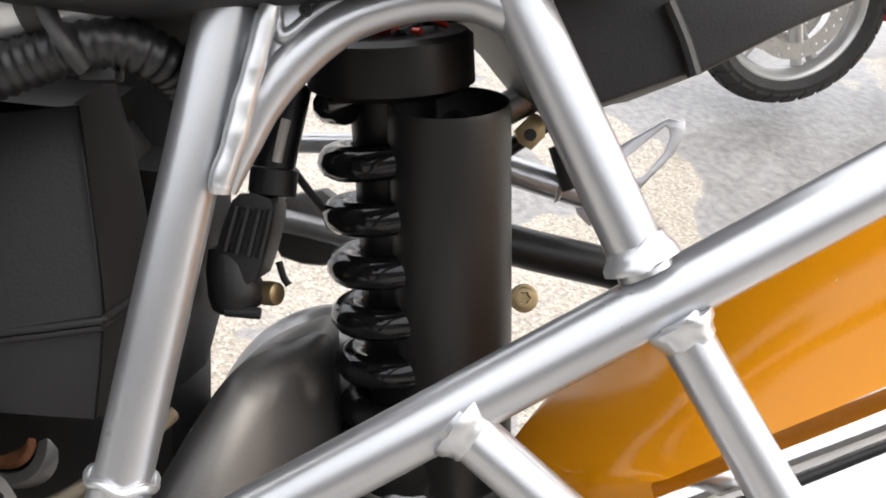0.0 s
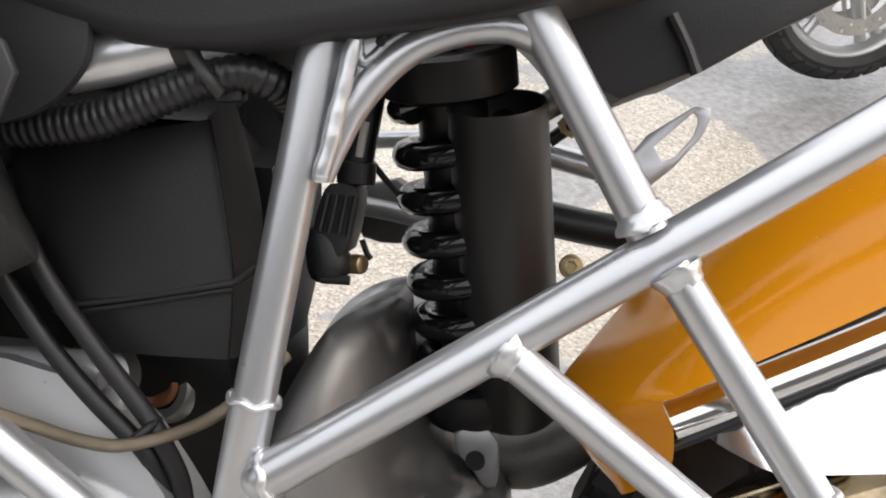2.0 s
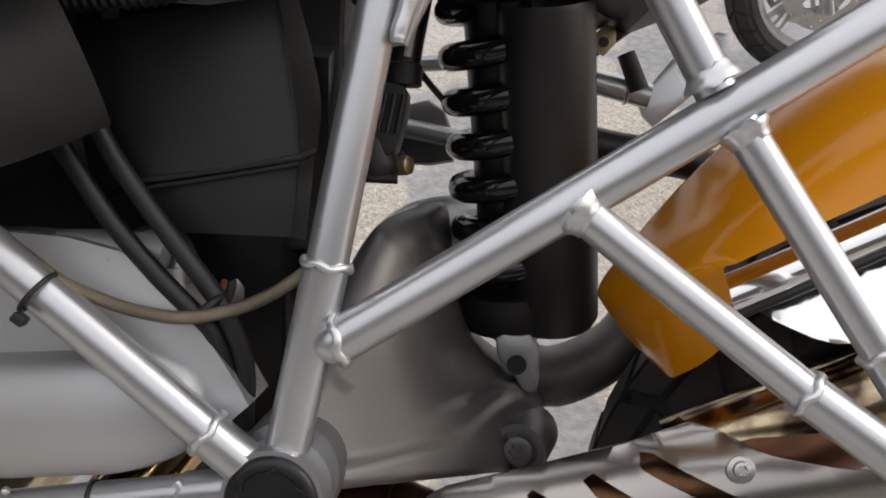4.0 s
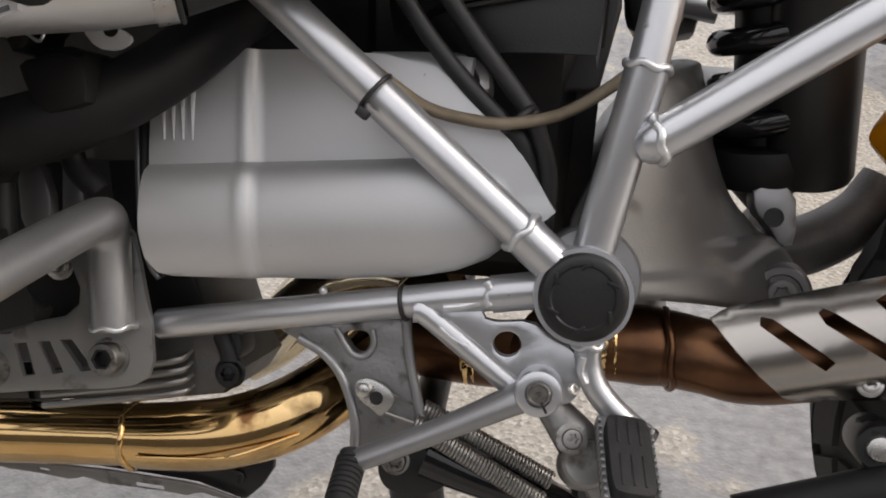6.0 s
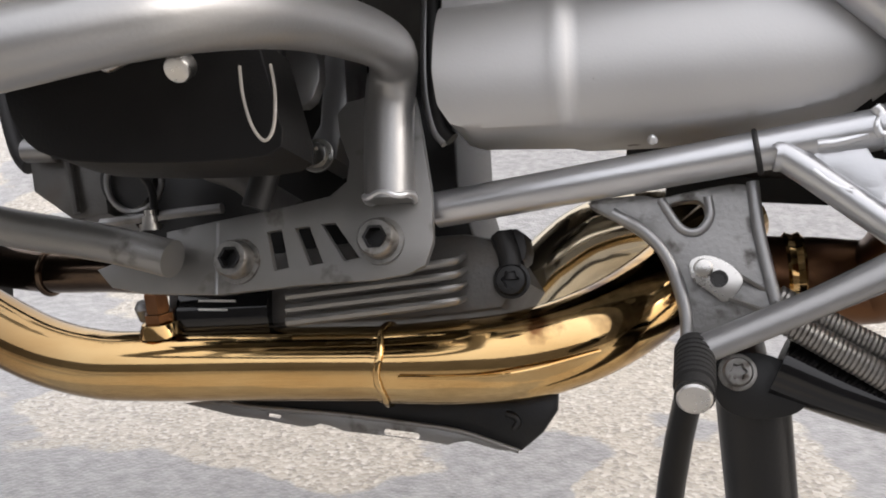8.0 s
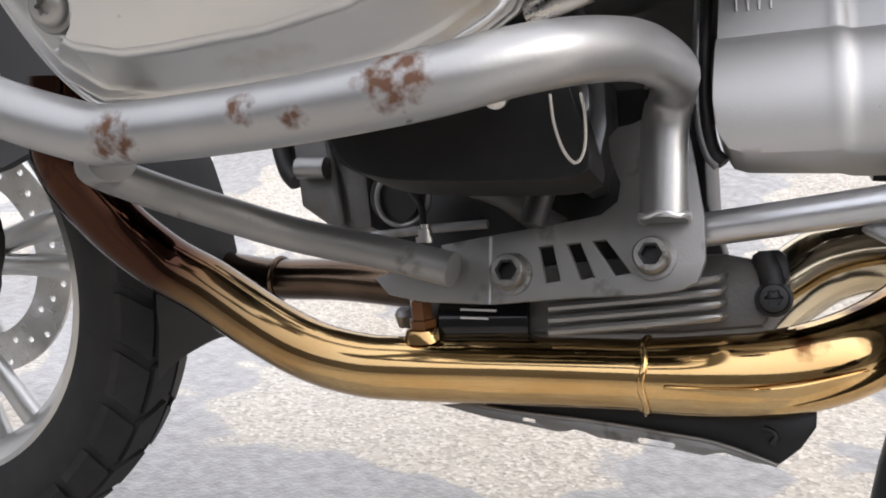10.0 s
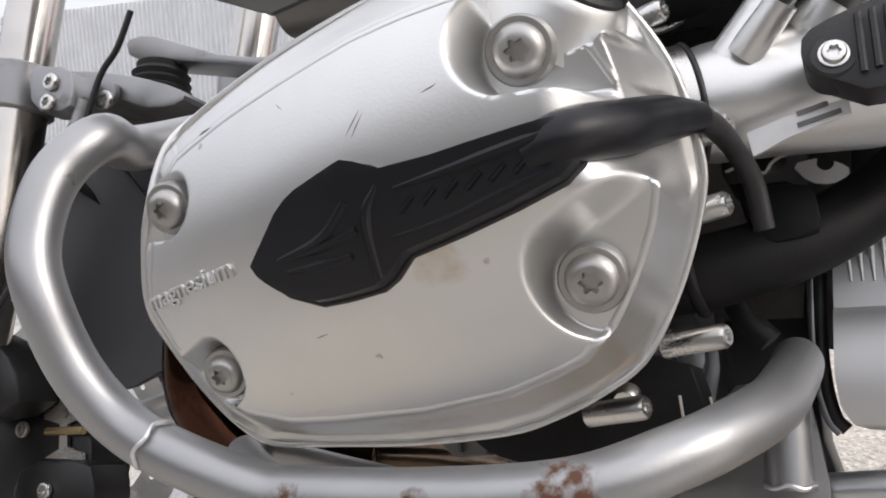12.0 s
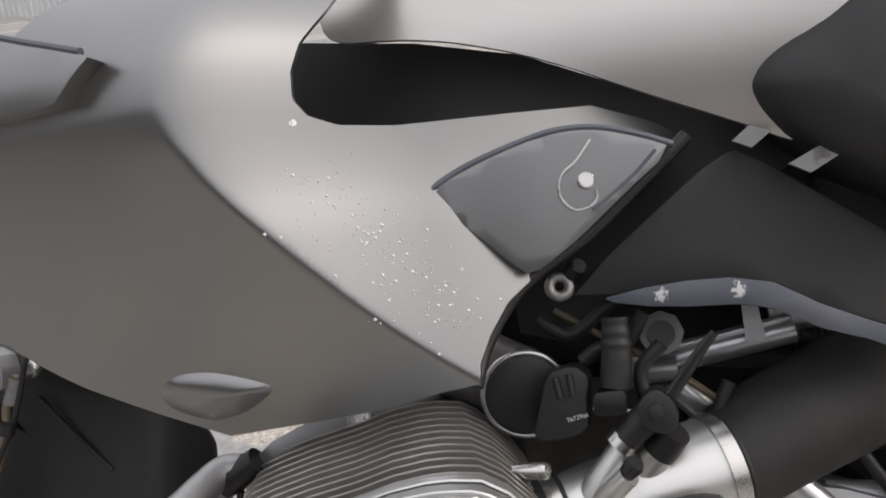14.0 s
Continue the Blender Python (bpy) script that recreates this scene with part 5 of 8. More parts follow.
for k in range(2):
    part("print_bar", block((0, 0, 0), (0.028 - 0.006 * k, 0.0004, 0.0016), 0.0, Matrix.Translation((-0.6612, 0.446, 0.3505)) @ pose(0, 0, -0.006 * k, 0, 2, 0)), M_WHITE, engine, "row of unreadable white print")
sw = part("gear_switch", plate(corners([(-0.458, 0.3905), (-0.4364, 0.3916), (-0.4339, 0.373), (-0.4422, 0.3659), (-0.4563, 0.3774)], 1), 0.452, 0.48, bevel=0.002), M_BLACK, engine)
screw((-0.4446, 0.452, 0.3582), (0, -1, 0), 0.010, engine, M_SATIN, washer=0.012)
part("gear_switch_lead", sweep([(-0.4508, 0.455, 0.3884), (-0.4456, 0.455, 0.3733), (-0.4448, 0.455, 0.3586)], 0.008, 12, 4), M_BLACK, engine)

# skid plate
SK = [(-0.6833, 0.2813), (-0.6437, 0.2728), (-0.6197, 0.2701), (-0.5929, 0.2656), (-0.5854, 0.2662), (-0.5805, 0.2678), (-0.5731, 0.2665), (-0.5628, 0.2629), (-0.512, 0.2579), (-0.4917, 0.2548), (-0.4857, 0.2564), (-0.4786, 0.2574), (-0.4593, 0.2521), (-0.4455, 0.2508), (-0.483, 0.2631), (-0.521, 0.2684), (-0.5675, 0.2739), (-0.6264, 0.2782), (-0.6626, 0.2832)]
skid = part("skid_plate", plate(SK, 0.468, 0.4705, [slot((-0.5336, 0.2625), (-0.5124, 0.2601), 0.0020), slot((-0.6177, 0.2733), (-0.61, 0.2723), 0.0012)], bevel=0.0006), M_SKID, bike, "dull grey bent metal skid plate with slots", 40)
part("skid_lip", sweep([(-0.6617, 0.468, 0.2833), (-0.6256, 0.468, 0.2783), (-0.5668, 0.468, 0.2739), (-0.5205, 0.468, 0.2685), (-0.4827, 0.468, 0.2632), (-0.4453, 0.468, 0.2513)], 0.0016, 10, 4), M_SKID, skid)
part("skid_floor", plate([(-0.6494, 0.2809), (-0.5707, 0.2751), (-0.5235, 0.2695), (-0.4848, 0.2641), (-0.4481, 0.2511), (-0.4448, 0.2512), (-0.4389, 0.2558), (-0.4308, 0.2625), (-0.4211, 0.2765), (-0.4202, 0.2882), (-0.5471, 0.2922), (-0.6497, 0.289)], 0.474, 0.480, bevel=0.0008), M_SATIN, skid, "dark inside of the skid plate")
part("skid_dent", sweep([(-0.454, 0.473, 0.2746), (-0.4481, 0.473, 0.2725), (-0.446, 0.473, 0.269), (-0.449, 0.473, 0.2645)], 0.0022, 10, 6), M_SATIN, skid)

# ---- cylinder head with its cover ----


def vy(x, z):
    return 0.120 - 0.45 * (z - 0.545) + 0.11 * (x + 0.565)


VO = [(-0.7807, 0.5794), (-0.7664, 0.5987), (-0.7426, 0.6126), (-0.708, 0.6298), (-0.6685, 0.6433), (-0.6377, 0.6533), (-0.6123, 0.6582), (-0.5958, 0.6593), (-0.5745, 0.6576), (-0.5578, 0.6473), (-0.5401, 0.6264), (-0.5269, 0.6017), (-0.5202, 0.5716), (-0.5199, 0.5527), (-0.5284, 0.5244), (-0.5399, 0.4963), (-0.5548, 0.4703), (-0.5767, 0.4537), (-0.5995, 0.4425), (-0.6222, 0.4353), (-0.6696, 0.4298), (-0.7152, 0.4285), (-0.7497, 0.4283), (-0.7662, 0.438), (-0.7813, 0.4559), (-0.7925, 0.4788), (-0.7972, 0.4979), (-0.7943, 0.5236), (-0.7877, 0.5475)]
RIM = [0.03, 0.045, 0.055, 0.068] + [0.075] * 10 + [0.072, 0.065, 0.055, 0.045, 0.04, 0.035, 0.03, 0.03, 0.025, 0.022, 0.02, 0.015, 0.01, 0.012, 0.015]
# the crease round the front face, and the sunken bolt seats: centre, floor, radius, and the corner each runs out to
FACE = [(-0.7735, 0.5600), (-0.7632, 0.5698), (-0.7252, 0.5828), (-0.6872, 0.5935), (-0.6495, 0.6045), (-0.6235, 0.6095), (-0.5950, 0.6135), (-0.5730, 0.6125), (-0.5590, 0.6055), (-0.5480, 0.5940), (-0.5395, 0.5800), (-0.5335, 0.5665), (-0.5295, 0.5530), (-0.5265, 0.5347), (-0.5300, 0.5208), (-0.5360, 0.5067), (-0.5465, 0.4880), (-0.5555, 0.4755), (-0.5655, 0.4655), (-0.5800, 0.4590), (-0.6033, 0.4503), (-0.6417, 0.4425), (-0.6880, 0.4382), (-0.7129, 0.4374), (-0.7371, 0.4419), (-0.7578, 0.4543), (-0.7733, 0.4779), (-0.7827, 0.4936), (-0.7826, 0.5076), (-0.7790, 0.5241), (-0.7785, 0.5480)]
SEATS = [((-0.5772, 0.5918), 0.007, 0.0185, (-0.5385, 0.5842), 0.0075), ((-0.7650, 0.5435), 0.009, 0.0140, (-0.8000, 0.5360), 0.0035), ((-0.5575, 0.4982), -0.003, 0.0185, (-0.5260, 0.5310), 0.0070), ((-0.7470, 0.4624), 0.005, 0.0130, (-0.7800, 0.4560), 0.0035)]


def face_y(x, z):
    """The gently swelling front face of the cover."""
    slump = 52 * max(0.0, x + 0.565) ** 2 * step(z, 0.525, 0.56)
    x, z = x + 0.65, z - 0.54
    return slump + 0.0813 + 0.0188 * x - 0.289 * z + 1.3348 * x * x + 3.7453 * z * z - 2.2235 * x * z


def rim_y(x, z, along):
    i, u = int(along) % len(VO), along % 1
    return vy(x, z) + RIM[i] + (RIM[(i + 1) % len(VO)] - RIM[i]) * u


def side_share(u, top):
    """How far back the cover's side has gone, from the crease (u = 0) to the rim (u = 1)."""
    a = float(np.interp(u, (0, 0.42, 0.47, 0.54, 1), (0, 0.15, 0.18, 0.27, 1)))
    b = float(np.interp(u, (0, 0.50, 0.60, 0.90, 1), (0, 0.62, 0.68, 0.76, 1)))
    return a * top + b * (1 - top)


@functools.lru_cache(None)
def cover_base(x, z):
    """The cover without its bolt seats: a front face with a crisp crease, and sides that fall back to the rim."""
    if inside(FACE, x, z):
        return face_y(x, z)
    e, cx, cz, _ = loop_near(FACE, x, z)
    f, rx, rz, along = loop_near(VO, x, z)
    top = step((rz - cz) / (math.hypot(rx - cx, rz - cz) + 1e-9), 0.3, 0.8)
    y = face_y(cx, cz)
    return y + (rim_y(rx, rz, along) - y) * side_share(e / (e + f + 1e-9), top)


def seat_cut(x, z, y):
    """The bolt seats and the filler's mouth, cut into the surface at y."""
    f = vy(x, z)
    for (bx, bz), floor, r, (tx, tz), wall in SEATS:
        dx, dz = tx - bx, tz - bz
        u = min(max(((x - bx) * dx + (z - bz) * dz) / (dx * dx + dz * dz), 0), 1)
        d = (math.hypot(x - bx - dx * u, z - bz - dz * u) - r * (1 - 0.6 * u)) / wall
        if d < 1:
            y += (1 - step(d, 0, 1)) * (max(y, f + floor + 0.001 * u) - y)
    k = 1 - step(math.hypot(x + 0.563, z - 0.626), 0.026, 0.034)
    return y + k * (max(y, 0.150) - y) if k > 0 else y


def cover_bend(x, z):
    return seat_cut(x, z, face_y(x, z))


def cover_sides(bm):
    """The sides of the cover, ring by ring from a rounded crease to the rim, added to bm."""
    line = spline([(x, 0, z) for x, z in VO], 14, True)
    rows = [(-0.0048, 0.0008), (-0.0030, -0.0003), (-0.0012, -0.0006), (0.0, 0.0003)]
    rings = [[] for _ in range(len(rows) + 32)]
    for p in line:
        _, rx, rz, along = loop_near(VO, p.x, p.z)
        _, cx, cz, _ = loop_near(FACE, rx, rz)
        d = Vector((rx - cx, rz - cz))
        top = step(d.y / (d.length + 1e-9), 0.3, 0.8)
        d.normalize()
        y, back = face_y(cx, cz), rim_y(rx, rz, along)
        for ring, (off, down) in zip(rings, rows):
            x, z = cx + d.x * off, cz + d.y * off
            ring.append(bm.verts.new((x, seat_cut(x, z, face_y(x, z)) + down, z)))
        for k, ring in enumerate(rings[len(rows):]):
            u = (k + 1) / 32
            x, z = cx + (rx - cx) * u, cz + (rz - cz) * u
            ring.append(bm.verts.new((x, seat_cut(x, z, y + (back - y) * side_share(u, top)), z)))
    for p, q in zip(rings, rings[1:]):
        for j in range(len(p)):
            bm.faces.new((p[j], p[(j + 1) % len(p)], q[(j + 1) % len(p)], q[j]))
    return bm


def cover_front(size):
    """The front face as an even grid that ends under the rounded crease."""
    bm, vs = bmesh.new(), {}
    for i in range(int(0.29 / size)):
        for j in range(int(0.19 / size)):
            x, z = -0.80 + size * i, 0.43 + size * j
            if inside(FACE, x, z) and loop_near(FACE, x, z)[0] > 0.0008:
                vs[i, j] = bm.verts.new((x, cover_bend(x, z), z))
    for (i, j), v in vs.items():
        quad = [vs.get(k) for k in ((i, j), (i + 1, j), (i + 1, j + 1), (i, j + 1))]
        if all(quad):
            bm.faces.new(quad)
    return bm


cover_bm = cover_sides(cover_front(0.0012))
bmesh.ops.recalc_face_normals(cover_bm, faces=cover_bm.faces)
region(M_MAG, (-0.5943, 0.1035, 0.5034), 0.005, (0.30, 0.27, 0.24), 300, 0.30, 0.5)
region(M_MAG, (-0.6150, 0.1010, 0.5060), 0.022, (0.52, 0.46, 0.37), 90, 0.34, 0.75)
region(M_MAG, (-0.6553, 0.1739, 0.4476), 0.05, (0.48, 0.44, 0.39), 60, 0.36, 0.75)
head = part("valve_cover", cover_bm, M_MAG, bike, "satin silver magnesium valve cover", 60)
cx0, cz0 = sum(q[0] for q in VO) / len(VO), sum(q[1] for q in VO) / len(VO)


def slab(k, d0, d1, dx=0.0, bevel=0.0):
    """A slab of the cover's outline, k times as large, from d0 to d1 metres in behind the cover along the cylinder."""
    loop = [(cx0 + (x - cx0) * k + dx, cz0 + (z - cz0) * k) for x, z in VO]
    bm = bmesh.new()
    rings = []
    for d, kk in ((d0, 1 - bevel), (d0 + bevel * 0.08, 1.0), (d1, 1.0)):
        rings.append([bm.verts.new((cx0 + (x - cx0) * kk - 0.11 * (d - rim), vy(x, z) + d, cz0 + (z - cz0) * kk + 0.40 * (d - rim))) for (x, z), rim in zip(loop, RIM)])
    for p, q in zip(rings, rings[1:]):
        for j in range(len(p)):
            bm.faces.new((p[j], p[(j + 1) % len(p)], q[(j + 1) % len(p)], q[j]))
    bm.faces.new(rings[0][::-1])
    bm.faces.new(rings[-1])
    return bm


part("cover_flange", slab(1.004, 0.074, 0.083, 0, 0.012), M_MAG, head)
part("cover_flange", slab(1.012, 0.086, 0.092, 0, 0.01), M_MAG, head)
body = part("cylinder", slab(0.80, 0.05, 0.26, -0.015), M_SATIN, bike)
for k in range(12):
    part("cooling_fin", slab(0.990 - 0.004 * k, 0.096 + 0.0092 * k, 0.0985 + 0.0092 * k, -0.002 * k), M_FIN, body)
shoulder = spline([(x, 0, z) for x, z in VO[:8]], 8)
for share, end in ((0.96, -0.6375), (0.84, -0.6385), (0.72, -0.6390), (0.60, -0.6395), (0.48, -0.6400)):
    rib = []
    for p in shoulder:
        _, cx, cz, _ = loop_near(FACE, p.x, p.z)
        x, z = cx + (p.x - cx) * share, cz + (p.z - cz) * share
        if x < end:
            rib.append((x, cover_base(x, z) - 0.0006, z))
    part("cover_rib", sweep(rib, [0.0012, 0.0021, 0.0021, 0.0021, 0.0012], 8, 1), M_MAG, head)
part("rim_bead", sweep([(x, rim_y(x, z, i) - 0.002, z) for i, (x, z) in enumerate(VO)], 0.0022, 10, 4, True), M_MAG, head)
for (ax, az), (bx, bz) in (((-0.6488, 0.5585), (-0.6419, 0.5685)), ((-0.646, 0.5574), (-0.6405, 0.567)), ((-0.6123, 0.5714), (-0.6053, 0.5744)), ((-0.6891, 0.5797), (-0.6851, 0.5766)), ((-0.7452, 0.5772), (-0.7363, 0.5793)), ((-0.6824, 0.476), (-0.6759, 0.4777))):
    part("scratch", sweep([(ax, face_y(ax, az), az), ((ax + bx) / 2, face_y((ax + bx) / 2, (az + bz) / 2) - 0.0001, (az + bz) / 2), (bx, face_y(bx, bz), bz)], [0.0001, 0.00035, 0.0001], 6, 2), M_CAST, head, "short scratch")
n = Vector((0.11, -1, -0.45)).normalized()
for q, r in zip(((-0.5772, 0.0958, 0.5918), (-0.7652, 0.0965, 0.5418), (-0.5575, 0.1298, 0.4982), (-0.7470, 0.1265, 0.4615)), (0.0112, 0.0098, 0.0112, 0.0096)):
    prof = [(-0.016, r * 1.38), (-0.003, r * 1.38), (-0.001, r * 1.28), (-0.001, r * 1.06), (0.0005, r), (0.003, r * 0.86), (0.0042, r * 0.62), (0.0042, r * 0.40), (0.0008, r * 0.36), (0.0008, 0)]
    part("cover_bolt", turned(q, n, prof, 36, (7, 8), None, 0.2), M_BOLT, head, "dull steel star-socket cover bolt")
PL = [(-0.7014, 0.5062), (-0.6915, 0.5172), (-0.6816, 0.5292), (-0.6736, 0.5348), (-0.6475, 0.5454), (-0.638, 0.5434), (-0.6307, 0.5401), (-0.6069, 0.5434), (-0.5633, 0.553), (-0.5510, 0.5570), (-0.5500, 0.5500), (-0.5510, 0.5400), (-0.5573, 0.5330), (-0.5787, 0.5238), (-0.6027, 0.5151), (-0.6256, 0.508), (-0.6346, 0.4994), (-0.6416, 0.4953), (-0.6579, 0.492), (-0.672, 0.4902), (-0.6882, 0.4946), (-0.6984, 0.501)]
plug = part("plug_cover", plate(PL, -0.010, 0.014, (), face_y, 0.006, 0.0045, 4), M_PLUG, head, "black plastic ignition plug cover")
part("plug_seal", sweep([(x, face_y(x, z) - 0.0005, z) for x, z in PL], 0.0016, 8, 1, True), M_BLACK, plug)
for pts in ([(-0.6242, 0.5321), (-0.5978, 0.5381), (-0.5715, 0.5453), (-0.5580, 0.5500)], [(-0.629, 0.5134), (-0.6018, 0.5197), (-0.5745, 0.5299), (-0.5600, 0.5355)], [(-0.6855, 0.5077), (-0.6615, 0.515), (-0.6475, 0.5283)], [(-0.6845, 0.5068), (-0.6598, 0.5123), (-0.644, 0.5173)], [(-0.6818, 0.5026), (-0.6649, 0.5046), (-0.6483, 0.5074)], [(-0.6323, 0.5337), (-0.6391, 0.5213), (-0.6386, 0.4985)]):
    part("plug_ridge", sweep([(x, face_y(x, z) - 0.0092, z) for x, z in pts], [0.0012, 0.0028, 0.0020], 8, 5), M_PLUG, plug)
for k in range(6):
    x, z = -0.6230 + 0.0098 * k, 0.5225 + 0.0024 * k
    part("emboss_bar", sweep([(x, face_y(x, z) - 0.0100, z), (x + 0.0065, face_y(x + 0.0065, z + 0.006) - 0.0100, z + 0.006)], 0.0012, 6, 1), M_PLUG, plug, "worn unreadable embossed mark")
boot_p = [(-0.5720, face_y(-0.5720, 0.5425) - 0.0005, 0.5425), (-0.5560, face_y(-0.5560, 0.5500) - 0.001, 0.5500), (-0.5400, 0.1160, 0.5590), (-0.5289, 0.1500, 0.5725), (-0.5164, 0.1713, 0.5790)]
part("plug_boot", sweep(boot_p, [0.0098, 0.0116, 0.0120, 0.0110, 0.0072], 20, 6), M_PLUG, plug, "black rubber plug boot")
part("plug_lead", sweep([(-0.5175, 0.170, 0.5787), (-0.5120, 0.190, 0.5790), (-0.5073, 0.2120, 0.5750), (-0.5010, 0.2300, 0.5620), (-0.4978, 0.2400, 0.5390)], [0.0068, 0.006, 0.0055, 0.0055, 0.0055], 14, 8), M_BLACK, plug)
OC = Vector((-0.5585, 0.1185, 0.6302))
oc_n = Vector((0.62, -0.48, 0.60)).normalized()
part("oil_cap_rim", turned(OC, oc_n, [(-0.024, 0.038), (-0.012, 0.0315), (-0.005, 0.0285), (-0.0015, 0.0266), (0.0, 0.0252), (0.0, 0.0240), (-0.006, 0.0232)], 44, caps=False), M_MAG, head)
ocap = part("oil_cap", turned(OC, oc_n, [(-0.006, 0.0), (-0.006, 0.0236), (0.0015, 0.0236), (0.0030, 0.0222), (0.0030, 0.0205), (0.0005, 0.0185), (0.0005, 0)], 40), M_BLACK, head, "black plastic oil filler cap")
bar_x = Vector((0.71, 0.46, -0.52))
bar_x = (bar_x - oc_n * bar_x.dot(oc_n)).normalized()
grip_m = Matrix((bar_x, oc_n.cross(bar_x), oc_n)).transposed().to_4x4()
grip_m.translation = OC
part("cap_grip", sweep([tuple(grip_m @ Vector(q)) for q in ((-0.021, 0, 0.003), (-0.014, 0.002, 0.006), (0, 0.004, 0.0065), (0.014, 0.002, 0.006), (0.021, 0, 0.003))], [0.004, 0.003, 0.0028, 0.003, 0.004], 10, 4), M_BLACK, ocap)
for gx, gy in ((-0.021, 0.0), (0.021, 0.0), (0.004, -0.013)):
    part("cap_lug", block((-0.0035, -0.003, -0.006), (0.0035, 0.003, 0.005), 0.0012, grip_m @ Matrix.Translation((gx, gy, 0.003))), M_BLACK, ocap)
words = bpy.data.curves.new("lettering", "FONT")
words.body, words.size, words.extrude, words.bevel_depth = "magnesium", 0.0135, 0.0008, 0.0003
tmp = bpy.data.objects.new("lettering", words)
scene.collection.objects.link(tmp)
letters = bpy.data.meshes.new_from_object(tmp.evaluated_get(bpy.context.evaluated_depsgraph_get()))
bpy.data.objects.remove(tmp)
w0, w1 = Vector((-0.7812, 0.1100, 0.4932)), Vector((-0.7186, 0.0955, 0.5052))
wx = (w1 - w0).normalized()
wn3 = Vector((0.11, -1, -0.45)).normalized()
wn3 = (wn3 - wx * wn3.dot(wx)).normalized()
wm = Matrix((wx, wn3.cross(wx), wn3)).transposed().to_4x4()
span = max(v.co.x for v in letters.vertices)
wm = Matrix.Translation(w0) @ wm @ Matrix.Diagonal(((w1 - w0).length / span, 1.0, 1.0, 1.0))
heights = [v.co.z for v in letters.vertices]
letters.transform(wm)
for v, h in zip(letters.vertices, heights):
    v.co.y = cover_base(v.co.x, v.co.z) - h - 0.0007
letters.materials.append(M_MAG)
lo = new("lettering", letters)
lo.parent = head
tagged(lo, "raised cast lettering reading magnesium")
for q in ((-0.5434, 0.2121, 0.6552), (-0.5130, 0.2080, 0.5850), (-0.5166, 0.2151, 0.5470), (-0.5226, 0.2321, 0.4835), (-0.5640, 0.2300, 0.4480)):
    part("head_stud", turned(q, (0.85, -0.3, 0.1), [(-0.03, 0.0065), (0.004, 0.0065), (0.006, 0.005), (0.006, 0.003), (0.004, 0.0025)], 20), M_STEEL, head)

# ---- tank side panels ----
M_DROP = surf("rain_drop", (0.66, 0.66, 0.65), (0.74, 0.74, 0.73), (0.12, 0.2), 0.35, 50, 400, 0)



def panel_y(x, z):
    """An undercut flank, and behind a crease a flank that turns to the sky below and away above."""
    a = 0.5766 - 0.56 * z + 7.0 * max(0, z - 0.90) ** 2
    u = z - 0.88
    lean = 0.1683 * z + step(z, 0.83, 0.88) * (- 406.53941 * u ** 5 + 186.62875 * u ** 4 - 0.15642 * u ** 3 - 2.18530 * u ** 2 + 0.10042 * u + 0.14835 - 0.1683 * z)
    b = 0.3704 + 0.5641 * x + lean - 1.4 * max(0, -0.6 - x) ** 2
    w = 0.0006 + 0.010 * max(0, z - 0.74) + 0.06 * max(0, z - 0.90)
    s = 0.5 * (a + b + math.sqrt((a - b) ** 2 + w * w))
    c = 0.068 + 0.35 * (-0.757 + 0.027 * max(0, (z - 0.93) / 0.07) - x) - 0.22 * (min(z, 0.96) - 0.90) + 1.5 * max(0, z - 0.96) ** 2
    return 0.5 * (s + c + math.sqrt((s - c) ** 2 + 0.0005))


def pod_y(x, z):
    return 0.18 + 0.2667 * (x + 0.5998) - 0.0598 * (z - 0.8699) - 0.010 * step(x, -0.60, -0.52)


PN = [(-1.0431, 0.8864), (-1.0448, 0.8481), (-1.0268, 0.8182), (-0.9642, 0.7756), (-0.8939, 0.7399), (-0.833, 0.7141), (-0.7814, 0.6939), (-0.7129, 0.7023), (-0.6472, 0.7108), (-0.605, 0.7213), (-0.5737, 0.7267), (-0.5732, 0.7406), (-0.5658, 0.7597), (-0.553, 0.7818), (-0.5344, 0.7986), (-0.4946, 0.8327), (-0.4596, 0.8647), (-0.4209, 0.8998), (-0.4432, 0.9118), (-0.4859, 0.9254), (-0.544, 0.9218), (-0.6201, 0.9161), (-0.6551, 0.9174), (-0.673, 0.9243), (-0.6803, 0.9356), (-0.6801, 0.9551), (-0.6744, 0.9759), (-0.6607, 0.9995), (-0.6483, 1.0284), (-0.639, 1.0663), (-0.7722, 1.081), (-0.9647, 0.9799), (-1.0667, 0.9992)]
for place, size in (((-0.6700, 0.1411, 0.9339), 0.010), ((-0.6556, 0.1513, 0.9256), 0.010), ((-0.6815, 0.128, 0.9198), 0.005)):
    region(M_PANEL, place, size, (0.62, 0.62, 0.62), 320, 0.34, 0.46)
for place, size in (((-0.519, 0.2174, 0.9025), 0.008), ((-0.4305, 0.2669, 0.8876), 0.007), ((-0.4464, 0.233, 0.7772), 0.012), ((-0.3907, 0.233, 0.777), 0.012), ((-0.3743, 0.233, 0.7798), 0.010)):
    region(M_LIP, place, size, (0.55, 0.55, 0.55), 320, 0.34, 0.46)
panel = part("tank_side_panel", plate(PN, 0.0, 0.004, (), panel_y, 0.0033), M_PANEL, bike, "matt grey painted tank side panel with chips and rain spots", 50)
LENS = [(-0.8278, 0.7335), (-0.8175, 0.743), (-0.7986, 0.7479), (-0.7755, 0.7475), (-0.7509, 0.7411), (-0.7286, 0.7329), (-0.7446, 0.7219), (-0.7609, 0.7137), (-0.7863, 0.7071), (-0.8083, 0.7117), (-0.8263, 0.7216)]
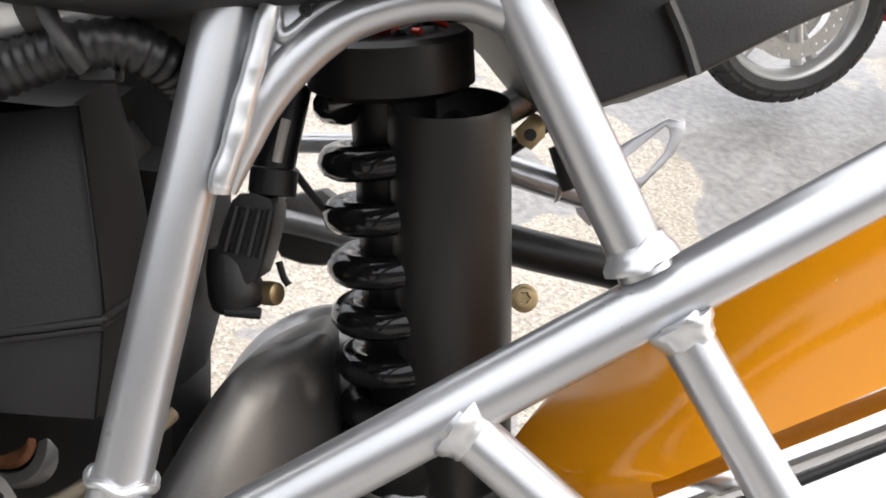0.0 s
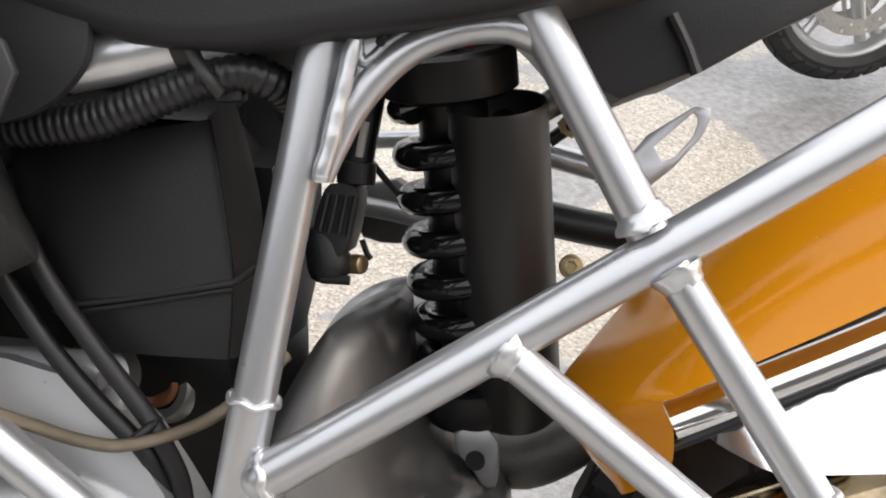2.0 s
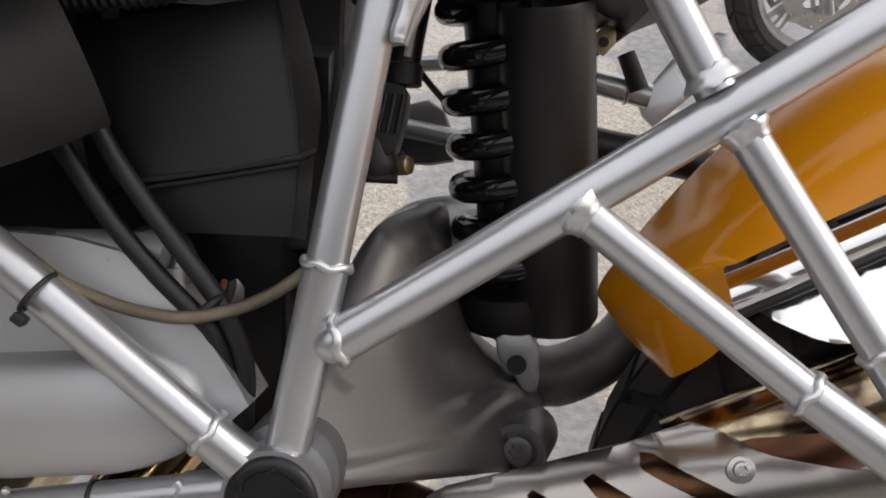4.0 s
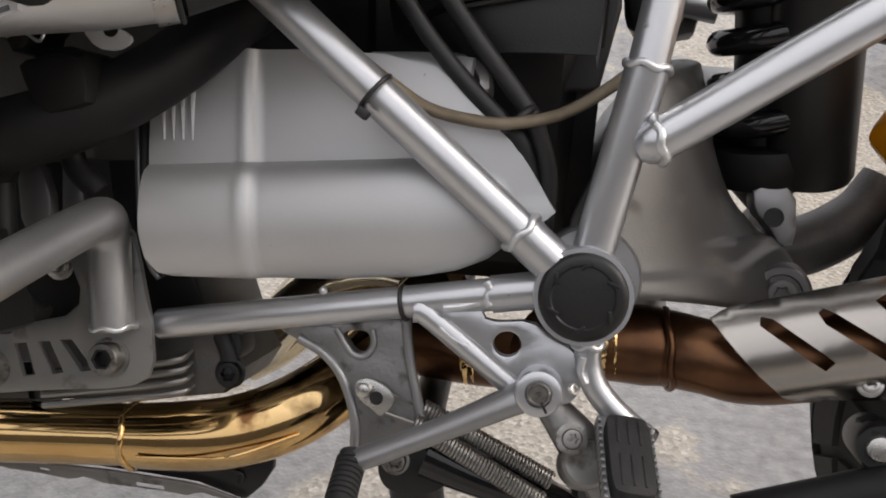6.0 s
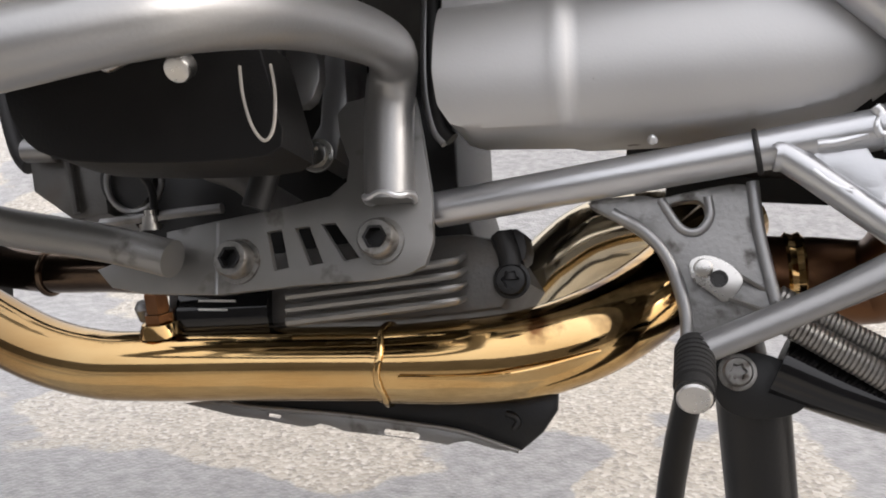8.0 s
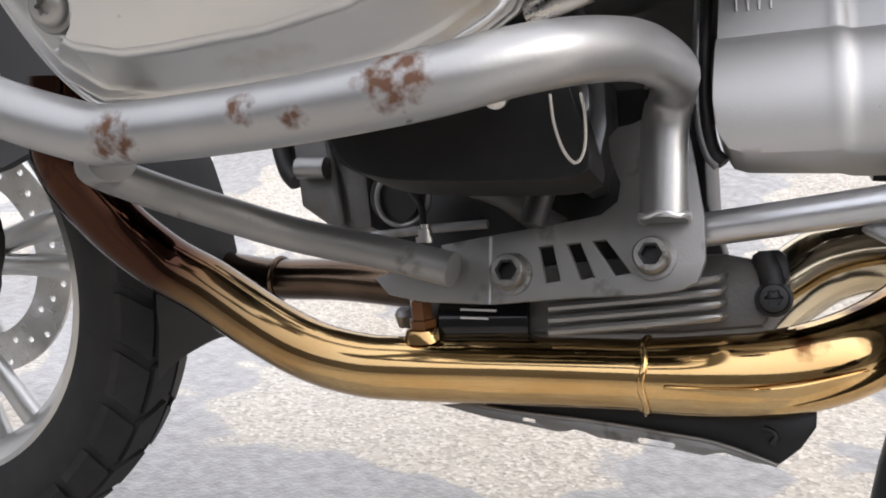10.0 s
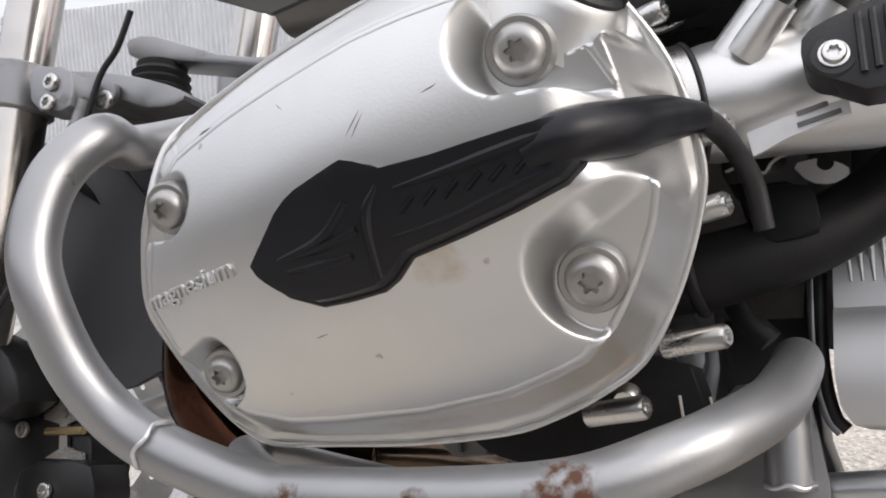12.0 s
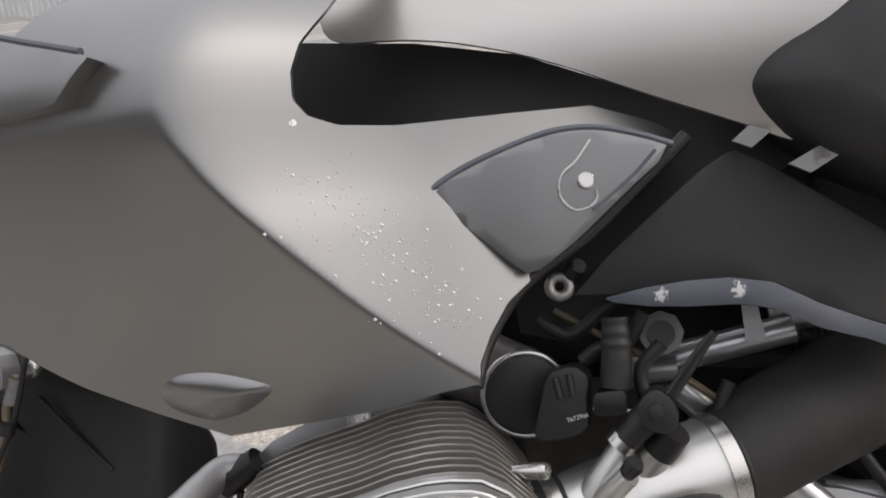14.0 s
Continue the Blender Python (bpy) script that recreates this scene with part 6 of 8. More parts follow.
part("side_blister", pillow(corners(LENS, 2), 0.0, -0.011, 8, 0.9, back=0.01, centre=(-0.7793, 0.7275), bend=panel_y), M_PANEL, panel, "raised teardrop blister", 25)
POC = [(-0.6018, 0.8643), (-0.5951, 0.8719), (-0.56, 0.8853), (-0.523, 0.8972), (-0.5028, 0.9008), (-0.479, 0.9), (-0.4518, 0.8922), (-0.4267, 0.8831), (-0.4676, 0.8504), (-0.5023, 0.8205), (-0.5344, 0.7985), (-0.551, 0.8124), (-0.5766, 0.8374), (-0.5967, 0.8556)]
part("pocket_panel", plate(corners(POC, 1), 0.0, 0.09, (), pod_y, 0.012, 0.0035, 3), M_PANEL, panel, "proud wedge-shaped pod", 50)
part("pocket_edge", sweep([(x, pod_y(x, z) + 0.002, z) for x, z in ((-0.6002, 0.8683), (-0.5846, 0.8772), (-0.5598, 0.8873), (-0.5229, 0.8985), (-0.5027, 0.902), (-0.4789, 0.9012), (-0.4517, 0.8939), (-0.4286, 0.8849))], 0.0028, 8, 4), M_LIP, panel, "scuffed blue-grey edge")
part("pocket_groove", sweep([(x, pod_y(x, z) - 0.0002, z) for x, z in ((-0.4406, 0.8819), (-0.4578, 0.8652), (-0.4874, 0.8426))], 0.0013, 8, 4), M_LIP, panel, "scuffed groove")
clip = part("panel_fastener", turned((-0.4906, 0.1993, 0.8640), (0.27, -1, 0.06), [(0, 0.0062), (0.0022, 0.0060), (0.003, 0.005), (0.003, 0)], 24), M_STEEL, panel, "round bare metal panel fastener")
part("wire_clip", sweep([(x, pod_y(x, z) - 0.0012, z) for x, z in ((-0.4847, 0.893), (-0.4959, 0.8786), (-0.5065, 0.8695), (-0.5096, 0.8576), (-0.5065, 0.8492), (-0.4991, 0.8437), (-0.4891, 0.8456), (-0.4839, 0.8512), (-0.4841, 0.8574))], 0.0010, 8, 6), M_STEEL, panel, "bent wire retaining clip")
part("panel_gasket", sweep([(-0.4178, 0.2372, 0.8926), (-0.4551, 0.2292, 0.8604), (-0.4947, 0.2206, 0.8263), (-0.5374, 0.2076, 0.7986), (-0.5594, 0.2, 0.7736), (-0.5736, 0.19, 0.7475), (-0.5790, 0.178, 0.7240)], 0.0055, 10, 6), M_BLACK, panel)
WG = [(-0.99, 1.035), (-0.9021, 1.0076), (-0.8587, 0.9926), (-0.8033, 0.9739), (-0.7946, 0.9681), (-0.8297, 0.9426), (-0.897, 0.9439), (-0.99, 0.953)]
part("winglet", plate(WG, -0.018, 0.004, (), panel_y, 0.02, 0.008, 3), M_PANEL, panel)
part("winglet_edge", sweep([(x, panel_y(x, z) - 0.0165, z) for x, z in ((-0.99, 1.033), (-0.9021, 1.0076), (-0.8587, 0.9926), (-0.8033, 0.9739))], 0.0030, 8, 4), M_LIP, panel, "scuffed blue-grey edge")
drops = bmesh.new()
for _ in range(260):
    u, w = random.random() ** 0.8, random.gauss(0, 1)
    q = Vector((-0.700, 0, 0.876)).lerp(Vector((-0.588, 0, 0.757)), u) + Vector((0.012 + 0.011 * w, 0, 0.010 + 0.010 * w))
    q.y = panel_y(q.x, q.z) - 0.0002
    r = random.choice((0.0004, 0.0005, 0.0006, 0.0008, 0.0012))
    turned(q, (0.5, -1, 0.1), [(0, r), (0.0004, r * 0.7), (0.0006, r * 0.3), (0.0006, 0)], 8, (), drops)
tagged(part("rain_spot", drops, M_DROP, panel, "scattered dried rain spots"), kind="stuff")

TK = [(-0.6914, 0.9997), (-0.6298, 0.9945), (-0.5848, 0.985), (-0.5207, 0.9633), (-0.441, 0.9242), (-0.3733, 0.894), (-0.341, 0.8772), (-0.3106, 0.8892), (-0.2834, 0.9208), (-0.27, 1.067), (-0.722, 1.161), (-0.703, 1.036)]
tz = 0.985
tank = part("fuel_tank", plate(corners(TK, 2), 0.218, 0.224, (), lambda x, z: 2.2 * (z - tz) ** 2 + 0.15 * max(0, z - tz) - 0.05 * (x + 0.45), 0.01), M_TANK, bike, "pale silver fuel tank flank", 60)
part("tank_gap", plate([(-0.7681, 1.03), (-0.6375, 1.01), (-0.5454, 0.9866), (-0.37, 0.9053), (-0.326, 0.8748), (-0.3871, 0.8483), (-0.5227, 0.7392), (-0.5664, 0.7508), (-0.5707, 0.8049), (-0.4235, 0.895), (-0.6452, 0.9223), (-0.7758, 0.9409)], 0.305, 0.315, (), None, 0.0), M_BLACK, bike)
SE = [(-0.3789, 0.921), (-0.3747, 0.9344), (-0.3634, 0.9468), (-0.3418, 0.9594), (-0.3184, 0.9754), (-0.2794, 1.012), (-0.1986, 1.004), (-0.2008, 0.8039), (-0.2326, 0.8145), (-0.2646, 0.8328), (-0.3148, 0.8576), (-0.3487, 0.8832), (-0.3692, 0.9037)]
part("seat", pillow(corners(SE, 2), 0.235, 0.200, 6, 0.5, back=0.15), M_SEAT, bike, "black vinyl seat")
RS = [(-0.3268, 0.8015), (-0.2499, 0.7904), (-0.2173, 0.7776), (-0.1758, 0.7653), (-0.1253, 0.7612), (-0.0723, 0.7672), (-0.0148, 0.7717), (0.0302, 0.7772), (0.1232, 0.7971), (0.1235, 0.8832), (-0.3148, 0.9141)]
# black plate added as the shade behind the shock's wires
part("dark_backdrop", plate([(-0.2162, 0.9518), (0.0646, 0.9375), (0.0639, 0.7962), (0.0108, 0.7936), (-0.0927, 0.7971), (-0.1379, 0.8209), (-0.2204, 0.8463)], 0.635, 0.66), M_BLACK, bike)
part("rear_seat", plate(corners(RS, 1), 0.335, 0.43, bevel=0.02, segments=4), M_SEAT, bike, "black vinyl rear seat with grained cover")
SP = [(-0.5172, 0.7825), (-0.4626, 0.8257), (-0.4273, 0.8537), (-0.3953, 0.8764), (-0.3813, 0.8789), (-0.3485, 0.8575), (-0.2901, 0.8152), (-0.2366, 0.7752), (-0.2175, 0.7602), (-0.2169, 0.7296), (-0.2352, 0.7155), (-0.2966, 0.7446), (-0.3208, 0.7514), (-0.3634, 0.7776), (-0.3821, 0.7844), (-0.4334, 0.7861), (-0.4878, 0.7781)]
side = part("side_panel", plate(corners(SP, 1), 0.236, 0.240, (), lambda x, z: 0.25 * max(0, x + 0.42), 0.03, 0.0015), M_SEAT, bike, "black plastic side panel")
part("seat_skirt", plate(corners([(-0.2995, 0.8123), (-0.2077, 0.8017), (-0.2043, 0.7756), (-0.2081, 0.7584), (-0.2216, 0.7429), (-0.2412, 0.7319), (-0.2635, 0.7278), (-0.3076, 0.7316)], 2), 0.338, 0.3455, bevel=0.002), M_SEAT, bike, "black plastic skirt below the seat")
LP = [(-0.4906, 0.779), (-0.4334, 0.7867), (-0.3824, 0.7858), (-0.3621, 0.7785), (-0.3217, 0.7527), (-0.2977, 0.7463), (-0.237, 0.7163), (-0.2311, 0.7065), (-0.2483, 0.7047), (-0.2989, 0.7331), (-0.3267, 0.738), (-0.3656, 0.7606), (-0.3881, 0.7663), (-0.4432, 0.7675), (-0.4794, 0.7731)]
part("panel_lip", plate(corners(LP, 2), 0.229, 0.238, (), lambda x, z: 0.25 * max(0, x + 0.42), 0.03, 0.0015), M_LIP, side, "scuffed blue-grey panel lip")
part("seat_strap", plate([(-0.3872, 0.8836), (-0.3748, 0.8935), (-0.36, 0.8876), (-0.3743, 0.8771)], 0.226, 0.230), M_BARDIM, bike)
part("seat_strap", plate([(-0.3509, 0.863), (-0.3294, 0.8734), (-0.3161, 0.8662), (-0.3367, 0.855)], 0.226, 0.230), M_BARDIM, bike)
part("rubber_mount", bead((-0.5208, 0.235, 0.7889), (0.2, -1, 0.2), 0.0075, 0.004, 0), M_BARDIM, bike)
part("mount_pin", turned((-0.5077, 0.235, 0.8007), (0.5, -0.6, 0.5), [(-0.01, 0.007), (0.006, 0.007), (0.008, 0.005), (0.008, 0)], 16), M_SATIN, bike)

# ---- intake, throttle body and leads ----
T0, T1 = Vector((-0.5353, 0.245, 0.6114)), Vector((-0.4177, 0.29, 0.6354))
td = (T1 - T0).normalized()
tl = (T1 - T0).length
throttle = part("throttle_body", turned(T0, td, [(0, 0.030), (0.012, 0.033), (tl * 0.4, 0.036), (tl * 0.75, 0.041), (tl, 0.042)], 40), M_MAG, bike, "cast aluminium throttle body")
part("intake_flange", turned(T0 - td * 0.045, td, [(0, 0.032), (0.03, 0.034), (0.045, 0.034), (0.047, 0.031)], 36), M_BLACK, throttle, "black rubber intake flange")
for c, r, w in ((T0 - td * 0.006, 0.0352, 0.011), (T1 + td * 0.002, 0.0440, 0.012)):
    clampb = part("hose_clamp", turned(c, td, [(-w / 2, r - 0.002), (-w / 2, r), (w / 2, r), (w / 2, r - 0.002)], 40), M_STEEL, throttle, "bright steel hose clamp")
    part("clamp_edge", bead(c + td * (w / 2 + 0.002), td, r - 0.0006, 0.0018, 0), M_BLACK, clampb)
    part("clamp_lug", block((-0.004, -0.003, -0.009), (0.004, 0.002, 0.009), 0.001, Matrix.Translation(c + Vector((0.003, -r * 0.86, -r * 0.45)))), M_STEEL, clampb)
part("intake_hose", sweep([tuple(T1 + td * 0.004), (-0.3656, 0.315, 0.6595), (-0.3177, 0.34, 0.6781), (-0.2738, 0.36, 0.6962)], [0.042, 0.046, 0.048, 0.047], 36, 8), M_RUBBER, throttle, "matt black rubber intake hose")
for a, b, r in (((-0.5126, 0.235, 0.626), (-0.4826, 0.232, 0.6653), 0.0115), ((-0.5016, 0.228, 0.6295), (-0.48, 0.215, 0.6502), 0.0085), ((-0.4711, 0.25, 0.6456), (-0.4575, 0.244, 0.6610), 0.0125)):
    part("stub", sweep([a, b], [r * 1.15, r], 20, 1), M_MAG, throttle)
part("stub_collar", sweep([(-0.4590, 0.2445, 0.6592), (-0.4530, 0.2420, 0.6665), (-0.4450, 0.2370, 0.6760)], [0.0132, 0.0135, 0.0120], 18, 3), M_BLACK, throttle, "black rubber stub collar")
part("stub_cap", turned((-0.4789, 0.212, 0.6542), (0.5, -0.4, 0.6), [(-0.006, 0.006), (0.006, 0.0075), (0.009, 0.006), (0.009, 0)], 16), M_BLACK, throttle)
inj = part("injector", sweep([(-0.4599, 0.226, 0.6928), (-0.4703, 0.226, 0.6836), (-0.4815, 0.226, 0.6726)], [0.013, 0.0115, 0.010], 16, 4), M_BLACK, throttle, "black fuel injector")
part("injector_plug", plate(corners([(-0.471, 0.6987), (-0.4624, 0.7095), (-0.454, 0.7119), (-0.4443, 0.7037), (-0.4407, 0.687), (-0.4507, 0.6784), (-0.4661, 0.6837)], 1), 0.208, 0.236, bevel=0.003), M_BLACK, inj)
part("plug_clip", plate(corners([(-0.4636, 0.6986), (-0.4539, 0.7033), (-0.4496, 0.6929), (-0.4583, 0.6875)], 1), 0.2045, 0.209, bevel=0.001), M_BLACK, inj)
part("injector_collar", sweep([(-0.481, 0.228, 0.6739), (-0.4871, 0.228, 0.6677)], 0.0112, 20, 1), M_STEEL, inj, "bright metal collar")
part("injector_tie", sweep([(-0.4457, 0.214, 0.7059), (-0.4326, 0.214, 0.7231), (-0.4218, 0.214, 0.7374), (-0.4119, 0.214, 0.749)], [0.0058, 0.0054, 0.0046, 0.0036], 10, 5, flat=0.6), M_SATIN, inj, "glossy black cable sleeve")
SEN = [(-0.4716, 0.6223), (-0.4561, 0.6298), (-0.4337, 0.6351), (-0.4148, 0.6332), (-0.4132, 0.6181), (-0.419, 0.6117), (-0.4226, 0.5978), (-0.4423, 0.5885), (-0.4586, 0.5969), (-0.4684, 0.602), (-0.4729, 0.6101)]
tps = part("throttle_sensor", plate(corners(SEN, 1), 0.196, 0.22, bevel=0.002), M_BLACK, throttle, "black ribbed throttle sensor")
for q in ((-0.4584, 0.195, 0.6094), (-0.4219, 0.195, 0.6208)):
    part("sensor_lug", turned(q, (0.1, -1, 0.1), [(-0.02, 0.0115), (-0.002, 0.0115), (-0.0005, 0.0100), (-0.0005, 0)], 24), M_BLACK, tps)
    screw(q, (0.1, -1, 0.1), 0.0056, tps, M_STEEL, washer=0.0070)
for k in range(4):
    part("sensor_rib", sweep([mix3((-0.4472, 0.194, 0.6271), (-0.4285, 0.194, 0.63), k / 3), mix3((-0.4462, 0.194, 0.5981), (-0.4276, 0.194, 0.6028), k / 3)], 0.0018, 6, 1), M_BLACK, tps)
tag = part("label_plate", plate([(-0.5017, 0.5853), (-0.4843, 0.5908), (-0.4539, 0.5969), (-0.4529, 0.5892), (-0.4818, 0.5806), (-0.4992, 0.5727)], 0.222, 0.225), M_WHITE, throttle, "worn pale metal label plate")
for k in range(2):
    part("print_bar", block((0, 0, 0), (0.015 + 0.006 * k, 0.0004, 0.0026), 0, Matrix.Translation((-0.4773, 0.2212, 0.5904)) @ pose(0, 0, -0.006 * k, 0, -14, 0)), M_ENGINE, tag, "row of unreadable stamped print")
RC = Vector((-0.5587, 0.262, 0.7045))
rn = Vector((0.25, -1, -0.1)).normalized()
round_u = part("idle_actuator", turned(RC, rn, [(-0.03, 0.031), (0.0, 0.0325), (0.004, 0.031), (0.006, 0.026), (0.006, 0)], 44), M_BLACK, bike, "round black plastic actuator")
part("actuator_ring", bead(RC - rn * 0.002, rn, 0.0335, 0.0028, 0), M_STEEL, round_u, "bright metal ring")
part("air_duct", sweep([(-0.8465, 0.302, 0.770), (-0.7789, 0.302, 0.7655), (-0.7034, 0.302, 0.7515), (-0.6396, 0.302, 0.7385), tuple(RC - rn * 0.03)], [0.030, 0.031, 0.033, 0.034, 0.033], 28, 6), M_DUCT, bike, "dark grey air duct")
# no known part: black plate added as the shade under the tank panel
part("dark_filler", plate(corners([(-0.8634, 0.7650), (-0.7300, 0.7600), (-0.7150, 0.7231), (-0.7900, 0.7110), (-0.8268, 0.7023), (-0.8600, 0.7000)], 1), 0.40, 0.43, bevel=0.006, segments=3), M_BLACK, bike, "added black plate for the dark under the panel")
part("actuator_body", plate(corners([(-0.5366, 0.724), (-0.5153, 0.7295), (-0.5039, 0.7199), (-0.5081, 0.7009), (-0.5075, 0.6784), (-0.5387, 0.6709), (-0.551, 0.6749), (-0.5448, 0.6959)], 1), 0.232, 0.262, bevel=0.003), M_BLACK, round_u)
for u in (0.09, 0.64):
    part("actuator_rib", sweep([mix3((-0.5313, 0.231, 0.7206), (-0.5123, 0.231, 0.7245), u), mix3((-0.5285, 0.231, 0.7047), (-0.5114, 0.231, 0.7071), u)], 0.0028, 8, 1), M_BLACK, round_u)
num = bpy.data.curves.new("number", "FONT")
num.body, num.size, num.extrude = "7672966", 0.0056, 0.0002
tmp = bpy.data.objects.new("number", num)
scene.collection.objects.link(tmp)
digits = bpy.data.meshes.new_from_object(tmp.evaluated_get(bpy.context.evaluated_depsgraph_get()))
bpy.data.objects.remove(tmp)
n0, n1 = Vector((-0.5233, 0.2314, 0.6864)), Vector((-0.507, 0.2314, 0.6904))
nx = (n1 - n0).normalized()
nn = Vector((0, -1, 0))
nm = Matrix((nx, nn.cross(nx), nn)).transposed().to_4x4()
digits.transform(Matrix.Translation(n0) @ nm @ Matrix.Scale((n1 - n0).length / max(v.co.x for v in digits.vertices), 4))
digits.materials.append(M_WHITE)
do = new("part_number", digits)
do.parent = round_u
tagged(do, "white printed part number")
conn = part("connector", sweep([(-0.4818, 0.236, 0.7629), (-0.4821, 0.236, 0.7463), (-0.483, 0.236, 0.7317), (-0.4857, 0.236, 0.7106)], [0.0095, 0.0105, 0.0115, 0.012], 18, 7, wave=lambda i: 1 + 0.07 * (1 if i % 4 < 2 and i < 12 else 0)), M_BLACK, bike, "black ribbed lead connector")
part("connector_plug", plate(corners([(-0.5024, 0.7086), (-0.4896, 0.7101), (-0.477, 0.7102), (-0.4773, 0.6923), (-0.4889, 0.6906), (-0.502, 0.6911)], 1), 0.222, 0.245, bevel=0.0025), M_SATIN, conn)
part("connector_edge", sweep([(-0.5028, 0.226, 0.6972), (-0.4884, 0.226, 0.6944), (-0.4757, 0.226, 0.6944)], 0.0012, 6, 3), M_STEEL, bike)
part("upper_frame_tube", sweep([(-0.4741, 0.33, 0.712), (-0.4339, 0.33, 0.7211), (-0.3895, 0.33, 0.7301), (-0.3463, 0.33, 0.7388)], 0.0125, 24, 2), M_FRAME, bike)
part("frame_tab", plate([(-0.3864, 0.7613), (-0.3744, 0.7604), (-0.3701, 0.7331), (-0.3856, 0.7314)], 0.303, 0.306), M_BAR, bike)
part("horn_ring", bead((-0.4534, 0.29, 0.7439), (0.1, -1, 0), 0.0105, 0.004, 0), M_BARDIM, bike)
part("fuel_line", sweep([(-0.5356, 0.3, 0.768), (-0.4987, 0.3, 0.7449), (-0.4471, 0.3, 0.7146), (-0.4123, 0.3, 0.689)], 0.0032, 8, 5), M_BRASS, bike)
part("hex_fitting", turned((-0.45, 0.27, 0.746), (0.1, -1, 0.1), [(0, 0.0175), (0.004, 0.0175), (0.004, 0.0115), (0.007, 0.0115), (0.007, 0.0095), (0.0, 0.009), (0.0, 0)], 8), M_ENGINE, bike, "dull grey fitting with a dark bore")
part("fitting_bore", turned((-0.4497, 0.266, 0.7458), (0.1, -1, 0.1), [(0, 0.0), (0, 0.0105), (0.0035, 0.0105)], 20), M_BLACK, bike)
part("spigot", sweep([(-0.486, 0.3, 0.7095), (-0.461, 0.3, 0.7136), (-0.4404, 0.3, 0.7141)], 0.010, 16, 2), M_CAST, bike)
for pts in ([(-0.5117, 0.26, 0.7286), (-0.4973, 0.26, 0.7383), (-0.4766, 0.26, 0.7402), (-0.4619, 0.26, 0.7639)], [(-0.5451, 0.27, 0.7631), (-0.5196, 0.27, 0.7493), (-0.49, 0.27, 0.769), (-0.4651, 0.27, 0.781)], [(-0.4761, 0.25, 0.6727), (-0.4652, 0.25, 0.6927), (-0.4669, 0.25, 0.7203), (-0.4497, 0.25, 0.7397)], [(-0.4378, 0.29, 0.6454), (-0.4167, 0.29, 0.6727), (-0.402, 0.29, 0.7034)]):
    part("lead", sweep(pts, 0.0055, 10, 6), M_BLACK, bike)
part("cross_hose", sweep([(-0.6173, 0.33, 0.5288), (-0.5533, 0.33, 0.5329), (-0.5081, 0.34, 0.544), (-0.4763, 0.355, 0.5588), (-0.4491, 0.375, 0.5787), (-0.4175, 0.4, 0.6096), (-0.3825, 0.42, 0.6387), (-0.3541, 0.44, 0.6693)], [0.024, 0.024, 0.023, 0.0225, 0.022, 0.021, 0.020, 0.020], 24, 6), M_UNDER, bike, "thick black breather hose")
part("hose_joint", bead((-0.5494, 0.33, 0.5338), (1, 0, 0.2), 0.0245, 0.004, 0), M_UNDER, bike)
part("relay_box", plate(corners([(-0.5226, 0.5887), (-0.4849, 0.5905), (-0.4801, 0.5687), (-0.4904, 0.5582), (-0.5144, 0.5555)], 1), 0.335, 0.38, bevel=0.004), M_UNDER, bike, "black relay box")
part("relay_cover", plate(corners([(-0.5185, 0.5798), (-0.4919, 0.5836), (-0.4764, 0.5809), (-0.4734, 0.5547), (-0.4826, 0.5508), (-0.5031, 0.5466), (-0.5087, 0.5538), (-0.5148, 0.5665)], 1), 0.318, 0.35, bevel=0.005), M_UNDER, bike, "black rubber relay cover")
part("multi_plug", plate(corners([(-0.5317, 0.6224), (-0.4926, 0.6212), (-0.4921, 0.6051), (-0.5096, 0.6015), (-0.5142, 0.5872), (-0.5276, 0.5861)], 1), 0.322, 0.36, bevel=0.003), M_SATIN, bike, "black multi-pin plug")
for k in range(3):
    part("plug_window", block((-0.0035, -0.001, -0.003), (0.0035, 0.001, 0.003), 0.0006, Matrix.Translation(mix3((-0.5187, 0.321, 0.6133), (-0.495, 0.321, 0.6135), k / 2))), M_BLACK, bike)
part("plug_spring", sweep([(-0.526, 0.319, 0.5943), (-0.5177, 0.319, 0.5967), (-0.5111, 0.319, 0.5957), (-0.5061, 0.319, 0.5921), (-0.5025, 0.319, 0.5913), (-0.4992, 0.319, 0.5965), (-0.4946, 0.319, 0.5997), (-0.4872, 0.319, 0.6014), (-0.4797, 0.319, 0.6037)], 0.0011, 8, 5), M_STEEL, bike, "bent wire plug spring")
wh = part("white_tab", plate(corners([(-0.4898, 0.6017), (-0.4715, 0.6044), (-0.457, 0.5968), (-0.4566, 0.5916), (-0.467, 0.5868), (-0.48, 0.5891)], 1), 0.343, 0.346), M_WHITE, bike, "pale plastic tab with a hole")
part("tab_hole", turned((-0.4697, 0.3428, 0.6005), (0, -1, 0), [(0, 0.005), (0.0004, 0.005), (0.0004, 0)], 14), M_BLACK, wh)
part("small_hose", sweep([(-0.6102, 0.36, 0.5928), (-0.5943, 0.36, 0.581), (-0.585, 0.36, 0.5657)], 0.007, 12, 5, wave=lambda i: 1 + 0.1 * (i % 2)), M_BLACK, bike)
screw((-0.5892, 0.33, 0.4807), (0.3, -1, 0), 0.0078, bike, M_STEEL, height=1.5)
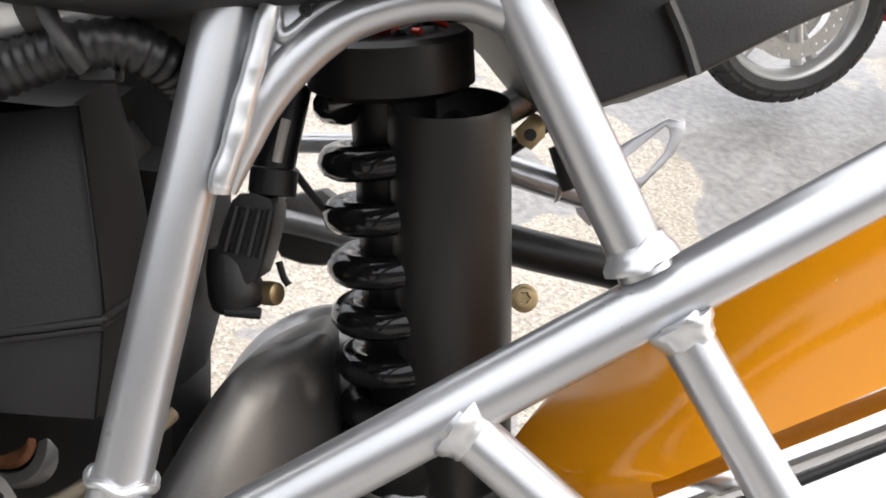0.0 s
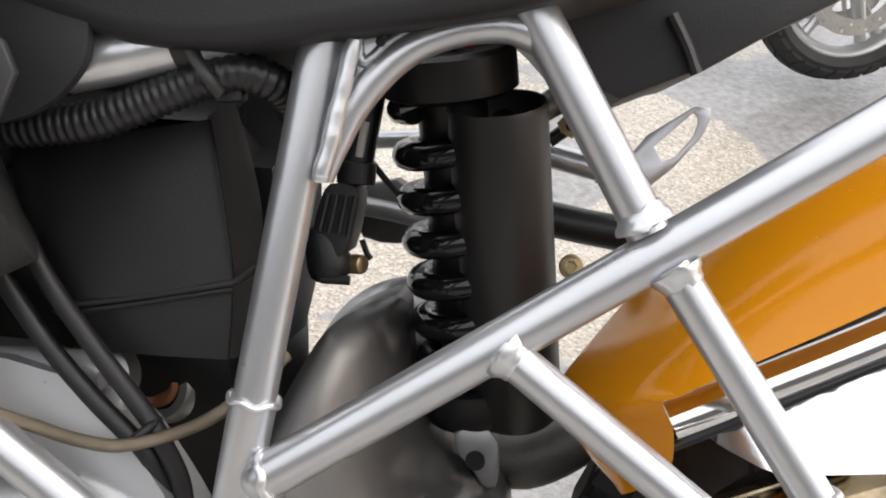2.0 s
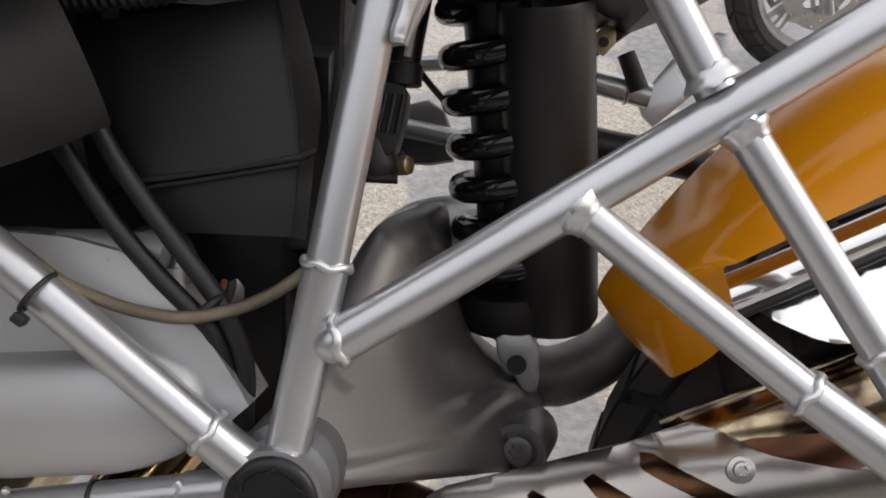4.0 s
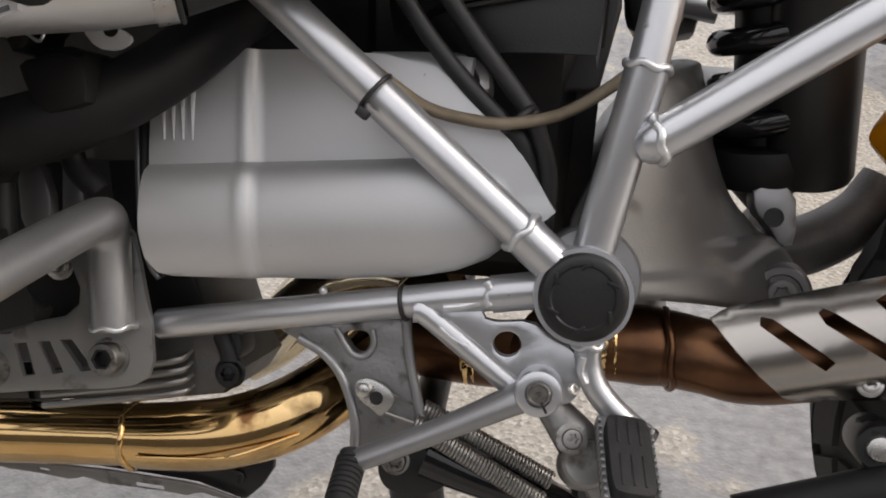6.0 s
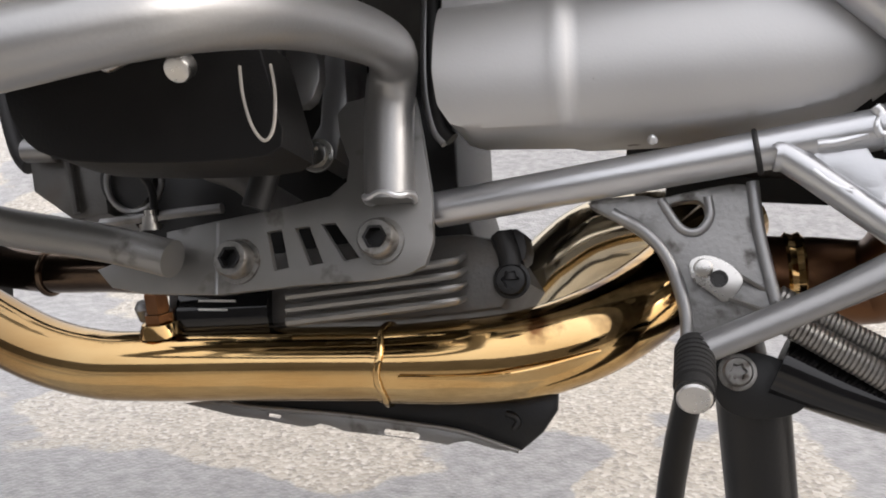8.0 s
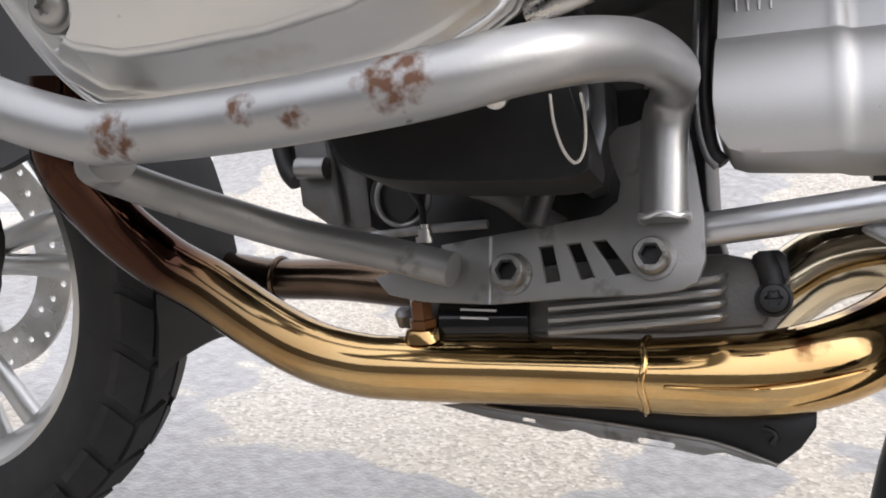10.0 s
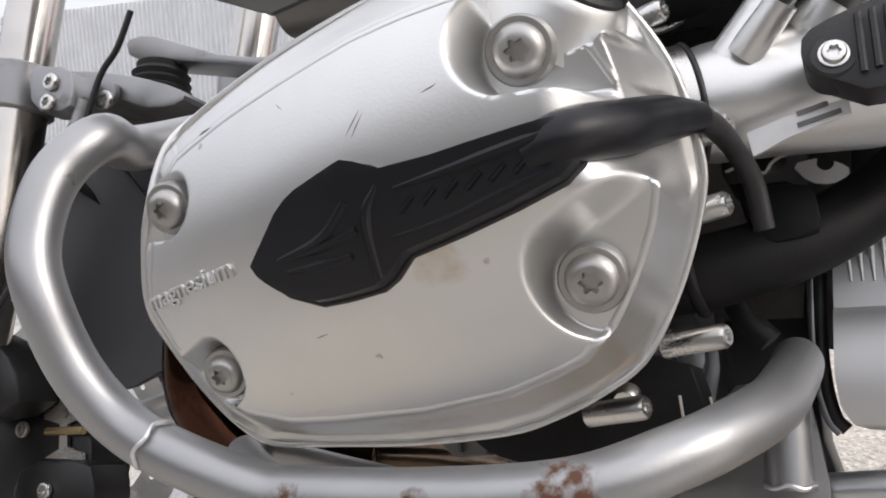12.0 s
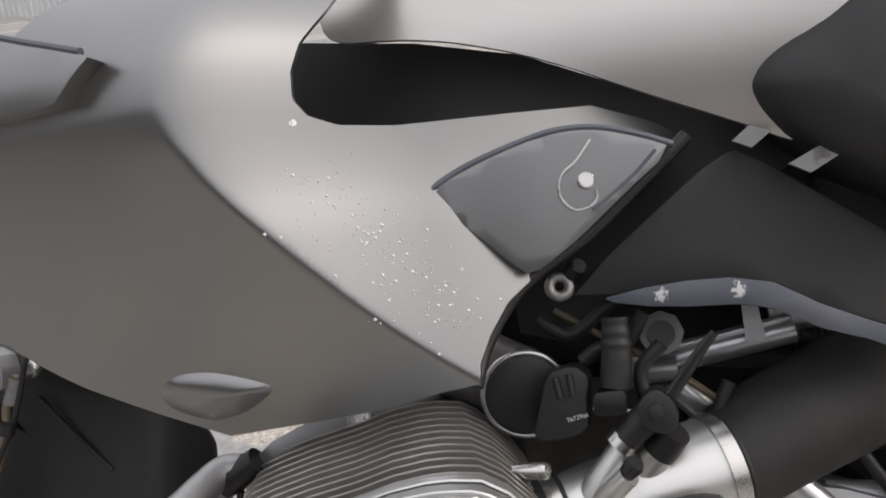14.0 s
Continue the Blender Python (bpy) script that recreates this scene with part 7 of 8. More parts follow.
for pts in ([(-0.5914, 0.38, 0.5064), (-0.5907, 0.38, 0.4828), (-0.6009, 0.38, 0.4591), (-0.6049, 0.38, 0.4311)], [(-0.5826, 0.39, 0.5065), (-0.5826, 0.39, 0.4706), (-0.5826, 0.39, 0.4342), (-0.5912, 0.39, 0.4016)], [(-0.5356, 0.4, 0.5612), (-0.5334, 0.4, 0.5216), (-0.5132, 0.4, 0.4972)]):
    part("harness", sweep(pts, 0.009, 12, 5), M_BLACK, bike)
part("engine_bracket", plate(corners([(-0.583, 0.5195), (-0.565, 0.5231), (-0.5558, 0.4902), (-0.5636, 0.4698), (-0.5815, 0.4701)], 1), 0.408, 0.418, bevel=0.002), M_CAST, bike)

# ---- under the seat: battery box, hoses ----
# box back; its raised top is a black backing for shade behind the hose
BX = [(-0.5103, 0.788), (-0.3795, 0.7911), (-0.2807, 0.795), (-0.2036, 0.7995), (-0.1581, 0.805), (-0.1363, 0.7898), (-0.1425, 0.7174), (-0.1456, 0.6282), (-0.1632, 0.5675), (-0.2337, 0.5669), (-0.3134, 0.5711), (-0.3781, 0.5801), (-0.4778, 0.5847), (-0.5281, 0.593)]
box = part("battery_box", plate(BX, 0.505, 0.60, (), None, 0, 0.004, 3), M_BLACK, bike, "matt black plastic battery box", 40)
front = [
    [(-0.3336, 0.47, 0.721), (-0.2936, 0.418, 0.7197), (-0.2282, 0.408, 0.7242), (-0.1734, 0.41, 0.73), (-0.1702, 0.414, 0.7325), (-0.1665, 0.45, 0.7476)],
    [(-0.3312, 0.47, 0.6878), (-0.2883, 0.415, 0.689), (-0.2232, 0.405, 0.6929), (-0.1685, 0.407, 0.6995), (-0.1653, 0.411, 0.7009), (-0.1582, 0.452, 0.712)],
    [(-0.3236, 0.47, 0.6404), (-0.2803, 0.413, 0.6466), (-0.2184, 0.404, 0.6514), (-0.1641, 0.406, 0.6581), (-0.1609, 0.41, 0.6591), (-0.1521, 0.452, 0.6703)],
    [(-0.3141, 0.47, 0.609), (-0.2703, 0.413, 0.6195), (-0.2118, 0.404, 0.6258), (-0.1626, 0.406, 0.6318), (-0.1591, 0.41, 0.6323), (-0.1547, 0.445, 0.6379)],
]
part("box_front", loft(front, 5, 0.003), M_BLACK, box, "", 50)
lower = [
    [(-0.3104, 0.47, 0.6064), (-0.2675, 0.42, 0.616), (-0.2152, 0.411, 0.6212), (-0.1662, 0.412, 0.627), (-0.1619, 0.416, 0.6276), (-0.1578, 0.45, 0.6327)],
    [(-0.2885, 0.47, 0.5885), (-0.2557, 0.422, 0.5988), (-0.2132, 0.412, 0.6024), (-0.1681, 0.413, 0.6052), (-0.1648, 0.417, 0.6053), (-0.1618, 0.45, 0.605)],
    [(-0.2722, 0.47, 0.5735), (-0.2435, 0.424, 0.5856), (-0.2116, 0.414, 0.5853), (-0.1718, 0.415, 0.582), (-0.1685, 0.419, 0.5812), (-0.1664, 0.45, 0.577)],
]
part("box_base", loft(lower, 5, 0.003), M_BLACK, box, "", 50)
part("box_ledge", sweep([(-0.2645, 0.405, 0.6198), (-0.2123, 0.405, 0.6248), (-0.1623, 0.405, 0.6309), (-0.1584, 0.409, 0.6318), (-0.1554, 0.44, 0.6362)], 0.0020, 8, 3), M_BLACK, box)
part("box_ledge", sweep([(-0.2605, 0.407, 0.6156), (-0.2134, 0.407, 0.6207), (-0.1638, 0.407, 0.6269), (-0.1599, 0.411, 0.6277), (-0.1562, 0.44, 0.6322)], 0.0016, 8, 3), M_BLACK, box)
hose_pts = [(-0.3418, 0.365, 0.7281), (-0.3014, 0.365, 0.7276), (-0.2614, 0.365, 0.7276), (-0.2229, 0.365, 0.7294), (-0.1948, 0.365, 0.7365), (-0.1716, 0.365, 0.7442), (-0.1517, 0.365, 0.7506), (-0.1352, 0.368, 0.7530), (-0.1226, 0.375, 0.7489), (-0.1144, 0.390, 0.7410), (-0.1112, 0.410, 0.7261)]
dense, even = spline(hose_pts, 120), []
for p in dense:
    if not even or (p - even[-1]).length > 0.0012:
        even.append(p)
part("corrugated_hose", sweep(even, 0.0108, 18, 1, wave=lambda i: 1.0 + 0.075 * math.cos(math.tau * i / 4)), M_CONDUIT, bike, "black corrugated cable conduit", 80)
part("hose_clip", block((-0.008, -0.006, -0.006), (0.008, 0.006, 0.006), 0.002, Matrix.Translation((-0.1420, 0.372, 0.7430))), M_BLACK, bike)
seat_t = part("seat_tube", sweep([(-0.36, 0.368, 0.742), (-0.29, 0.366, 0.752), (-0.2145, 0.364, 0.7625), (-0.1755, 0.364, 0.7680), (-0.1435, 0.366, 0.7735), (-0.1086, 0.372, 0.7815)], [0.0150, 0.0150, 0.0158, 0.0150, 0.0146, 0.0142], 24, 6), M_WELD, bike, "pale silver cast rail under the seat")
for q in ((-0.1630, 0.364, 0.7700), (-0.2360, 0.364, 0.7598)):
    part("black_strap", turned(q, (0.95, 0, 0.15), [(-0.0045, 0.0150), (-0.0045, 0.0166), (0.0045, 0.0166), (0.0045, 0.0150)], 24), M_BLACK, seat_t, "black strap round the tube")
part("hose_strap", sweep([(-0.1560, 0.350, 0.7690), (-0.1530, 0.350, 0.7600), (-0.1470, 0.3515, 0.7490), (-0.1430, 0.358, 0.7410)], 0.0042, 8, 4, flat=0.4), M_BLACK, bike)
CB = [[(-0.3035, 0.4, 0.7149), (-0.2926, 0.4, 0.68), (-0.2867, 0.4, 0.6682), (-0.2718, 0.4, 0.6355), (-0.246, 0.4, 0.5945), (-0.2174, 0.4, 0.5533), (-0.2074, 0.4, 0.5347), (-0.2004, 0.41, 0.5016), (-0.2053, 0.42, 0.4592)], [(-0.3272, 0.402, 0.6839), (-0.3063, 0.402, 0.6451), (-0.2911, 0.402, 0.6191), (-0.2755, 0.402, 0.5943), (-0.2518, 0.402, 0.5639), (-0.2303, 0.402, 0.5399), (-0.2168, 0.402, 0.5242), (-0.2099, 0.415, 0.4895), (-0.2135, 0.425, 0.4551)]]
for pts in CB:
    part("cable", sweep(pts, 0.0062, 14, 6), M_BLACK, bike, "black rubber-sheathed cable")
part("cable_clip", bead((-0.2184, 0.4, 0.5405), (0.6, 0, -0.8), 0.011, 0.003, 0), M_BLACK, bike)
boss2 = part("shaft_boss", turned((-0.2498, 0.5, 0.5463), (-0.2, -1, 0.1), [(-0.03, 0.034), (0.0, 0.030), (0.004, 0.026), (0.004, 0.020), (-0.004, 0.019), (-0.004, 0)], 32), M_CAST, bike)
part("boss_seal", turned((-0.25, 0.497, 0.5481), (-0.2, -1, 0.1), [(0, 0.0185), (0.002, 0.0185), (0.003, 0.015), (0.001, 0.011), (0.001, 0)], 28), M_RUST, boss2, "red-brown seal ring")
part("brake_line", sweep([(-0.4012, 0.372, 0.6564), (-0.3686, 0.372, 0.6304), (-0.3366, 0.372, 0.5962), (-0.3104, 0.372, 0.5737), (-0.2956, 0.372, 0.562), (-0.2782, 0.385, 0.5492), (-0.2537, 0.385, 0.541), (-0.2253, 0.385, 0.5371), (-0.1911, 0.395, 0.5428), (-0.1595, 0.395, 0.559), (-0.1342, 0.43, 0.5804)], 0.0042, 12, 6), M_BRASS, bike, "braided brown brake line")
# near-black filler block; its colour stands for the shade behind the frame
gb = bmesh.new()
bmesh.ops.create_cube(gb, size=1)
for v in gb.verts:
    v.co = Vector(wl(-0.23 + v.co.x * 0.20, 0.49 + v.co.y * 0.16, 0.64 + v.co.z * 0.34))
bmesh.ops.bevel(gb, geom=gb.edges[:], offset=0.03, segments=3, affect="EDGES")
part("gearbox", gb, M_SATIN, bike, "gearbox block coloured near-black as shade")
part("gearbox_lug", turned((-0.2634, 0.44, 0.567), (0.3, -1, 0.2), [(0, 0.026), (0.012, 0.020), (0.014, 0.013), (0.004, 0.0115), (0.004, 0)], 28), M_CAST, bike)
part("lug_shadow", turned((-0.2634, 0.436, 0.567), (0.3, -1, 0.2), [(0, 0.0), (0, 0.0112), (0.004, 0.0116)], 24), M_BLACK, bike)
part("gearbox_web", sweep([(-0.3217, 0.425, 0.5859), (-0.2857, 0.425, 0.5803), (-0.2517, 0.425, 0.573)], [0.006, 0.01, 0.012], 12, 4), M_GEARCOVER, bike)
part("gearbox_web", sweep([(-0.2467, 0.425, 0.5634), (-0.2464, 0.425, 0.5294), (-0.2423, 0.425, 0.4873), (-0.2215, 0.425, 0.4805)], [0.006, 0.007, 0.007, 0.004], 12, 4), M_GEARCOVER, bike)
# master cylinder cluster behind the upright
part("reservoir_hose", sweep([(-0.1036, 0.535, 0.6947), (-0.0991, 0.535, 0.7148), (-0.0922, 0.535, 0.7377), (-0.0878, 0.535, 0.7529)], [0.013, 0.0125, 0.011, 0.010], 16, 5), M_SATIN, bike, "dark translucent reservoir hose")
part("hose_highlight", sweep([(-0.0979, 0.522, 0.7056), (-0.0952, 0.522, 0.7177), (-0.0918, 0.522, 0.7308)], 0.003, 8, 4), M_CLEAR, bike)
part("hose_collar", turned((-0.1024, 0.535, 0.6947), (0.12, 0, 1), [(-0.009, 0.013), (-0.008, 0.0145), (0.007, 0.0145), (0.008, 0.013)], 24), M_BLACK, bike)
sw = part("switch_body", plate(corners([(-0.1224, 0.6871), (-0.1098, 0.6876), (-0.099, 0.6836), (-0.1002, 0.6682), (-0.1054, 0.6489), (-0.1114, 0.6335), (-0.132, 0.6318), (-0.1354, 0.6494), (-0.13, 0.6688)], 1), 0.518, 0.56, bevel=0.004), M_BLACK, bike, "black ribbed switch body")
for k in range(4):
    part("switch_rib", sweep([mix3((-0.1207, 0.516, 0.6801), (-0.1007, 0.516, 0.6778), k / 3), mix3((-0.1285, 0.516, 0.6536), (-0.1077, 0.516, 0.6494), k / 3)], 0.0024, 8, 1), M_BLACK, sw)
part("switch_bowl", turned((-0.1287, 0.53, 0.6444), (0.2, 0.1, -1), [(-0.012, 0.010), (0.0, 0.0145), (0.016, 0.017), (0.024, 0.0165), (0.028, 0.013), (0.028, 0)], 28), M_BLACK, sw)
part("switch_pin", sweep([(-0.1294, 0.52, 0.6177), (-0.1086, 0.52, 0.6159)], 0.0036, 10, 1), M_BLACK, bike)
screw((-0.1087, 0.535, 0.6263), (1, -0.6, 0), 0.0075, bike, M_BRASSBOLT, socket=False, height=1.4)
part("thin_cable", sweep([(-0.0987, 0.55, 0.7038), (-0.0939, 0.55, 0.702), (-0.0829, 0.55, 0.6875), (-0.0692, 0.55, 0.6704)], 0.0026, 8, 4), M_BLACK, bike)
part("thin_cable", sweep([(-0.1122, 0.6, 0.6389), (-0.1089, 0.6, 0.6279), (-0.1055, 0.6, 0.6226)], 0.0026, 8, 4), M_BLACK, bike)
part("far_rail", sweep([(-0.1196, 0.68, 0.722), (-0.0614, 0.68, 0.7216)], 0.008, 14, 1), M_FRAME, bike)
part("far_rail", sweep([(-0.1321, 0.66, 0.6666), (-0.0989, 0.66, 0.659), (-0.0517, 0.66, 0.6464)], 0.009, 14, 1), M_CAST, bike)
part("far_housing", plate(corners([(-0.1287, 0.6808), (-0.0803, 0.6893), (-0.0623, 0.6318), (-0.101, 0.6275), (-0.1299, 0.6376)], 1), 0.665, 0.70, bevel=0.006), M_ENGINE, bike)

# ---- behind the shock: brackets and far-side controls ----
part("far_tube", sweep([(0.0236, 0.64, 0.7336), (0.0681, 0.64, 0.7567), (0.1119, 0.64, 0.7816)], 0.012, 18, 1), M_CAST, bike)
fb = part("far_bracket", plate([(0.0505, 0.729), (0.0637, 0.7418), (0.0724, 0.738), (0.0723, 0.725), (0.0627, 0.7156), (0.0539, 0.7211)], 0.628, 0.640, bevel=0.001), M_BRASSBOLT, bike, "pale brass-coloured bracket")
part("bracket_hole", turned((0.0616, 0.6275, 0.7259), (0, -1, 0), [(0, 0.0045), (0.0004, 0.0045), (0.0004, 0)], 14), M_BLACK, fb)
part("far_rod", sweep([(0.0441, 0.65, 0.7145), (0.0824, 0.65, 0.7396), (0.1091, 0.65, 0.7566)], 0.0062, 12, 1), M_SATIN, bike)
part("far_peg_tube", sweep([(0.0243, 0.675, 0.7098), (0.0803, 0.675, 0.6916), (0.1081, 0.675, 0.6831)], 0.0115, 18, 1), M_FRAME, bike)
part("far_peg_ring", bead((0.0887, 0.675, 0.6896), (1, 0, -0.25), 0.0120, 0.002, 0), M_FRAME, bike)
HO = [(0.1401, 0.7068), (0.1753, 0.7359), (0.1786, 0.733), (0.1796, 0.7273), (0.1755, 0.7155), (0.1591, 0.6968), (0.1473, 0.6937)]
LO = [(0.102, 0.6811), (0.1344, 0.7179), (0.1767, 0.7416), (0.1907, 0.7393), (0.1908, 0.7308), (0.1825, 0.7139), (0.1568, 0.6872), (0.1164, 0.6566), (0.1068, 0.6665)]
part("far_loop", plate(LO, 0.70, 0.705, [HO], bevel=0.0008), M_FRAME, bike, "bright bent alloy loop bracket")
part("far_peg_rubber", sweep([(0.0857, 0.66, 0.72), (0.0969, 0.66, 0.6877)], 0.008, 14, 8, wave=lambda i: 1 + 0.08 * (i % 2)), M_RUBBER, bike)
part("far_arm", sweep([(0.0334, 0.68, 0.649), (0.0712, 0.68, 0.6388), (0.1275, 0.68, 0.626), (0.2100, 0.68, 0.606)], 0.016, 16, 1), M_SATIN, bike)
screw((0.0614, 0.665, 0.6043), (0, -1, 0.2), 0.0085, bike, M_BRASSBOLT, washer=0.011)
TA = [(-0.0072, 0.8193), (0.0278, 0.7849), (0.0528, 0.7541), (0.0834, 0.7355), (0.1256, 0.7498), (0.136, 0.7515), (0.1772, 0.7723), (0.2584, 0.8082), (0.2567, 0.8647), (-0.0063, 0.8781)]
tail = part("under_tail", plate(TA, 0.47, 0.66, (), lambda x, z: 0.12 * max(0, 0.72 - z), 0, 0.004), M_BLACK, bike, "matt black plastic under-tail")
part("tail_step", sweep([(0.1161, 0.465, 0.7871), (0.125, 0.465, 0.7674), (0.1309, 0.465, 0.7496)], 0.004, 8, 4), M_BLACK, tail)

# ---- wheels ----


def ring_of(profile, seg=72):
    """A closed ring turned round the y axis: profile rows (y, radius)."""
    bm = bmesh.new()
    rings = [[bm.verts.new((r * math.cos(a), y, r * math.sin(a))) for y, r in profile] for a in (math.tau * i / seg for i in range(seg))]
    n = len(profile)
    for i in range(seg):
        p, q = rings[i], rings[(i + 1) % seg]
        for j in range(n):
            bm.faces.new((p[j], p[(j + 1) % n], q[(j + 1) % n], q[j]))
    return bm


def wheel(parent, m, R, rim_r, width, spokes, disc_r, name, label):
    """A cast wheel with tyre, tread, rim, spokes, hub and drilled discs, turned by m."""
    w = width / 2

    def put(n, bm, mat, par, lab="", kind=""):
        bm.transform(m)
        ob = part(n, bm, mat, par, lab)
        if kind:
            tagged(ob, kind=kind)
        return ob

    tyre = put(name, ring_of([(-w * 0.72, rim_r), (-w * 0.98, rim_r + (R - rim_r) * 0.35), (-w * 0.92, R - 0.035), (-w * 0.6, R - 0.012), (-w * 0.25, R - 0.004), (0, R - 0.002), (w * 0.25, R - 0.004), (w * 0.6, R - 0.012), (w * 0.92, R - 0.035), (w * 0.98, rim_r + (R - rim_r) * 0.35), (w * 0.72, rim_r)], 96), M_RUBBER, parent, label)
    tread = bmesh.new()
    count = 30
    for i in range(count):
        a0 = math.tau * i / count
        for row, (y0, y1, dr0, dr1, sh) in enumerate(((-0.95, -0.58, -0.036, -0.0115, 0.06), (-0.5, -0.04, -0.008, -0.001, 0.0), (0.04, 0.5, -0.001, -0.008, 0.05), (0.58, 0.95, -0.0115, -0.036, 0.11))):
            span = math.tau / count * 0.80
            vs = []
            for lift in (-0.004, 0.006):
                for u in (0, 0.5, 1):
                    for y, dr, sk in ((y0, dr0, 0.0), (y1, dr1, 0.07)):
                        a = a0 + sh + span * u + sk * (1 if row % 2 else -1)
                        r = R + dr + lift
                        vs.append(tread.verts.new((r * math.cos(a), y * w, r * math.sin(a))))
            lo, hi = vs[:6], vs[6:]
            for k in (0, 2):
                tread.faces.new((hi[k], hi[k + 1], hi[k + 3], hi[k + 2]))
            edge = [0, 1, 3, 5, 4, 2]
            for k in range(6):
                p, q = edge[k], edge[(k + 1) % 6]
                tread.faces.new((lo[p], lo[q], hi[q], hi[p]))
    put("tread", tread, M_RUBBER, tyre, "worn rubber tread blocks", "stuff")
    rim = put("rim", ring_of([(-w * 0.72, rim_r + 0.006), (-w * 0.76, rim_r - 0.004), (-w * 0.62, rim_r - 0.012), (-w * 0.3, rim_r - 0.026), (w * 0.3, rim_r - 0.026), (w * 0.62, rim_r - 0.012), (w * 0.76, rim_r - 0.004), (w * 0.72, rim_r + 0.006)], 96), M_RIM, parent, "silver cast alloy rim")
    for i in range(spokes):
        a = math.tau * i / spokes + 0.2
        for da in (-0.13, 0.13):
            p0 = Vector((0.035 * math.cos(a), 0, 0.035 * math.sin(a)))
            p1 = Vector(((rim_r - 0.02) * math.cos(a + da), 0, (rim_r - 0.02) * math.sin(a + da)))
            put("spoke", sweep([p0, p0.lerp(p1, 0.5), p1], [0.013, 0.011, 0.013], 12, 3, flat=1.5), M_RIM, rim)
    put("hub", turned((0, -0.05, 0), (0, 1, 0), [(0, 0.0), (0, 0.028), (0.01, 0.040), (0.09, 0.040), (0.10, 0.028), (0.10, 0)], 32), M_RIM, rim)
    if disc_r:
        for side in (-1, 1):
            outer = [(disc_r * math.cos(t), disc_r * math.sin(t)) for t in (math.tau * i / 64 for i in range(64))]
            holes = [[(disc_r * 0.68 * math.cos(t), disc_r * 0.68 * math.sin(t)) for t in (math.tau * i / 48 for i in range(48))]]
            for i in range(36):
                t = math.tau * i / 36
                rr = disc_r * (0.78 + 0.075 * (i % 3))
                holes.append([(rr * math.cos(t) + 0.0042 * math.cos(s), rr * math.sin(t) + 0.0042 * math.sin(s)) for s in (math.tau * j / 8 for j in range(8))])
            put("brake_disc", plate(outer, side * w * 0.95, side * w * 0.95 + 0.005, holes), M_STEEL, rim, "drilled steel brake disc")
            for i in range(5):
                t = math.tau * i / 5
                put("disc_carrier", sweep([(0.03 * math.cos(t), side * w * 0.95 + 0.002, 0.03 * math.sin(t)), (disc_r * 0.7 * math.cos(t), side * w * 0.95 + 0.002, disc_r * 0.7 * math.sin(t))], 0.008, 8, 1), M_RIM, rim)
    return tyre


wheel(bike, LOCAL @ pose(0.412, 0.455, 0.40), 0.318, 0.188, 0.15, 5, 0.0, "rear_tyre", "worn black rear tyre")
wheel(bike, LOCAL @ pose(-1.345, 0.455, 0.345, 0, 0, 4), 0.345, 0.25, 0.125, 5, 0.155, "front_tyre", "worn black front tyre with chunky tread")

# caliper bracket by the rear wheel
rb = part("rear_brace", plate(corners([(0.0126, 0.3327), (0.0414, 0.3268), (0.0696, 0.3372), (0.0928, 0.3378), (0.1054, 0.3109), (0.1078, 0.2622), (0.0540, 0.2640), (0.0262, 0.2846), (0.0092, 0.3144)], 1), 0.431, 0.46, bevel=0.004), M_UNDER, bike, "black torque bracket")
for q in ((0.0180, 0.430, 0.3160), (0.0705, 0.430, 0.3202)):
    part("brace_boss", turned(q, (-0.15, -1, 0.1), [(-0.05, 0.0165), (-0.004, 0.0165), (0.0, 0.0145), (0.0, 0)], 28), M_SATIN, rb)
    screw(q, (-0.15, -1, 0.1), 0.0088, rb, M_STEEL, socket=False, height=0.55)
part("rear_brace_arm", sweep([(-0.0744, 0.430, 0.2649), (-0.0224, 0.430, 0.2778), (0.0385, 0.430, 0.2925), (0.0756, 0.430, 0.3009)], [0.016, 0.016, 0.017, 0.018], 16, 4), M_UNDER, rb)

# fork, clamp, front mudguard, brake
FK0, FK1 = (-1.195, 0.345, 0.9412), (-1.235, 0.345, 0.4581)
FKT = mix3(FK1, FK0, 1.5)
clampq = (-1.211, 0.345, 0.771)
fork = part("fork_leg", sweep([FKT, clampq], 0.0270, 36, 1), M_FORK, bike, "brushed metal fork tube")
part("fork_lower", sweep([clampq, FK1, mix3(FK0, FK1, 1.25)], 0.0300, 36, 1), M_FORK, fork)
fd = Vector(FK1) - Vector(FK0)
part("fork_clamp", turned(clampq, fd, [(-0.020, 0.0335), (-0.018, 0.036), (0.026, 0.036), (0.028, 0.0335)], 40), M_CAST, fork, "cast fork clamp")
part("clamp_lug", plate(corners([(-1.17, 0.7792), (-1.11, 0.7662), (-1.104, 0.7458), (-1.105, 0.7224), (-1.156, 0.7294)], 1), 0.318, 0.345, bevel=0.002), M_CAST, fork)
for q in ((-1.131, 0.3175, 0.7537), (-1.132, 0.3175, 0.7335)):
    screw(q, (0, -1, 0), 0.0085, fork, M_STEEL)
yoke = part("yoke_plate", plate(corners([(-1.232, 0.7985), (-1.147, 0.7865), (-1.084, 0.7718), (-1.017, 0.747), (-1.004, 0.7344), (-1.023, 0.7279), (-1.059, 0.7331), (-1.097, 0.7497), (-1.144, 0.7486), (-1.211, 0.7616)], 1), 0.36, 0.46, bevel=0.006), M_CAST, bike, "cast alloy lower yoke")
part("yoke_lug", screw((-1.099, 0.355, 0.7436), (0, -1, 0), 0.010, yoke, M_STEEL).data and turned((-1.099, 0.358, 0.7501), (0, -1, 0), [(0, 0.013), (0.006, 0.013), (0.006, 0.006)], 24), M_CAST, yoke)
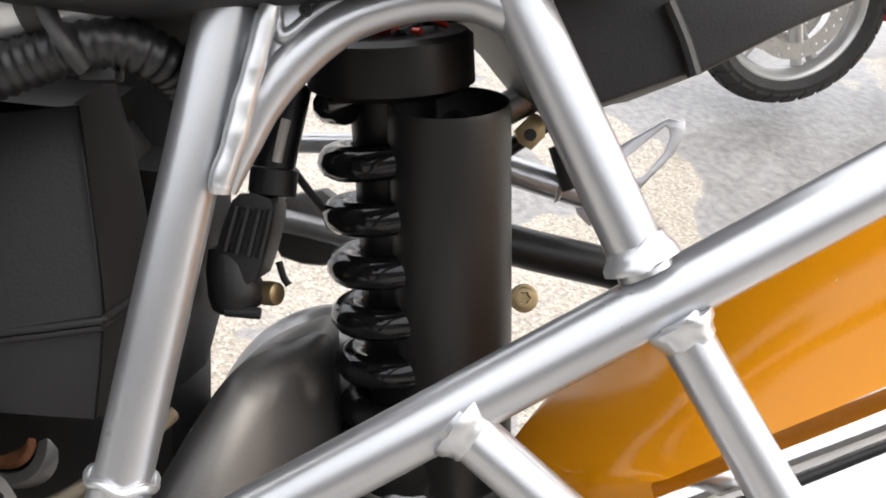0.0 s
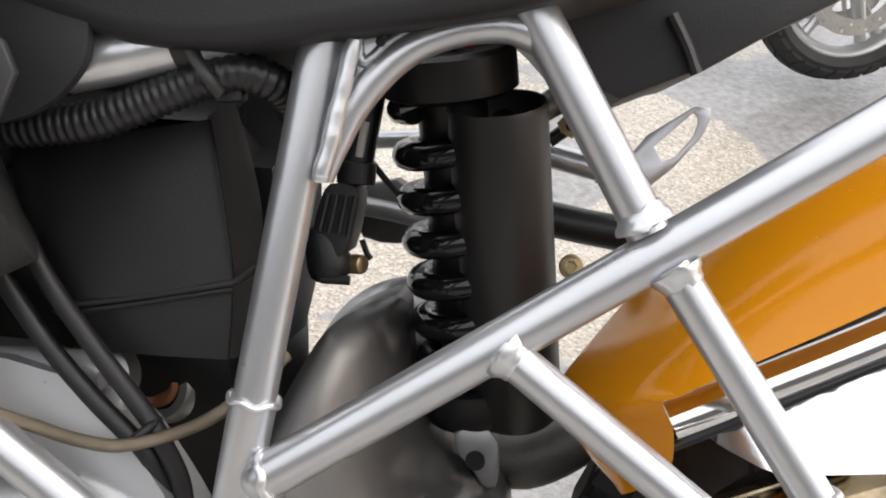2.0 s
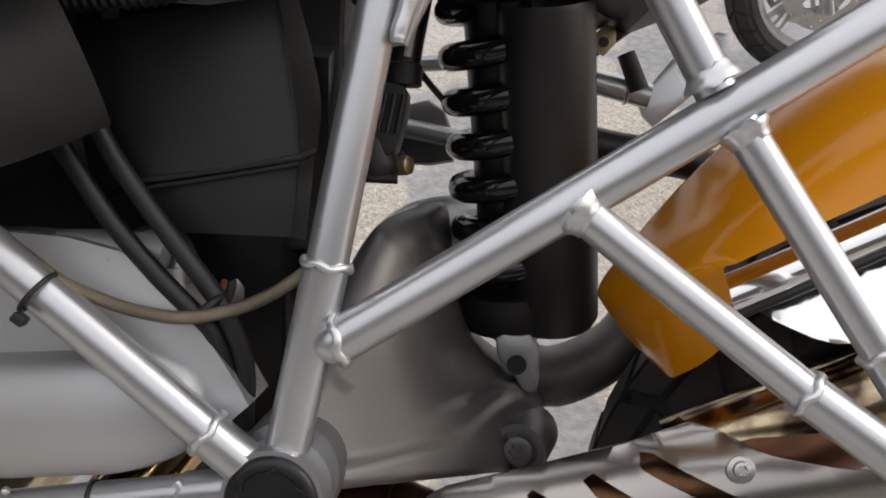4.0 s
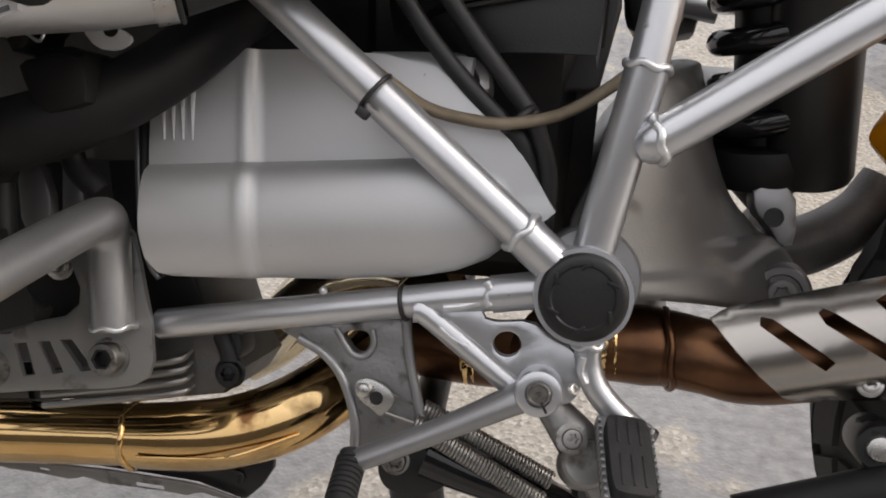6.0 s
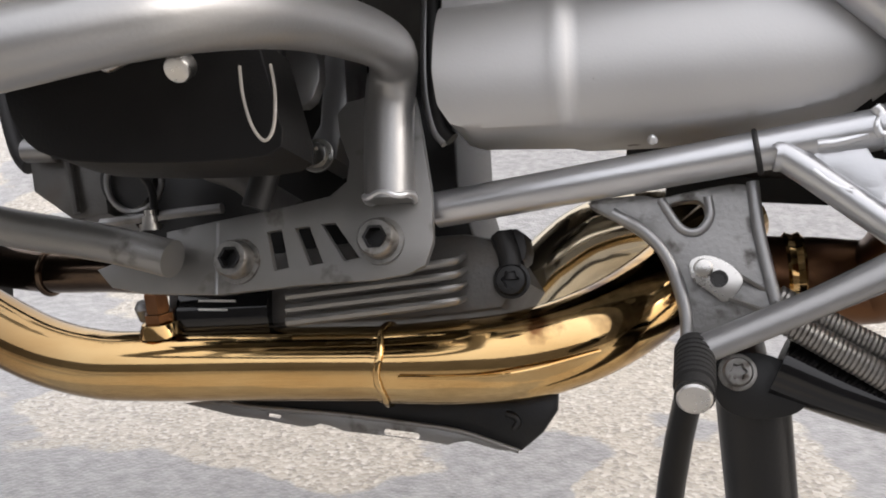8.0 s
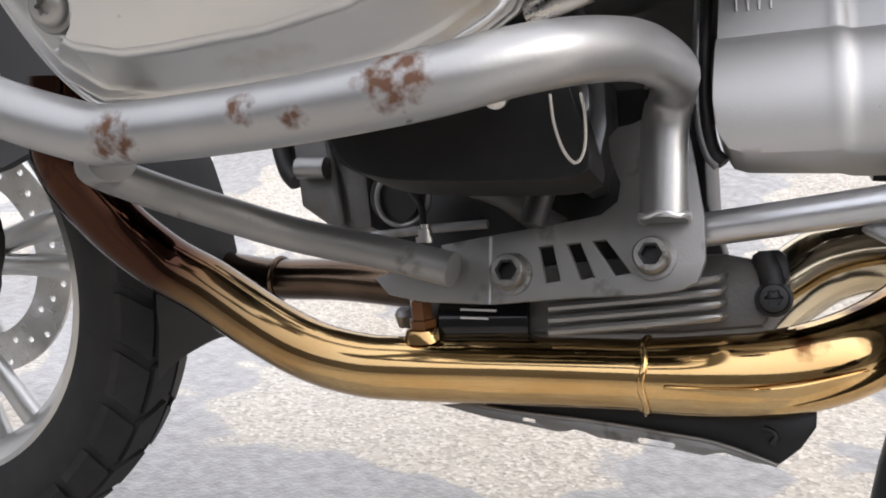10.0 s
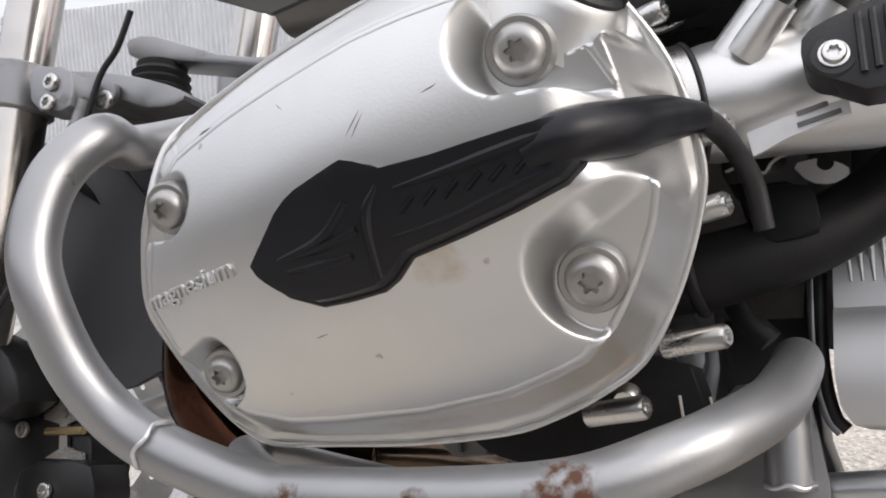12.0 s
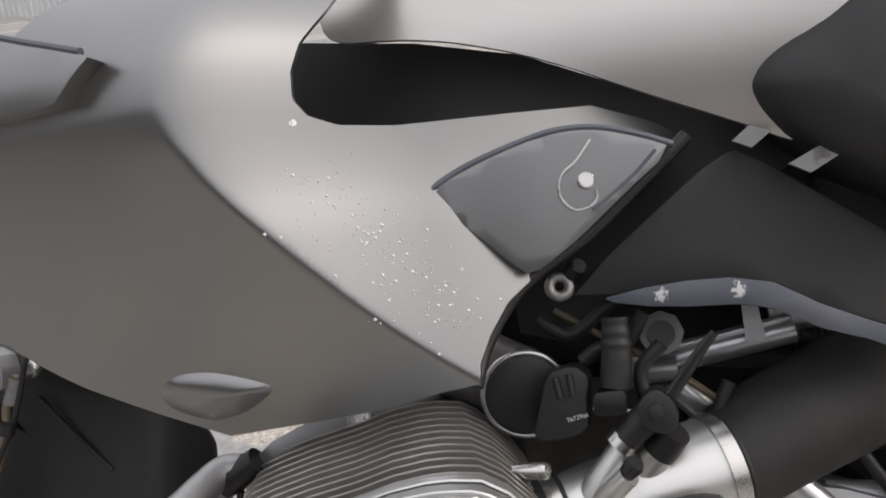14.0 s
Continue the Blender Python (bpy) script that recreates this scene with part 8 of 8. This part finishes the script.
part("rubber_boot", turned((-1.096, 0.42, 0.7703), (0, 0, 1), [(0, 0.030), (0.006, 0.032), (0.009, 0.028), (0.014, 0.031), (0.018, 0.027), (0.023, 0.030), (0.028, 0.025), (0.034, 0.026)], 32), M_RUBBER, bike, "black rubber bellows")
part("steering_arm", plate(corners([(-1.144, 0.8397), (-1.113, 0.8418), (-1.057, 0.8182), (-1.004, 0.7961), (-0.8886, 0.7757), (-0.914, 0.7647), (-0.9964, 0.7849), (-1.071, 0.8027), (-1.135, 0.8172)], 1), 0.41, 0.45, bevel=0.006), M_CAST, bike)
part("far_clamp", turned((-1.101, 0.56, 0.8219), (0, 0, 1), [(-0.03, 0.032), (0.03, 0.032)], 28), M_CAST, bike)
part("far_fork", sweep([(-1.08, 0.56, 0.9933), (-1.109, 0.56, 0.7386)], 0.027, 28, 1), M_FORK, bike)
HB = [(-0.9717, 0.7739), (-0.863, 0.7696), (-0.8874, 0.7416), (-0.8833, 0.7079), (-0.9053, 0.7015), (-0.9185, 0.7081)]
hornb = part("horn_bracket", plate(corners(HB, 1), 0.396, 0.400, bevel=0.001), M_CAST, bike)
screw((-0.8903, 0.395, 0.7124), (0, -1, 0), 0.006, hornb, M_STEEL)
MG = [(-1.272, 0.7703), (-1.185, 0.7747), (-1.071, 0.7583), (-1.017, 0.7343), (-0.9813, 0.7007), (-0.9485, 0.6209), (-0.9706, 0.549), (-1.06, 0.473), (-1.166, 0.4662), (-1.202, 0.5235), (-1.215, 0.5839), (-1.263, 0.6593)]
mud = part("front_mudguard", plate(corners(MG, 1), 0.42, 0.428, (), lambda x, z: 0.9 * max(0, x + 1.0) + 0.15 * (z - 0.62), 0.012), M_BLACK, bike, "matt black front mudguard", 60)
part("mudguard_edge", sweep([(-1.146, 0.42, 0.7061), (-1.096, 0.42, 0.6566), (-1.057, 0.42, 0.6212)], 0.0025, 8, 4), M_BLACK, mud)
inner = bmesh.new()
ang = [radians(a) for a in range(-10, 130, 8)]
grid = [[inner.verts.new((0.375 * math.cos(a), y, 0.375 * math.sin(a) - 0.012 * abs(y / 0.08) ** 3)) for y in np.linspace(-0.08, 0.08, 9)] for a in ang]
for p, q in zip(grid, grid[1:]):
    for j in range(8):
        inner.faces.new((p[j], p[j + 1], q[j + 1], q[j]))
bmesh.ops.solidify(inner, geom=inner.faces[:], thickness=0.003)
inner.transform(LOCAL @ pose(-1.345, 0.455, 0.345, 0, 0, 4))
part("wheel_arch_guard", inner, M_BLACK, mud)
hose1 = part("brake_hose", sweep([(-1.101, 0.335, 0.7392), (-1.115, 0.335, 0.7095), (-1.119, 0.335, 0.6819), (-1.137, 0.335, 0.633), (-1.152, 0.335, 0.6006), (-1.165, 0.335, 0.5681), (-1.168, 0.34, 0.5466)], [0.006, 0.0055, 0.005, 0.005, 0.005, 0.005, 0.007], 12, 6), M_BRASS, bike, "brown rubber brake hose")
part("hose_ferrule", sweep([(-1.099, 0.33, 0.7352), (-1.107, 0.33, 0.7107)], 0.0075, 14, 1), M_CAST, hose1)
part("hose_ferrule", sweep([(-1.163, 0.335, 0.5735), (-1.165, 0.335, 0.5492)], 0.0075, 14, 1), M_CAST, hose1)
part("sensor_cable", sweep([(-1.052, 0.33, 0.8168), (-1.065, 0.33, 0.7819), (-1.084, 0.33, 0.7561), (-1.101, 0.33, 0.7018), (-1.129, 0.33, 0.6485), (-1.161, 0.33, 0.5895), (-1.169, 0.33, 0.568), (-1.193, 0.33, 0.5382), (-1.203, 0.33, 0.5246)], 0.0030, 10, 6), M_BLACK, bike, "thin black sensor cable")
for q in ((-1.112, 0.328, 0.6858), (-1.156, 0.33, 0.5867)):
    part("hose_clip", turned(q, (0.3, 0, 1), [(-0.006, 0.009), (0.006, 0.009)], 14), M_BLACK, bike)
cal = part("brake_caliper", plate(corners([(-1.317, 0.519), (-1.212, 0.507), (-1.168, 0.4874), (-1.139, 0.4468), (-1.123, 0.4134), (-1.128, 0.3649), (-1.184, 0.3369), (-1.236, 0.3578), (-1.284, 0.3456)], 1), 0.40, 0.45, bevel=0.006), M_SATIN, bike, "black brake caliper")
part("caliper_box", plate(corners([(-1.202, 0.4015), (-1.112, 0.4063), (-1.101, 0.3801), (-1.104, 0.3491), (-1.176, 0.338), (-1.212, 0.3631)], 1), 0.385, 0.43, bevel=0.005), M_SATIN, cal)
for q in ((-1.162, 0.384, 0.3763), (-1.155, 0.384, 0.3487), (-1.217, 0.398, 0.4321), (-1.218, 0.398, 0.4604)):
    screw(q, (0, -1, 0), 0.008, cal, M_STEEL)
part("pad_spring", plate([(-1.189, 0.4609), (-1.15, 0.4618), (-1.145, 0.4414), (-1.154, 0.4378), (-1.151, 0.4171), (-1.131, 0.4115), (-1.13, 0.4051), (-1.18, 0.4055), (-1.162, 0.4146), (-1.164, 0.438), (-1.186, 0.4424)], 0.394, 0.398), M_STEEL, cal)
part("pad_pin", sweep([(-1.178, 0.392, 0.4307), (-1.129, 0.392, 0.4323)], 0.004, 8, 1), M_BRASSBOLT, cal)
part("fork_foot", plate(corners([(-1.298, 0.5352), (-1.22, 0.5243), (-1.176, 0.492), (-1.163, 0.4496), (-1.283, 0.4325)], 1), 0.345, 0.39, bevel=0.004), M_SATIN, fork)
screw((-1.245, 0.344, 0.4934), (0, -1, 0), 0.009, fork, M_STEEL)

# ---- parked motorcycle behind ----
OW = BIKE @ Vector((1.041, 2.7, 1.203))
other = thing("parked_motorcycle", "red motorcycle parked behind with a silver cast front wheel", "motorcycle", pose(OW.x, OW.y, OW.z, 0, 0, 8))
wheel(other, Matrix(), 0.300, 0.222, 0.125, 5, 0.155, "tyre", "black road tyre")
fl = sweep([(0.02, -0.09, 0.0), (0.20, -0.09, 0.5), (0.32, -0.09, 0.8)], 0.028, 20, 2)
part("fork_leg", fl, M_SATIN, other)
part("fork_leg", sweep([(0.02, 0.09, 0.0), (0.20, 0.09, 0.5), (0.32, 0.09, 0.8)], 0.028, 20, 2), M_SATIN, other)
fen = bmesh.new()
ang = [radians(a) for a in range(-5, 135, 8)]
grid = [[fen.verts.new((0.33 * math.cos(a), y, 0.33 * math.sin(a) - 0.03 * abs(y / 0.075) ** 2)) for y in np.linspace(-0.075, 0.075, 9)] for a in ang]
for p, q in zip(grid, grid[1:]):
    for j in range(8):
        fen.faces.new((p[j], p[j + 1], q[j + 1], q[j]))
bmesh.ops.solidify(fen, geom=fen.faces[:], thickness=0.003)
part("mudguard", fen, M_RED, other, "red front mudguard")
part("caliper", block((0.04, -0.10, 0.04), (0.13, -0.055, 0.13), 0.012), M_SATIN, other)
part("fairing", plate(corners([(0.22, 0.30), (0.55, 0.20), (1.0, 0.05), (1.25, 0.30), (1.0, 0.75), (0.45, 0.9), (0.25, 0.65)], 2), -0.16, 0.16, bevel=0.04, segments=4), M_RED, other, "red fairing")
wheel(other, pose(1.40, 0, 0.0), 0.300, 0.222, 0.17, 5, 0.0, "rear_tyre", "black rear tyre")
part("engine", block((0.45, -0.14, -0.1), (1.0, 0.14, 0.3), 0.04), M_SATIN, other)
part("seat", plate(corners([(0.9, 0.5), (1.6, 0.6), (1.65, 0.7), (1.3, 0.66), (0.95, 0.62)], 1), -0.12, 0.12, bevel=0.03), M_SEAT, other)
